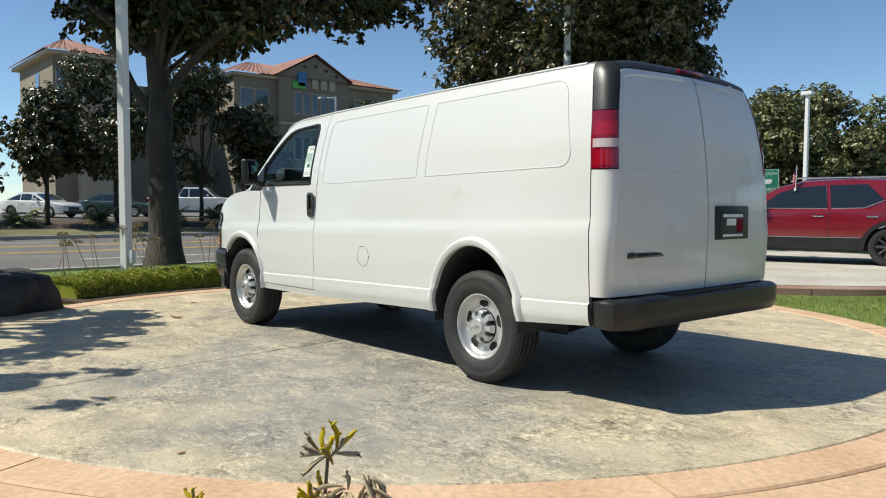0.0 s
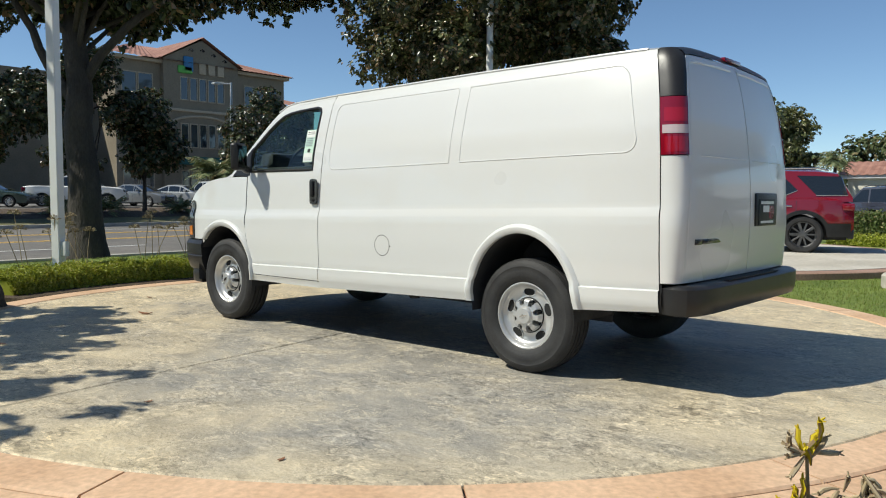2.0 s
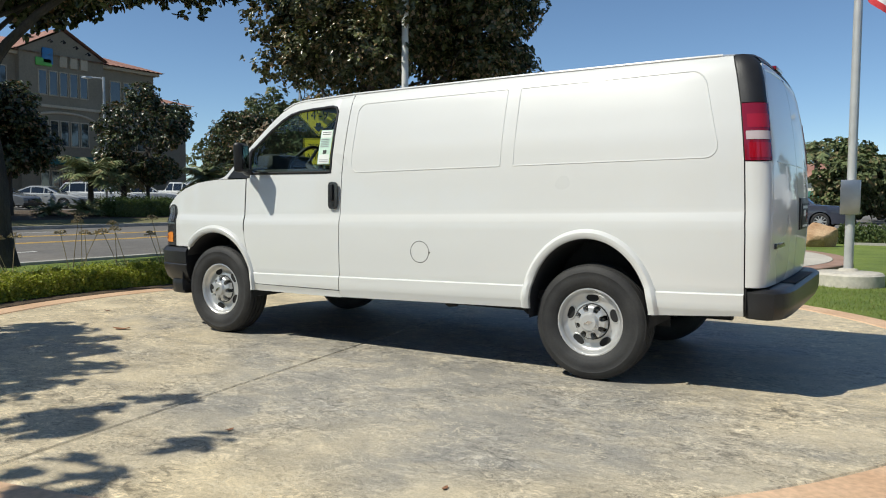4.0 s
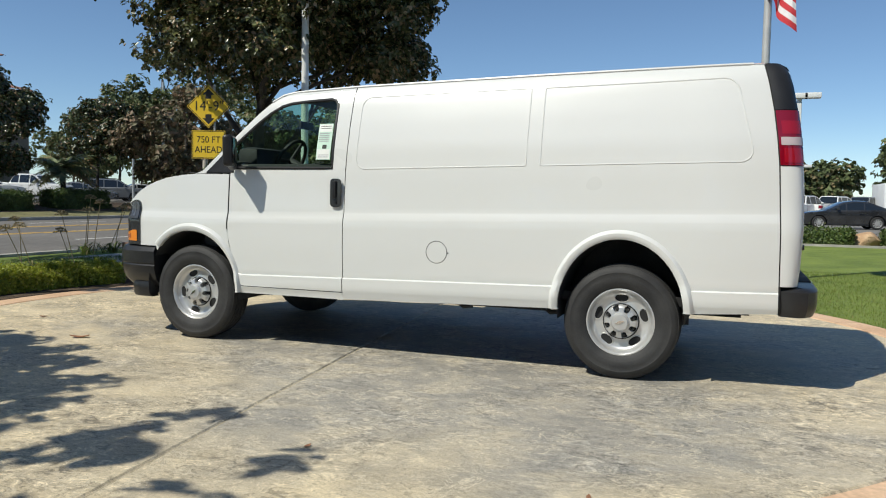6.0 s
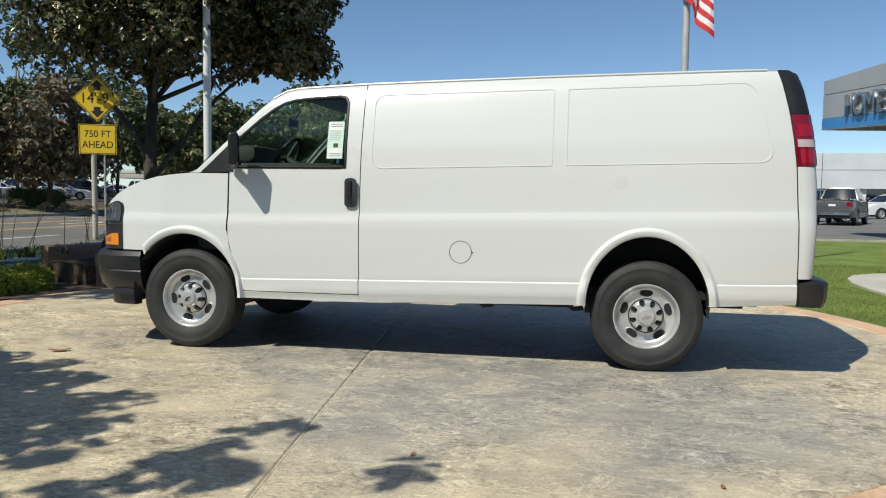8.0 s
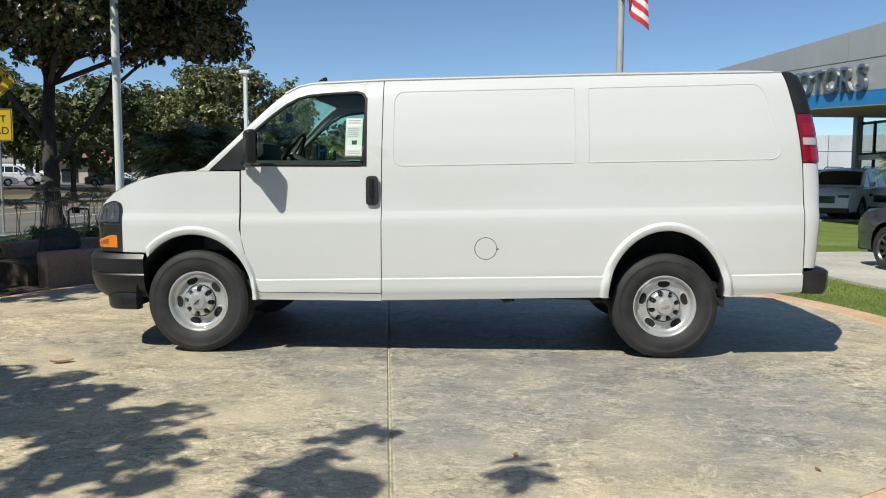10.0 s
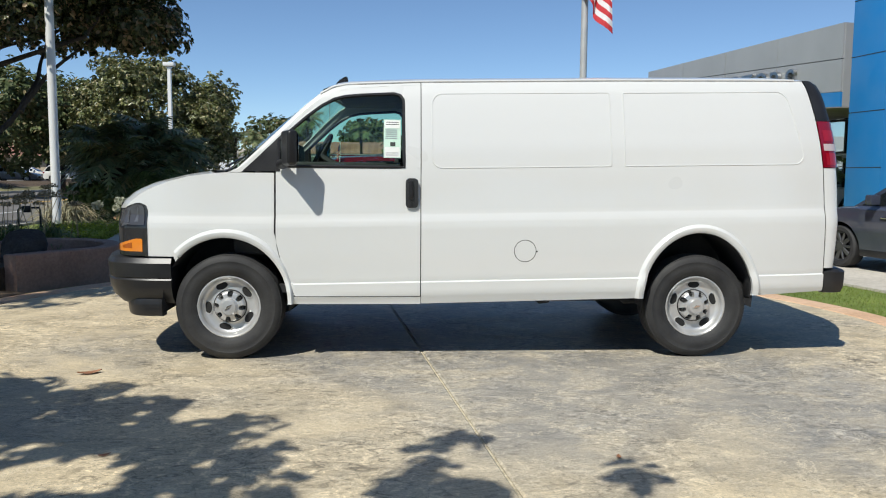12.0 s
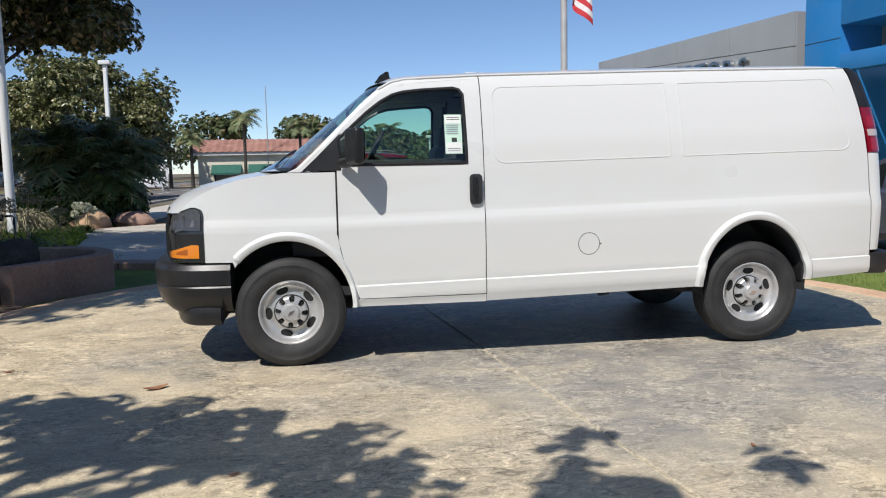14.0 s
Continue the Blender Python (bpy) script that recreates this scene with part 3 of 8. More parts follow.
def build_van():
    van = thing("cargo_van", "white full-size cargo van with black bumpers on a round concrete pad", "van")
    # Side skins.
    for right in (False, True):
        bm = bmesh.new()
        xs = spread(-4.16, -3.098, 34, around(ARCH_F[0], ARCH_F[1]) + [-4.029, -4.031])
        skin(bm, xs, lambda x: 1.112 if x < -4.03 else max(sill(x), 0.75 if x < -3.80 else 0.3), lambda x: min(lerp(HOOD, x) - 0.004, 1.355), 14, right, CREASE)
        skin(bm, spread(-3.098, -2.962, 14, around(ARCH_F[0], ARCH_F[1])), lambda x: min(sill(x), door_seam_z(x) - 0.012), lambda x: door_seam_z(x) - 0.007, 5, right)
        thicken(bm, 0.004)
        part("front_wing", bm, M_VAN, van)
        bm = bmesh.new()
        rear_x = lambda z: lerp(REAR_SEAM, z)
        xs = spread(-2.050, 0.752, 64, around(ARCH_R[0], ARCH_R[1]) + [0.0, -0.0005])
        skin(bm, xs, sill, lambda x: lerp(A_LINE, x) - 0.012, 30, right, CREASE)
        # The last strip runs to the slanting rear seam, on the same levels.
        top_level = max(lerp(A_LINE, x) - 0.012 - rake(x) for x in xs)
        low_level = min(sill(x) - rake(x) for x in xs)
        cuts = sorted(set(round(low_level + (top_level - low_level) * k / 30, 4) for k in range(31)) | set(CREASE))
        rows = []
        for f in (0.0, 0.34, 0.67, 1.0):
            row = []
            for cut in cuts:
                x = 0.752 + (rear_x(cut) - 0.752) * f
                z = min(max(cut + rake(x), sill(x)), 2.066)
                x = 0.752 + (rear_x(z) - 0.752) * f
                row.append((x, VW - side_y(x, z) if right else side_y(x, z), z))
            rows.append(row)
        sheet(bm, rows, flip=right)
        bmesh.ops.remove_doubles(bm, verts=bm.verts, dist=0.0004)
        thicken(bm, 0.004)
        # Pressed outlines of the blanked windows.
        for x0, x1, z0, z1, r0, r1 in ((-1.972, -0.667, 1.408, 1.948, 0.075, 0.012), (-0.567, 0.795, 1.408, 1.945, 0.012, 0.09)):
            r = dense([p for p in rounded_rect(x0, x1, z0, z1, r0, r1)], 0.08)
            r = dense(r + r[:1])
            bead(bm, [(x - 0.24 * (z - 1.408) * max(0.0, (x - 0.2) / 0.6), z + rake(x)) for x, z in r], 0.0058, right)
        part("cargo_side", bm, M_VAN, van, "smooth white panel with pressed window outlines")
        # Wheel arch lips.
        for cx, rx, cz, rz in (ARCH_R, ARCH_F):
            bm = bmesh.new()
            rows = []
            for k in range(45):
                a = math.pi * (-0.06 + 1.12 * k / 44)
                if cx < -2 and math.sin(a) * rz + cz > 0.70 and math.cos(a) < -0.8:
                    continue
                row = []
                for g, o in ((-0.004, 0.02), (-0.006, -0.012), (0.012, -0.024), (0.034, -0.024), (0.050, -0.012), (0.058, 0.004)):
                    x, z = cx + (rx + g) * math.cos(a), cz + (rz + g) * math.sin(a)
                    if cx < -2 and math.cos(a) > 0.5:
                        x -= max(0.0, g - 0.012) * 0.55 * (math.cos(a) - 0.5) * 2
                    z = max(z, sill(-2.1) if x < -2 else (0.452 if x < 0 else 0.476))
                    y = side_y(x, max(z, 0.46)) + o
                    row.append((x, VW - y if right else y, z))
                rows.append(row)
            if cx < -2:
                rows = [r for r in rows if not (r[0][0] < cx - 0.30 and r[0][2] < 0.74)]
            sheet(bm, rows, flip=not right)
            part("arch_lip", bm, M_VAN, van)
            bm = bmesh.new()
            rows = []
            for k in range(25):
                a = math.pi * (-0.05 + 1.1 * k / 24)
                x, z = cx + (rx + 0.0) * math.cos(a), cz + (rz + 0.0) * math.sin(a)
                rows.append([(x, (VW - y) if right else y, z) for y in (0.014, 0.25, 0.5)])
            sheet(bm, rows, flip=right)
            box(bm, (cx - rx, (VW - 0.505) if right else 0.5, 0.33), (cx + rx, (VW - 0.5) if right else 0.505, cz + rz))
            part("wheel_well", bm, M_LINER, van)
        # Door with its opening for the window.
        bm = bmesh.new()
        skin(bm, spread(-3.085, -2.0565, 26, [-2.955, -2.95]), lambda x: max(0.468, door_seam_z(x)), lambda x: BELT, 18, right, CREASE)
        skin(bm, spread(-3.085, -2.0565, 26, [-2.955, -2.95]), lambda x: BELT, lambda x: 1.392, 1, right)
        skin(bm, spread(-3.07, -2.18, 40), lambda x: lerp(WIN_TOP, x), lambda x: lerp(A_LINE, x) - lerp([(-3.0, 0.056), (-2.72, 0.05), (-2.5, 0.03), (-2.0, 0.022)], x), 3, right)
        skin(bm, spread(-2.18, -2.0565, 5), lambda x: 1.392, lambda x: lerp(A_LINE, x) - 0.022, 10, right)
        bmesh.ops.remove_doubles(bm, verts=bm.verts, dist=0.0004)
        thicken(bm, 0.004)
        door = part("front_door", bm, M_VAN, van)
        bm = bmesh.new()
        skin(bm, spread(-2.99, -2.0535, 14), lambda x: 0.409, lambda x: 0.461, 3, right)
        thicken(bm, 0.004)
        part("rocker_panel", bm, M_VAN, van)
        def Y(x, z, o=0.0):
            y = side_y(x, z) + o
            return VW - y if right else y
        # Window: black seal, glass, sail panel, handle, mirror.
        bm = bmesh.new()
        loop = [(-3.06, 1.395), (-2.172, 1.395)] + [(x, z) for x, z in reversed(WIN_TOP)] + [(-3.06, 1.395)]
        loop = dense(loop, 0.05)
        tube(bm, [(x, Y(x, z, 0.004), z) for x, z in loop], 0.013, 6)
        part("window_seal", bm, M_BLACKPLASTIC, door)
        bm = bmesh.new()
        rows = []
        for x in spread(-3.07, -2.18, 30):
            z1 = lerp(WIN_TOP, x)
            rows.append([(x, Y(x, z, 0.012), z) for z in np.linspace(1.39, z1, 7)])
        sheet(bm, rows, flip=not right)
        pane = part("window", bm, M_GLASS, door, "tinted side window glass")
        pane.visible_shadow = False
        bm = bmesh.new()
        rows = []
        for x in spread(-3.315, -3.055, 12):
            rows.append([(x, Y(x, z, -0.004), z) for z in np.linspace(BELT - 0.002, max(BELT, lerp(A_LINE, x) - 0.052), 6)])
        sheet(bm, rows, flip=right)
        thicken(bm, 0.01)
        part("sail_panel", bm, M_BLACKPLASTIC, door)
        bm = bmesh.new()
        rows = []
        for x in spread(-3.425, -2.058, 44):
            zt = lerp(A_LINE, x)
            band = lerp([(-3.0, 0.060), (-2.72, 0.054), (-2.5, 0.034), (-2.0, 0.024)], x)
            rows.append([(x, Y(x, z, 0.0 if k < 3 else lerp([(-2.7, 0.012), (-2.5, 0.0)], x)), z) for k, z in enumerate(np.linspace(max(1.352, zt - band), zt + lerp([(-2.7, 0.004), (-2.5, -0.012)], x), 4))])
        sheet(bm, rows, flip=right)
        thicken(bm, 0.01)
        part("windscreen_pillar", bm, M_VAN, van)
        bm = bmesh.new()
        s = -1 if not right else 1
        hy = VW - 0.012 if right else 0.012
        rim = rounded_rect(-2.163, -2.073, 1.105, 1.318, 0.03, 0.03)
        prism(bm, rim, min(hy, hy + s * 0.012), max(hy, hy + s * 0.012), Matrix(((1, 0, 0, 0), (0, 0, 1, 0), (0, 1, 0, 0), (0, 0, 0, 1))))
        bmesh.ops.recalc_face_normals(bm, faces=bm.faces)
        part("handle_bezel", bm, M_BLACKGLOSS, door)
        bm = bmesh.new()
        box(bm, (-2.14, min(hy, hy + s * 0.03), 1.17), (-2.108, max(hy, hy + s * 0.03), 1.30), 0.008)
        tube(bm, [(-2.118, hy + s * 0.004, 1.14), (-2.118, hy + s * 0.017, 1.14)], 0.013, 12)
        part("handle", bm, M_BLACKPLASTIC, door)
        # Mirror on a short arm; the housing is swung a little towards the driver.
        bm = bmesh.new()
        ym = (VW + 0.142) if right else -0.142
        mm = Matrix.Translation((-2.955, ym, 1.52)) @ Matrix.Rotation(radians(-25 if right else 25), 4, "Z")
        box(bm, (-0.040, -0.088, -0.122), (0.034, 0.088, 0.120), 0.034, mm, seg=5)
        for v in bm.verts:
            p = mm.inverted() @ v.co
            p.y *= 1.0 + 0.5 * (p.z - 0.02)
            p.x -= 0.10 * (p.y / 0.098) ** 2 * 0.12
            v.co = mm @ p
        tube(bm, [(-3.05, VW - 0.015 if right else 0.015, 1.408), (-3.02, (VW + 0.03) if right else -0.03, 1.412), (-2.985, (VW + 0.085) if right else -0.085, 1.43), (-2.96, ym, 1.45)], [0.034, 0.036, 0.032, 0.03], 12)
        mir = part("mirror_housing", bm, M_BLACKPLASTIC, door)
        bm = bmesh.new()
        box(bm, (0.032, -0.068, -0.095), (0.0365, 0.068, 0.096), 0.002, mm)
        part("mirror_glass", bm, M_MIRROR, mir)
        # Front lamp group.
        bm = bmesh.new()
        wrap = [(-4.292, 0.33), (-4.282, 0.27), (-4.26, 0.18), (-4.234, 0.11), (-4.20, 0.06), (-4.16, 0.022), (-4.12, 0.0)]
        def lamp(z0, z1, back, o, r=0.0, front=-4.292):
            """A patch of the lamp's skin: rounded at its upper rear corner, leaning back towards the top."""
            rows = []
            for k in range(25):
                f = k / 24
                z = z0 + (z1 - z0) * f
                d = z1 - z
                x1 = back - (r - math.sqrt(max(0.0, r * r - (r - d) ** 2)) if d < r else 0.0)
                row = []
                for j in range(19):
                    x = x1 + (front - x1) * (1 - (1 - j / 18) ** 1.5)
                    zz = z - f * 0.30 * max(0.0, -4.08 - x)
                    y = side_y(max(x, -4.12), zz) + o + lerp(wrap, x)
                    row.append((x + max(0, zz - 0.95) * 0.25 * (j / 18), VW - y if right else y, zz))
                rows.append(row)
            return rows
        sheet(bm, lamp(0.752, 1.128, -3.996, -0.010, 0.05), flip=right)
        thicken(bm, 0.02)
        lampbody = part("headlamp", bm, M_BLACKGLOSS, van, "wrap-round headlamp in gloss black")
        bm = bmesh.new()
        sheet(bm, lamp(0.972, 1.118, -4.012, -0.014, 0.045, -4.275), flip=right)
        lens = part("lens", bm, M_LAMPGLASS, lampbody, "smoked clear headlamp lens")
        for x1, x0, z0, z1 in ((-4.055, -4.10, 0.995, 1.10), (-4.125, -4.155, 0.99, 1.09), (-4.11, -4.20, 0.984, 0.992)):
            bm = bmesh.new()
            sheet(bm, lamp(z0, z1, x1, -0.0155, 0.015, x0), flip=right)
            part("reflector", bm, M_REFLECTOR, lens)
        bm = bmesh.new()
        sheet(bm, lamp(0.783, 0.875, -4.028, -0.014, 0.012, -4.262), flip=right)
        amber = part("indicator", bm, M_AMBER, lampbody, "amber turn signal lens")
        bm = bmesh.new()
        sheet(bm, lamp(0.806, 0.856, -4.105, -0.0155, 0.01, -4.19), flip=right)
        part("bulb_chamber", bm, M_AMBERDARK, amber)
        # Fuel flap on the left.
        if not right:
            bm = bmesh.new()
            ring = [(-1.296 + 0.079 * math.cos(a), 0.80 + 0.079 * math.sin(a)) for a in np.linspace(0, 2 * math.pi, 41)]
            tube(bm, [(x, Y(x, z, 0.001), z) for x, z in ring], 0.0026, 5)
            box(bm, (-1.217, Y(-1.2, 0.8) - 0.002, 0.793), (-1.204, Y(-1.2, 0.8) + 0.004, 0.802), 0.002)
            part("fuel_flap_gap", bm, M_UNDER, van)
        # Shut lines: dark strips just behind the skins.
        def strip(pts, w=0.008, o=0.007):
            rows = []
            for i, (x, z) in enumerate(pts):
                p, q = pts[max(0, i - 1)], pts[min(len(pts) - 1, i + 1)]
                dx, dz = q[0] - p[0], q[1] - p[1]
                l = math.hypot(dx, dz) or 1
                nx, nz = -dz / l * w, dx / l * w
                rows.append([(x + nx, Y(x + nx, z + nz, o), z + nz), (x - nx, Y(x - nx, z - nz, o), z - nz)])
            b = bmesh.new()
            sheet(b, rows)
            part("shut_line", b, M_UNDER, van)
        strip(dense([(-2.052, 0.46), (-2.052, 1.2), (-2.052, 1.985)], 0.06))
        strip(dense([(-3.091, 1.36), (-3.0915, 0.92), (-3.08, 0.83), (-3.05, 0.71), (-3.01, 0.59), (-2.955, 0.463)], 0.04))
        strip(dense([(x, lerp(A_LINE, x) - 0.018) for x in spread(-2.78, 0.74, 60)], 0.05), 0.0085)
        strip(dense([(lerp(REAR_SEAM, z) + 0.004, z) for z in np.linspace(0.5, 2.06, 24)], 0.06), 0.009, 0.008)
        # Roof drip rail.
        bm = bmesh.new()
        tube(bm, [(x, Y(x, lerp(A_LINE, x) - 0.004, 0.004), lerp(A_LINE, x) - 0.002) for x in spread(-2.78, 0.76, 40)], 0.010, 8)
        part("drip_rail", bm, M_VAN, van)
        # Rear corner: white below, lamp, black above.
        def corner(z0, z1, n, o=0.0, w0=0.0, w1=1.0):
            rows = []
            for k in range(n + 1):
                z = z0 + (z1 - z0) * k / n
                xs0, ys0 = lerp(REAR_SEAM, z) + 0.008, side_y(lerp(REAR_SEAM, z), z)
                wide = lerp([(1.42, 0.078), (1.77, 0.066), (2.08, 0.08)], z)
                ye = ys0 + wide
                se = (ye - VW / 2) / (VW / 2)
                xb = lerp(REAR_X, z) + 0.012 - 0.024 * se * se - 0.02 * se ** 6
                row = []
                for j in range(11):
                    f = w0 + (w1 - w0) * j / 10
                    a = f * math.pi / 2
                    x = xs0 + (xb - xs0) * (0.12 * f + 0.88 * math.sin(a) ** 0.9)
                    y = ys0 + wide * (1 - math.cos(a)) ** 1.15
                    row.append((x + o * math.sin(a), (VW - y + o * math.cos(a)) if right else (y - o * math.cos(a)), z))
                rows.append(row)
            return rows
        bm = bmesh.new()
        sheet(bm, corner(0.676, 1.418, 12), flip=not right)
        thicken(bm, 0.006)
        part("rear_corner", bm, M_VAN, van)
        bm = bmesh.new()
        sheet(bm, corner(1.77, 2.075, 8, 0.001), flip=not right)
        thicken(bm, 0.006)
        part("rear_pillar_cover", bm, M_BLACKPLASTIC, van, "black plastic pillar cover above the lamp")
        bm = bmesh.new()
        sheet(bm, corner(1.424, 1.765, 8, 0.006), flip=not right)
        thicken(bm, 0.02)
        tl = part("tail_lamp", bm, M_REDLENS, van, "tall red tail lamp with a clear band")
        bm = bmesh.new()
        sheet(bm, corner(1.548, 1.598, 3, 0.0085, 0.05, 0.97), flip=not right)
        part("reversing_lens", bm, M_CLEARLENS, tl)
        for z0, z1 in ((1.618, 1.70), (1.44, 1.53)):
            bm = bmesh.new()
            sheet(bm, corner(z0, z1, 3, 0.0082, 0.10, 0.9), flip=not right)
            part("inner_lens", bm, M_REDBRIGHT, tl)

    # Roof, with a light crown and shallow ribs.
    bm = bmesh.new()
    rows = []
    for x in spread(-2.70, 0.83, 46):
        zt, row = lerp(A_LINE, x), []
        y0 = side_y(x, zt) + 0.004
        for k in range(25):
            f = k / 24
            c = 1 - (2 * f - 1) ** 4
            rib = 0.006 * max(0.0, math.cos(2 * math.pi * f * 6)) if 0.12 < f < 0.88 and x > -2.4 else 0
            drop = 0.02 * max(0, (x - 0.63) / 0.2) ** 2 + 0.02 * max(0, (-2.55 - x) / 0.15) ** 2
            nose = 0.10 * (1 - (2 * f - 1) ** 2) * max(0.0, 1 - (x + 2.70) / 0.5)
            row.append((x - nose, y0 + (VW - 2 * y0) * f, zt - 0.002 + 0.055 * c ** 0.8 + rib - drop * c))
        rows.append(row)
    sheet(bm, rows)
    thicken(bm, 0.006)
    part("roof", bm, M_VAN, van)
    # Bonnet and cowl.
    bm = bmesh.new()
    rows = []
    middle = [(0.0, -4.37, 1.075), (0.06, -4.345, 1.13), (0.2, -4.25, 1.21), (0.4, -4.11, 1.27), (0.7, -3.82, 1.342), (1.0, -3.555, 1.380)]
    for i in range(25):
        f = (i / 24) ** 1.2
        row = []
        for k in range(25):
            s = 2 * k / 24 - 1
            w = 1 - abs(s) ** 2.6
            xe = -4.165 + (-3.425 + 4.165) * f
            ze = lerp(HOOD, xe) - 0.003
            xc, zc = lerp([(a, b) for a, b, c in middle], f), lerp([(a, c) for a, b, c in middle], f)
            y0 = side_y(xe, min(ze, 1.35)) + 0.004
            row.append((xe + (xc - xe) * w, y0 + (VW - 2 * y0) * (s + 1) / 2, ze + (zc - ze) * w))
        rows.append(row)
    sheet(bm, rows)
    thicken(bm, 0.006)
    part("bonnet", bm, M_VAN, van)
    # Windscreen.
    def ws(f, s, o=0.0):
        x0, z0 = -3.405 + 0.715 * f, 1.362 + (1.972 - 1.362) * min(1, f * 1.02)
        y0 = side_y(x0, z0) + 0.014
        bulge = (0.17 - 0.06 * f) * (1 - s * s)
        return (x0 - bulge - o * 0.7, y0 + (VW - 2 * y0) * (s + 1) / 2, z0 + 0.03 * f * (1 - s ** 4) + o)
    bm = bmesh.new()
    sheet(bm, [[ws(f, s) for s in np.linspace(-1, 1, 21)] for f in np.linspace(0, 1, 10)], flip=True)
    w = part("windscreen", bm, M_GLASS, van, "raked windscreen glass")
    w.visible_shadow = False
    bm = bmesh.new()
    for f0, f1 in ((-0.03, 0.03), (0.96, 1.02)):
        sheet(bm, [[ws(f, s, 0.004) for s in np.linspace(-1, 1, 21)] for f in (f0, f1)])
    part("windscreen_band", bm, M_BLACKPLASTIC, van)
    bm = bmesh.new()
    sheet(bm, [[(ws(0, s)[0] - d, ws(0, s)[1], 1.362 + 0.004 * d) for s in np.linspace(-1, 1, 21)] for d in (-0.03, 0.12)])
    part("cowl", bm, M_BLACKPLASTIC, van)
    for ys in (-0.5, 0.25):
        bm = bmesh.new()
        pts = [ws(0.02 + 0.035 * k, ys + 0.11 * k, 0.02) for k in range(7)]
        tube(bm, pts, 0.008, 6)
        part("wiper", bm, M_BLACKPLASTIC, van)
    # Front face: grille between the lamps, with bars.
    bm = bmesh.new()
    rows = []
    for k in range(21):
        s = 2 * k / 20 - 1
        x = -4.325 + 0.035 * s * s
        rows.append([(x + 0.02, 1.005 + 0.62 * s, 0.74), (x, 1.005 + 0.62 * s, 0.80), (x, 1.005 + 0.62 * s, 0.98), (x + 0.03, 1.005 + 0.62 * s, 1.12)])
    sheet(bm, rows)
    thicken(bm, 0.02)
    grille = part("grille", bm, M_BLACKPLASTIC, van)
    bm = bmesh.new()
    tube(bm, [(-4.335 + 0.035 * s * s, 1.005 + 0.61 * s, 0) for s in np.linspace(-1, 1, 15)], 0.012, 6)
    bar = part("grille_bar", bm, M_BLACKGLOSS, grille)
    bar.location.z = 0.80
    for z in (0.86, 0.92, 0.98, 1.04):
        share("grille_bar", bar, grille, Matrix.Translation((0.012 if z > 1 else 0, 0, z)))
    # Bumpers: outlines swept with a rounded section.
    fr = [(-3.825, 0.004), (-3.95, 0.008), (-4.08, 0.026), (-4.17, 0.055), (-4.245, 0.10), (-4.297, 0.16), (-4.338, 0.24), (-4.378, 0.34), (-4.41, 0.46), (-4.44, 0.65), (-4.455, 0.90)]
    bm_front = [(0.398, 0.13), (0.403, 0.085), (0.46, 0.03), (0.53, 0.006), (0.578, 0.0), (0.590, 0.008), (0.600, 0.0), (0.70, -0.004), (0.735, 0.018), (0.752, 0.055), (0.757, 0.16), (0.45, 0.18)]
    dam = [(-3.905, 0.045), (-4.02, 0.05), (-4.09, 0.07), (-4.14, 0.11), (-4.185, 0.18), (-4.23, 0.30), (-4.27, 0.46), (-4.30, 0.65), (-4.31, 0.90)]
    bm_dam = [(0.44, 0.008), (0.41, 0.0), (0.39, 0.0), (0.335, 0.004), (0.318, 0.010), (0.312, 0.022), (0.312, 0.10), (0.44, 0.10)]
    rear = [(0.957, 0.062), (1.02, 0.040), (1.08, 0.036), (1.125, 0.05), (1.165, 0.11), (1.188, 0.20), (1.198, 0.36), (1.20, 0.60)]
    bm_rear = [(0.482, 0.06), (0.490, 0.02), (0.53, 0.004), (0.572, 0.0), (0.588, 0.0), (0.645, 0.0), (0.657, 0.014), (0.667, 0.04), (0.667, 0.16), (0.51, 0.16)]
    for name, path, prof, lab in (("front_bumper", fr, bm_front, "black plastic front bumper with a deep air dam"), ("air_dam", dam, bm_dam, ""), ("rear_bumper", rear, bm_rear, "black plastic rear step bumper")):
        pts = [Vector(p) for p in path] + [Vector((x, VW - y)) for x, y in reversed(path)]
        rows = []
        for i, p in enumerate(pts):
            d = (pts[min(i + 1, len(pts) - 1)] - pts[max(i - 1, 0)]).normalized()
            nrm = Vector((d.y, -d.x))
            if nrm.dot(p - Vector((-1.6, VW / 2))) < 0:
                nrm = -nrm
            rows.append([(p.x - nrm.x * o, p.y - nrm.y * o, z) for z, o in prof])
        b = bmesh.new()
        vs = sheet(b, rows, close=True)
        b.faces.new(vs[0])
        b.faces.new(vs[-1][::-1])
        bmesh.ops.recalc_face_normals(b, faces=b.faces)
        part(name, b, M_BLACKPLASTIC, van, lab, angle=28)
    # Bumper step pad.
    b = bmesh.new()
    box(b, (1.02, 0.55, 0.665), (1.175, 1.46, 0.673), 0.003)
    part("step_pad", b, M_RUBBER, van)
    # Rear doors.
    def rear_pt(y, z, o=0.0):
        s = (y - VW / 2) / (VW / 2)
        return (lerp(REAR_X, z) + 0.012 - 0.024 * s * s - 0.02 * s ** 6 + o, y, z)
    def door_edge(z):
        return side_y(lerp(REAR_SEAM, z), z) + lerp([(1.42, 0.078), (1.77, 0.066), (2.08, 0.08)], z) + (0.0005 if z < 1.42 else 0.007)
    def top_z(y):
        s = abs(y - VW / 2) / 0.80
        return 2.05 - 0.026 * s * s - 0.9 * max(0, s - 0.78) ** 2
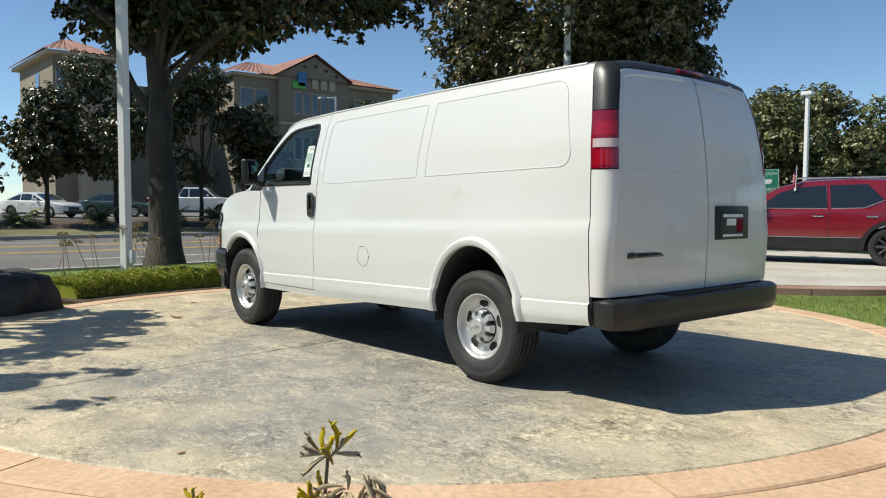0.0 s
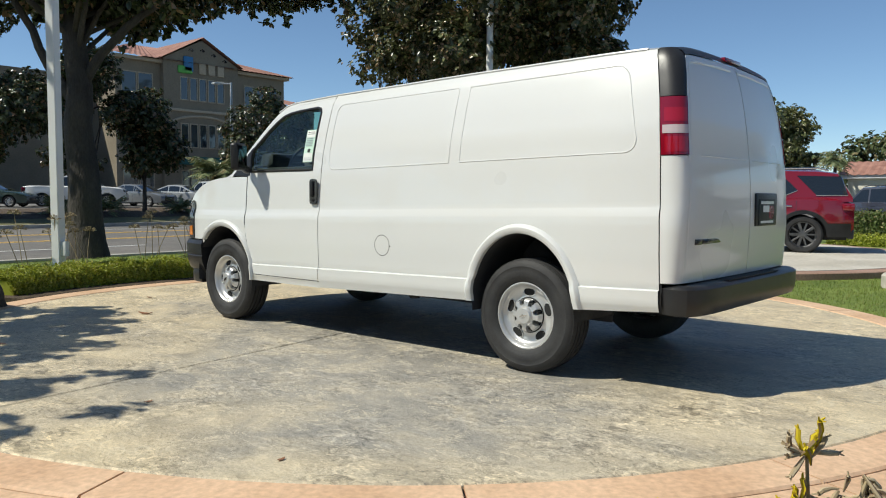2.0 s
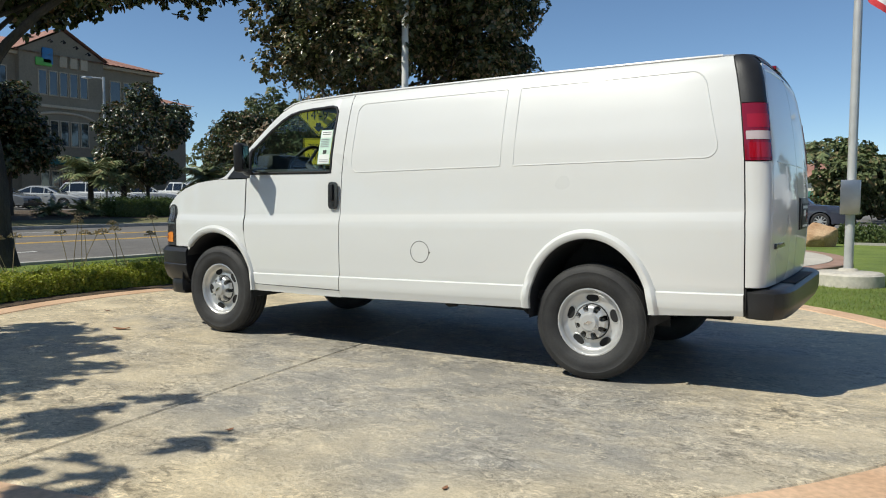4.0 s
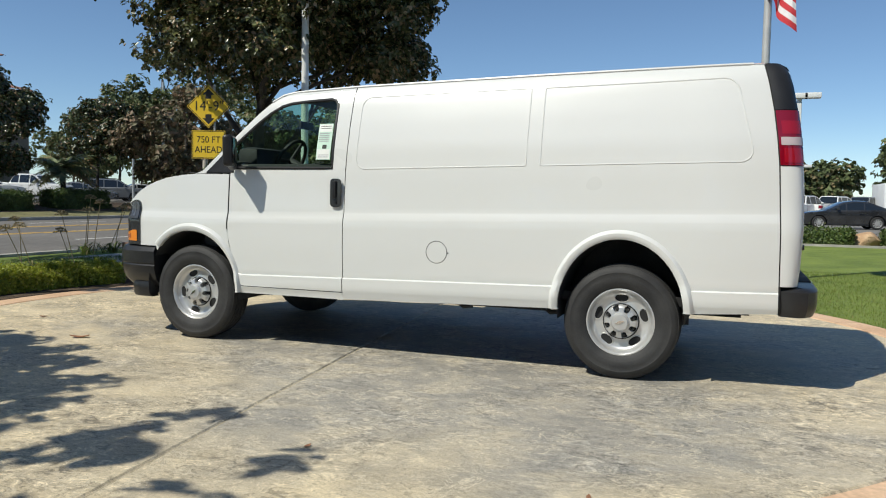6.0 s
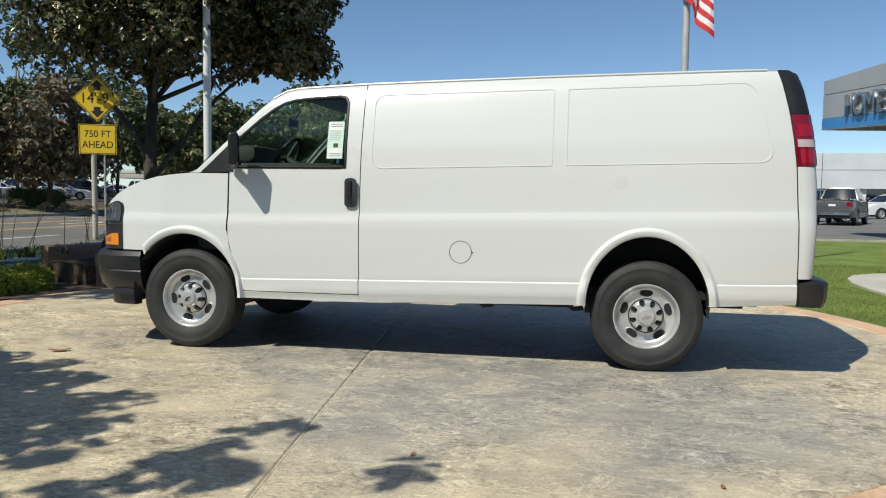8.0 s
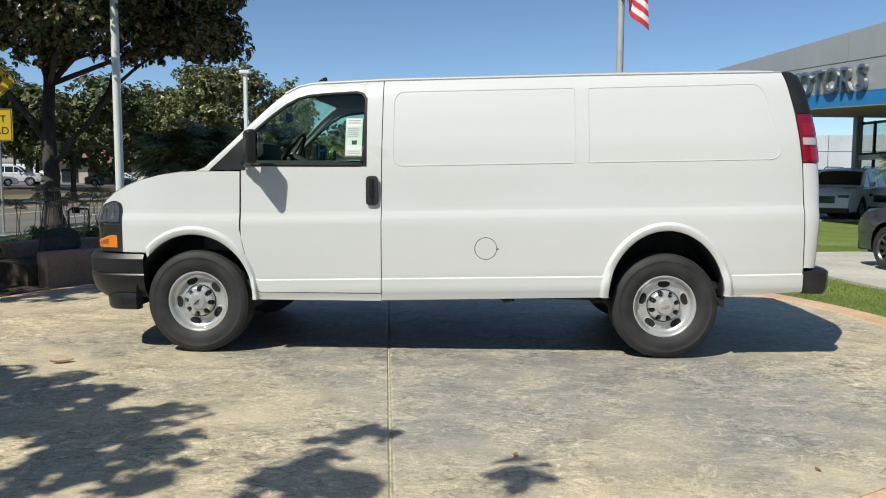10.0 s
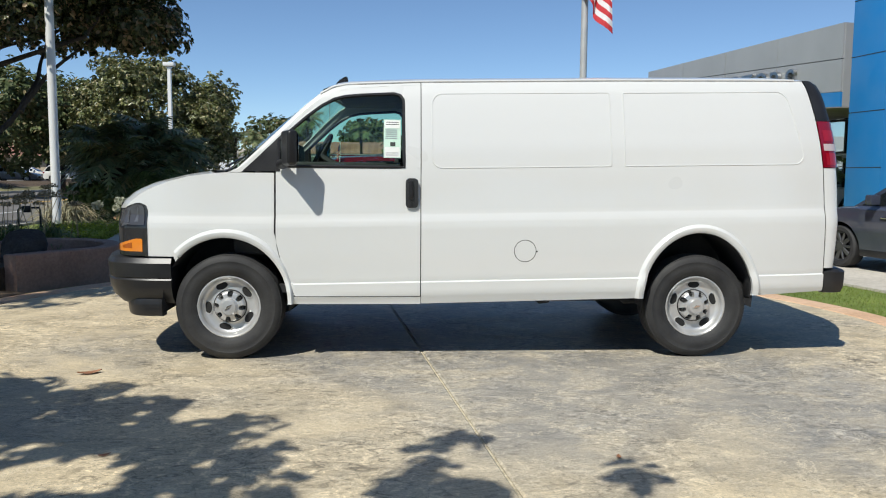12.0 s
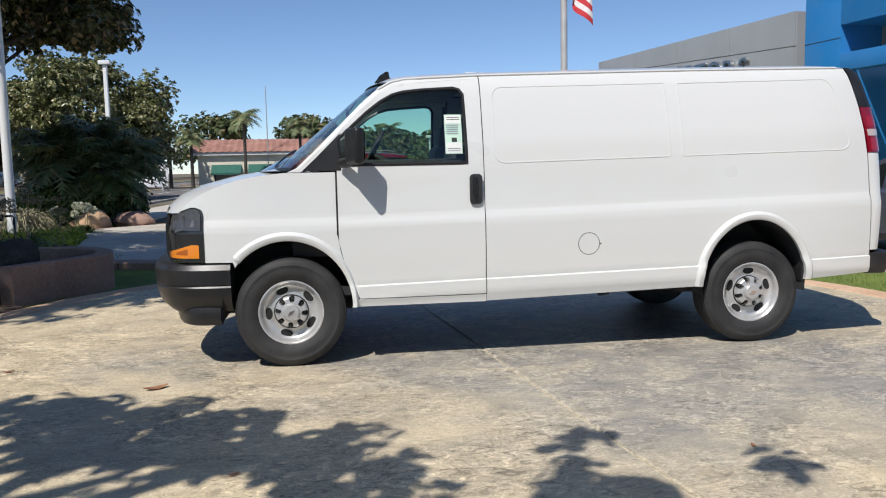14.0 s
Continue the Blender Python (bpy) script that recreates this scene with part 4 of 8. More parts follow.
    for right in (False, True):
        bm = bmesh.new()
        rows = []
        for k in range(29):
            f = k / 28
            row = []
            for j in range(23):
                z = 0.676 + (2.04 - 0.676) * j / 22
                e = door_edge(z)
                y = e + (1.052 - e) * f if not right else 1.062 + (VW - e - 1.062) * f
                zt = top_z(y)
                zz = 0.676 + (zt - 0.676) * j / 22
                e = door_edge(zz)
                y = e + (1.052 - e) * f if not right else 1.062 + (VW - e - 1.062) * f
                row.append(rear_pt(y, zz))
            rows.append(row)
        sheet(bm, rows)
        thicken(bm, 0.006)
        # Pressed line at belt height.
        tube(bm, [rear_pt(y, 1.425, -0.0015) for y in (np.linspace(0.30, 1.0, 12) if not right else np.linspace(1.11, VW - 0.30, 12))], 0.005, 6)
        edge = [(door_edge(z) + 0.032, z) for z in np.linspace(0.76, 1.93, 22)]
        edge += [(door_edge(1.93) + 0.032 + (0.96 - door_edge(1.93)) * f, top_z(door_edge(1.93) + 0.032 + (0.96 - door_edge(1.93)) * f) - 0.045) for f in np.linspace(0.04, 0.93, 14)]
        tube(bm, [rear_pt(VW - y if right else y, z, -0.0105) for y, z in edge], 0.013, 10)
        d = part("rear_door", bm, M_VAN, van)
        if right:
            bm = bmesh.new()
            box(bm, (0, 0, 0.02), (0.03, 0.42, 0.245), 0.012)
            holder = part("plate_holder", bm, M_BLACKPLASTIC, d, "black plastic plate holder")
            holder.location = (1.092, 1.14, 0.965)
            bm = bmesh.new()
            box(bm, (0.03, 0.045, 0.03), (0.034, 0.36, 0.205), 0.001)
            plate = part("dealer_plate", bm, M_INK, holder)
            for lo, hi, mt in (((0.0345, 0.075, 0.17), (0.036, 0.33, 0.19), M_PAPERW), ((0.0345, 0.12, 0.115), (0.036, 0.24, 0.16), M_PAPERW), ((0.0345, 0.25, 0.07), (0.036, 0.33, 0.155), M_REDLENS), ((0.0345, 0.075, 0.04), (0.036, 0.33, 0.056), M_PAPERW)):
                bm = bmesh.new()
                box(bm, lo, hi)
                part("print_bar", bm, mt, holder)
        else:
            for y0, y1, z0, z1 in ((0.222, 0.30, 0.897, 0.931), (0.312, 0.60, 0.899, 0.929)):
                bm = bmesh.new()
                box(bm, (1.085, y0, z0), (1.103, y1, z1), 0.004)
                part("badge_bar", bm, M_BLACKGLOSS, d)
    # Black surround over the doors, with the high brake lamp.
    bm = bmesh.new()
    rows = []
    for k in range(33):
        y = 0.285 + (VW - 0.57) * k / 32
        z0 = top_z(y) + 0.007
        z1 = 2.077 + 0.040 * (1 - (2 * k / 32 - 1) ** 4) ** 0.8
        p0, p1 = rear_pt(y, z0, 0.003), (0.83, y, z1)
        rows.append([p0, (p0[0] - 0.016, y, z0 + 0.5 * (z1 - z0)), (p0[0] - 0.055, y, z0 + 0.88 * (z1 - z0)), p1])
    sheet(bm, rows)
    part("rear_header", bm, M_BLACKPLASTIC, van)
    bm = bmesh.new()
    box(bm, (0.915, 0.92, 2.072), (0.966, 1.20, 2.099), 0.008)
    part("high_brake_lamp", bm, M_REDLENS, van)
    # Dark backing behind the door gaps and the load floor.
    bm = bmesh.new()
    box(bm, (0.80, 0.30, 0.60), (0.93, VW - 0.30, 1.98))
    box(bm, (-2.12, 0.16, 0.50), (0.80, VW - 0.16, 0.56))
    box(bm, (-2.14, 0.20, 0.56), (-2.10, VW - 0.20, 0.80))
    part("load_floor", bm, M_UNDER, van)
    # Under the floor: rails, tank, exhaust, axles, mud flaps.
    bm = bmesh.new()
    for y in (0.52, VW - 0.60):
        box(bm, (-4.0, y, 0.42), (0.80, y + 0.08, 0.54))
    box(bm, (-2.95, 0.10, 0.42), (-0.50, VW - 0.10, 0.50))
    box(bm, (-1.75, 0.50, 0.36), (-0.9, 0.8, 0.46), 0.05)
    box(bm, (0.46, 0.12, 0.51), (0.92, VW - 0.12, 0.62))
    tube(bm, [(0, 0.3, 0.384), (0, VW - 0.3, 0.384)], 0.06, 12)
    lathe(bm, [(0, -0.14), (0.13, -0.09), (0.16, 0), (0.13, 0.09), (0, 0.14)], 16, Matrix.Translation((0, VW / 2, 0.384)))
    tube(bm, [(-3.43, 0.3, 0.35), (-3.43, VW - 0.3, 0.35)], 0.05, 10)
    box(bm, (-3.95, 0.25, 0.36), (-3.0, VW - 0.25, 0.46))
    tube(bm, [(-2.8, 1.45, 0.36), (-0.6, 1.45, 0.36), (0.2, 1.48, 0.46), (0.75, 1.5, 0.48)], 0.032, 10)
    tube(bm, [(0.35, 0.82, 0.46), (0.75, 0.82, 0.46)], 0.10, 16)
    for x in (-2.55, -1.2, -0.55):
        tube(bm, [(x, 0.18, 0.44), (x + 0.05, 0.18, 0.40), (x + 0.12, 0.18, 0.41)], 0.018, 8)
    part("underbody", bm, M_UNDER, van)
    for y in (0.02, VW - 0.26):
        bm = bmesh.new()
        box(bm, (0.40, y + 0.03, 0.455), (0.42, y + 0.20, 0.64), 0.006)
        part("splash_guard", bm, M_BLACKPLASTIC, van)
    # Door trims rise a little above the window sills.
    for y in (0.085, VW - 0.135):
        bm = bmesh.new()
        box(bm, (-3.02, y, 0.60), (-2.20, y + 0.05, 1.43), 0.015)
        part("door_trim", bm, M_CABIN, van)
    # Cabin: dash, wheel, seats, bulkhead trim.
    bm = bmesh.new()
    box(bm, (-3.42, 0.12, 0.75), (-3.02, VW - 0.12, 1.32), 0.06)
    box(bm, (-3.26, 0.14, 1.24), (-3.00, VW - 0.14, 1.46), 0.07)
    box(bm, (-3.16, 0.22, 1.38), (-2.96, 0.76, 1.575), 0.06)
    box(bm, (-3.3, 0.75, 0.5), (-2.6, 1.26, 0.98), 0.06)
    box(bm, (-3.4, 0.1, 0.48), (-2.1, VW - 0.1, 0.54))
    part("dashboard", bm, M_CABIN, van)
    bm = bmesh.new()
    mw = Matrix.Translation((-2.82, 0.50, 1.475)) @ Matrix.Rotation(radians(-62), 4, "Y")
    tube(bm, [mw @ Vector((0.185 * math.cos(a), 0.185 * math.sin(a), 0)) for a in np.linspace(0, 2 * math.pi, 33)], 0.015, 8)
    tube(bm, [mw @ Vector((0, 0, 0.0)), mw @ Vector((0, 0, -0.22))], 0.03, 8)
    for a in (0.3, 2.84, 4.71):
        tube(bm, [mw @ Vector((0, 0, 0)), mw @ Vector((0.185 * math.cos(a), 0.185 * math.sin(a), 0))], 0.014, 6)
    part("steering_wheel", bm, M_CABIN, van)
    for y in (0.24, VW - 0.24 - 0.52):
        bm = bmesh.new()
        box(bm, (-2.72, y, 0.80), (-2.20, y + 0.52, 0.98), 0.06, seg=3)
        box(bm, (-0.07, 0, 0), (0.08, 0.50, 0.66), 0.06, Matrix.Translation((-2.27, y + 0.01, 0.90)) @ Matrix.Rotation(radians(10), 4, "Y"), seg=3)
        box(bm, (-0.05, 0.12, 0.66), (0.05, 0.38, 0.84), 0.045, Matrix.Translation((-2.26, y + 0.01, 0.90)) @ Matrix.Rotation(radians(10), 4, "Y"), seg=3)
        part("seat", bm, M_SEAT, van)
    bm = bmesh.new()
    box(bm, (-2.99, 0.90, 1.78), (-2.965, 1.12, 1.85), 0.01)
    tube(bm, [(-2.96, 1.0, 1.84), (-2.90, 1.0, 1.92)], 0.008, 6)
    part("interior_mirror", bm, M_CABIN, van)
    bm = bmesh.new()
    box(bm, (-2.70, 0.24, 1.955), (-2.10, VW - 0.24, 1.97))
    part("headliner", bm, surf("headliner_cloth", (0.16, 0.16, 0.15), (0.2, 0.2, 0.19), 9, 0.9), van)
    for y0 in (0.20, VW - 0.235):
        bm = bmesh.new()
        box(bm, (-2.10, y0 + 0.005, 0.9), (-2.06, y0 + 0.03, 1.93), 0.01)
        box(bm, (-3.0, y0 - 0.1, 0.6), (-2.15, y0 - 0.06, 1.37), 0.01)
        part("pillar_trim", bm, M_CABIN, van)
    # Paper on the driver's window.
    bm = bmesh.new()
    rows = [[(x, side_y(x, z) + 0.0075, z) for z in np.linspace(1.462, 1.738, 8)] for x in (-2.322, -2.20)]
    sheet(bm, rows)
    paper = part("window_sticker", bm, M_PAPERG, van, "pale green price sheet on the side window")
    def print_bar(x0, x1, z0, z1, material):
        b = bmesh.new()
        sheet(b, [[(x, side_y(x, z) + 0.006, z) for z in (z0, z1)] for x in (x0, x1)])
        part("print_bar", b, material, paper)
    print_bar(-2.315, -2.207, 1.675, 1.732, M_PAPERW)
    print_bar(-2.315, -2.207, 1.468, 1.54, M_PAPERW)
    for z in (1.66, 1.645, 1.63, 1.615, 1.60):
        print_bar(-2.31, -2.225, z, z + 0.006, M_STEEL)
    print_bar(-2.275, -2.238, 1.545, 1.575, M_INK)
    for z in (1.70, 1.716, 1.48, 1.495):
        print_bar(-2.305, -2.215, z, z + 0.005, M_INK if z > 1.6 else M_STEEL)
    # Roof aerial.
    bm = bmesh.new()
    prism(bm, [(-0.10, -0.015), (0.075, -0.005), (0.07, 0.018), (0.022, 0.026), (0.02, 0.08), (0.0, 0.08), (-0.05, 0.05)], -0.018, 0.018, Matrix.Translation((-2.66, 1.0, 2.066)) @ Matrix.Rotation(radians(90), 4, "X"))
    bmesh.ops.bevel(bm, geom=bm.edges[:], offset=0.006, segments=2, affect="EDGES")
    part("roof_aerial", bm, M_BLACKGLOSS, van)
    for x, rear_ in ((-3.43, False), (0.0, True)):
        for right in (False, True):
            wheel_parts(van, "wheel", x, right, rear_)
    return van


build_van()

# ---- the ground ----
PC, PR = Vector((-2.08, 1.27)), 4.33  # middle and radius of the display pad
RING_W = 0.30


def rise(x, y):
    """Height of the land: level round the pad, climbing gently beyond the road."""
    return -0.12 + lerp([(-200, 1.6), (-75, 0.95), (-50, 0.62), (-32, 0.27), (-28.75, 0.12), (-28.65, -0.08), (-12.05, -0.08), (-11.95, 0.03), (0, 0.0), (500, 0.0)], x)


def polar(r, a, z=0.0):
    return (PC.x + r * math.cos(radians(a)), PC.y + r * math.sin(radians(a)), z)


def arc_slab(bm, r0, r1, a0, a1, z0, z1, n, edge=0.012):
    """A ring segment with softened top edges."""
    rows = []
    for k in range(n + 1):
        a = a0 + (a1 - a0) * k / n
        rows.append([polar(r, a, z) for r, z in ((r0, z0), (r0, z1 - edge), (r0 + edge, z1), (r1 - edge, z1), (r1, z1 - edge), (r1, z0))])
    vs = sheet(bm, rows, close=True)
    bm.faces.new(vs[0])
    bm.faces.new(vs[-1][::-1])
    bmesh.ops.recalc_face_normals(bm, faces=bm.faces)


def flat(name, poly, z, material, label, category, depth=0.2):
    bm = bmesh.new()
    prism(bm, poly, z - depth, z)
    return setting(part(name, bm, material, smooth=False), label, category)


DRIVE_EDGE = [(4.9, 0.6), (4.2, 2.0), (3.72, 3.4), (3.45, 4.8), (3.34, 6.2), (3.36, 7.0), (3.5, 7.7), (3.75, 8.25), (4.15, 8.65), (4.7, 8.88), (5.4, 9.0)]


def build_ground():
    xs = [-700, -400, -250, -150, -100, -75, -60, -50, -42, -36, -32, -28.75, -28.65, -20, -12.05, -11.95, -10, 0, 10, 20, 40, 80, 150, 300, 700]
    ys = [-700, -400, -200, -100, -50, -20, 0, 20, 40, 60, 80, 120, 200, 400, 700]
    bm = bmesh.new()
    sheet(bm, [[(x, y, rise(x, y)) for y in ys] for x in xs], flip=True)
    setting(part("ground", bm, M_SOIL), "dry brown earth reaching to the horizon", "ground")

    # Display pad: two half discs parted by a joint, then a salmon ring in pieces.
    bm = bmesh.new()
    lathe(bm, [(0, -0.16), (PR + RING_W + 0.01, -0.16), (PR + RING_W + 0.01, -0.020), (0, -0.020)], 96, Matrix.Translation((PC.x, PC.y, 0)))
    bed = setting(part("display_pad", bm, M_JOINT), "round concrete display pad with a salmon border ring", "pavement")
    for a0, span in ((98.35, 177.9), (276.25, 182.1)):
        bm = bmesh.new()
        pts = [polar(PR - 0.006, a0 + 0.09 + (span - 0.18) * k / 90) for k in range(91)]
        lo = [bm.verts.new((x, y, -0.1)) for x, y, z in pts]
        mid = [bm.verts.new((x, y, -0.009)) for x, y, z in pts]
        c = sum((Vector(p) for p in pts), Vector()) / len(pts)
        hi = [bm.verts.new((x + (c.x - x) * 0.004, y + (c.y - y) * 0.004, 0.0)) for x, y, z in pts]
        n = len(pts)
        for k in range(n):
            j = (k + 1) % n
            bm.faces.new((lo[k], lo[j], mid[j], mid[k]))
            bm.faces.new((mid[k], mid[j], hi[j], hi[k]))
        bm.faces.new(hi)
        part("concrete_slab", bm, M_PAD, bed, "stamped concrete with blue-grey stains", smooth=False)
    bm = bmesh.new()
    e0, e1 = Vector(polar(PR - 0.01, 98.35)), Vector(polar(PR - 0.01, 276.25))
    tube(bm, [e0.lerp(e1, k / 60) + Vector((0, 0, -0.031)) for k in range(61)], 0.026, 8)
    part("joint_sand", bm, M_SAND, bed, "pale sand in the joint")
    seg = 360 / 19
    bm = bmesh.new()
    arc_slab(bm, PR + 0.004, PR + RING_W, 0.09, seg - 0.09, -0.12, 0.004, 10)
    bmesh.ops.translate(bm, verts=bm.verts, vec=(-PC.x, -PC.y, 0))
    stone = part("ring_stone", bm, M_RING, bed)
    stone.location = (PC.x, PC.y, 0)
    for k in range(1, 19):
        share("ring_stone", stone, bed, Matrix.Translation((PC.x, PC.y, 0)) @ Matrix.Rotation(radians(-26.0 - seg + seg * k), 4, "Z"))
    stone.matrix_basis = Matrix.Translation((PC.x, PC.y, 0)) @ Matrix.Rotation(radians(-26.0 - seg), 4, "Z")

    # Salmon walk in front of the pad, where the camera goes.
    pav = None
    for k, (a0, a1) in enumerate(((-100, -63.7), (-63.7, -45), (-45, -26), (-26, -4))):
        bm = bmesh.new()
        arc_slab(bm, PR + RING_W + 0.012, PR + 1.75, a0 + 0.08, a1 - 0.08, -0.12, 0.0, 12)
        p = part("front_walk" if pav is None else "walk_slab", bm, M_RING, pav)
        if pav is None:
            pav = setting(p, "salmon coloured concrete walk round the pad", "pavement")
    # Planting bed beyond that walk.
    bm = bmesh.new()
    arc_slab(bm, PR + 1.77, PR + 9.5, -125, 5, -0.2, -0.02, 40)
    setting(part("front_bed", bm, M_MULCH), "bark mulch bed beside the walk", "ground")

    # Lawn on the far side, one sheet under and round the pad.
    flat("lawn", [(-11.9, -9), (-6.5, -9), (-6.0, -2.2), (1.9, -1.5), (4.5, -1.2), (16, -1.2), (16, 21.2), (-3, 21.2), (-11.9, 16.5)], -0.045, M_LAWN, "mown green lawn round the display pad", "lawn")

    # Driveway nose set into the lawn.
    flat("driveway", [(22, -2.0)] + DRIVE_EDGE + [(22, 9.2)], -0.012, M_WALK, "pale concrete driveway with a rounded end", "pavement")

    # Road with kerbs and lines.
    road = flat("road", [(-28.6, -150), (-12.1, -150), (-12.1, 260), (-28.6, 260)], -0.115, M_ASPHALT, "grey asphalt road with yellow centre lines", "road")
    for x, w, mt, y0, y1, name in ((-19.6, 0.13, M_YELLOW, -150, 260, "yellow_line"), (-19.9, 0.13, M_YELLOW, -150, 260, "yellow_line"), (-23.2, 0.13, M_YELLOW, -150, 260, "yellow_line"), (-23.5, 0.13, M_YELLOW, -150, 260, "yellow_line")):
        bm = bmesh.new()
        box(bm, (x - w / 2, y0, -0.12), (x + w / 2, y1, -0.110))
        part(name, bm, mt, road, smooth=False)
    for y in range(-27, 120, 9):
        bm = bmesh.new()
        box(bm, (-16.27, y + 2.0, -0.12), (-16.13, y + 6.0, -0.110))
        part("lane_dash", bm, M_WHITELINE, road, smooth=False)
        bm = bmesh.new()
        box(bm, (-26.07, y, -0.12), (-25.93, y + 4.0, -0.110))
        part("lane_dash", bm, M_WHITELINE, road, smooth=False)
    # Turn arrow in the middle lane.
    bm = bmesh.new()
    prism(bm, [(-21.6, 22.0), (-21.4, 22.0), (-21.4, 24.0), (-21.1, 24.0), (-21.5, 25.0), (-21.9, 24.0), (-21.6, 24.0)], -0.12, -0.110)
    part("arrow_mark", bm, M_WHITELINE, road, smooth=False)
    for name, x0, x1, z1 in (("kerb_near", -12.1, -11.9, 0.01), ("kerb_far", -28.8, -28.6, 0.03)):
        bm = bmesh.new()
        box(bm, (x0, -150, -0.3), (x1, 260, z1), 0.02)
        setting(part(name, bm, M_KERB), "plain concrete road kerb", "kerb")
    # Verge, footpath and planting across the road.
    bm = bmesh.new()
    sheet(bm, [[(x, y, z) for y in (-150, 260)] for x, z in ((-28.85, 0.03), (-30.6, 0.12), (-31.4, 0.18))], flip=False)
    setting(part("verge_far", bm, M_DRYLAWN), "strip of dull dry grass across the road", "lawn")
    bm = bmesh.new()
    sheet(bm, [[(x, y, z) for y in (-150, 260)] for x, z in ((-31.4, 0.17), (-34.0, 0.42), (-39, 0.50), (-40, 0.40))], flip=False)
    setting(part("planting_bank_far", bm, M_MULCH), "bark covered bank in front of the car park", "ground")
    bm = bmesh.new()
    sheet(bm, [[(x, y, rise(x, y) + 0.05) for y in (-60, 150)] for x in (-60, -50, -42, -39.5)], flip=True)
    setting(part("lot_far", bm, M_LOT), "car park asphalt across the road", "car park")
    # Footpath on the near side and asphalt behind the lawn.
    flat("footpath", [(-10.9, -40), (-9.3, -40), (-9.3, 5.0), (-8.9, 7.0), (-8.6, 40), (-10.4, 40), (-10.9, 7.5)], -0.03, M_WALK, "pale concrete footpath beside the road", "pavement")
    flat("lot_near", [(-8.0, 21.3), (60, 21.3), (60, 150), (-8.0, 150)], -0.05, M_LOT, "car park asphalt behind the lawn", "car park")
    flat("lot_kerb", [(0.2, 20.15), (16, 20.15), (16, 20.3), (0.2, 20.3)], 0.02, M_KERB, "concrete kerb at the edge of the car park", "kerb")
    flat("forecourt", [(16, -20), (60, -20), (60, 21.2), (16.1, 21.2)], -0.02, M_WALK, "pale concrete forecourt of the dealership", "pavement")


build_ground()


def build_second_pad():
    """Raised round plinth on which the red car stands."""
    c, r = Vector((-4.5, 11.6)), 5.3
    bm = bmesh.new()
    lathe(bm, [(0, -0.2), (r, -0.2), (r, 0.05), (r - 0.02, 0.065), (r - 0.32, 0.065)], 96, Matrix.Translation((c.x, c.y, 0)))
    wall = setting(part("plinth_wall", bm, M_BROWNWALL), "low brown rendered wall round the raised pad", "wall")
    bm = bmesh.new()
    lathe(bm, [(r - 0.33, 0.0), (r - 0.33, 0.070), (0, 0.070)], 96, Matrix.Translation((c.x, c.y, 0)))
    part("plinth_top", bm, M_WALK, wall, "pale concrete top")
    bm = bmesh.new()
    for a in range(10, 370, 30):
        m = Matrix.Translation((c.x, c.y, 0)) @ Matrix.Rotation(radians(a), 4, "Z")
        box(bm, (r - 0.01, -0.008, -0.15), (r + 0.003, 0.008, 0.045), 0, m)
    part("wall_joint", bm, M_JOINT, wall)


build_second_pad()


def build_planter():
    """Brown planter wall that follows the ring, with a lower second tier behind."""
    # One wall that runs along the ring, turns round its end and comes back behind.
    line = [(5.03, a) for a in np.linspace(154.5, 142.5, 16)]
    path = [Vector(polar(r, a)) for r, a in line]
    q, back = Vector(polar(5.58, 142.5)), Vector(polar(6.13, 142.5))
    out = (q - path[-1]).normalized()
    along = Vector((out.y, -out.x, 0))
    if along.dot(path[-1] - path[0]) < 0:
        along = -along
    for k in range(1, 12):
        b = math.pi * k / 12
        path.append(q - out * 0.55 * math.cos(b) + along * 0.55 * math.sin(b))
    path += [Vector(polar(6.13, a)) for a in np.linspace(142.5, 156, 14)]
    rows = []
    for i, p in enumerate(path):
        d = (path[min(i + 1, len(path) - 1)] - path[max(i - 1, 0)]).normalized()
        nrm = Vector((d.y, -d.x, 0))
        h = lerp([(0, 0.40), (16, 0.40), (27, 0.46), (41, 0.46)], i)
        rows.append([(p.x + nrm.x * o, p.y + nrm.y * o, z) for o, z in ((-0.10, -0.2), (-0.10, h - 0.015), (-0.085, h), (0.085, h), (0.10, h - 0.015), (0.10, -0.2))])
    bm = bmesh.new()
    vs = sheet(bm, rows)
    bm.faces.new(vs[0])
    bm.faces.new(vs[-1][::-1])
    bmesh.ops.recalc_face_normals(bm, faces=bm.faces)
    wall = setting(part("planter_wall", bm, M_BROWNWALL), "curved brown rendered planter wall with a rounded end", "wall")
    bm = bmesh.new()
    arc_slab(bm, 5.12, 6.04, 142, 156, -0.1, 0.26, 24, 0.01)
    part("planter_soil", bm, M_MULCH, wall)
    bm = bmesh.new()
    arc_slab(bm, 4.7, 7.4, 155.6, 205, -0.2, 0.0, 30, 0.01)
    setting(part("hedge_bed", bm, M_MULCH), "soil bed under the low hedge", "ground")


build_planter()


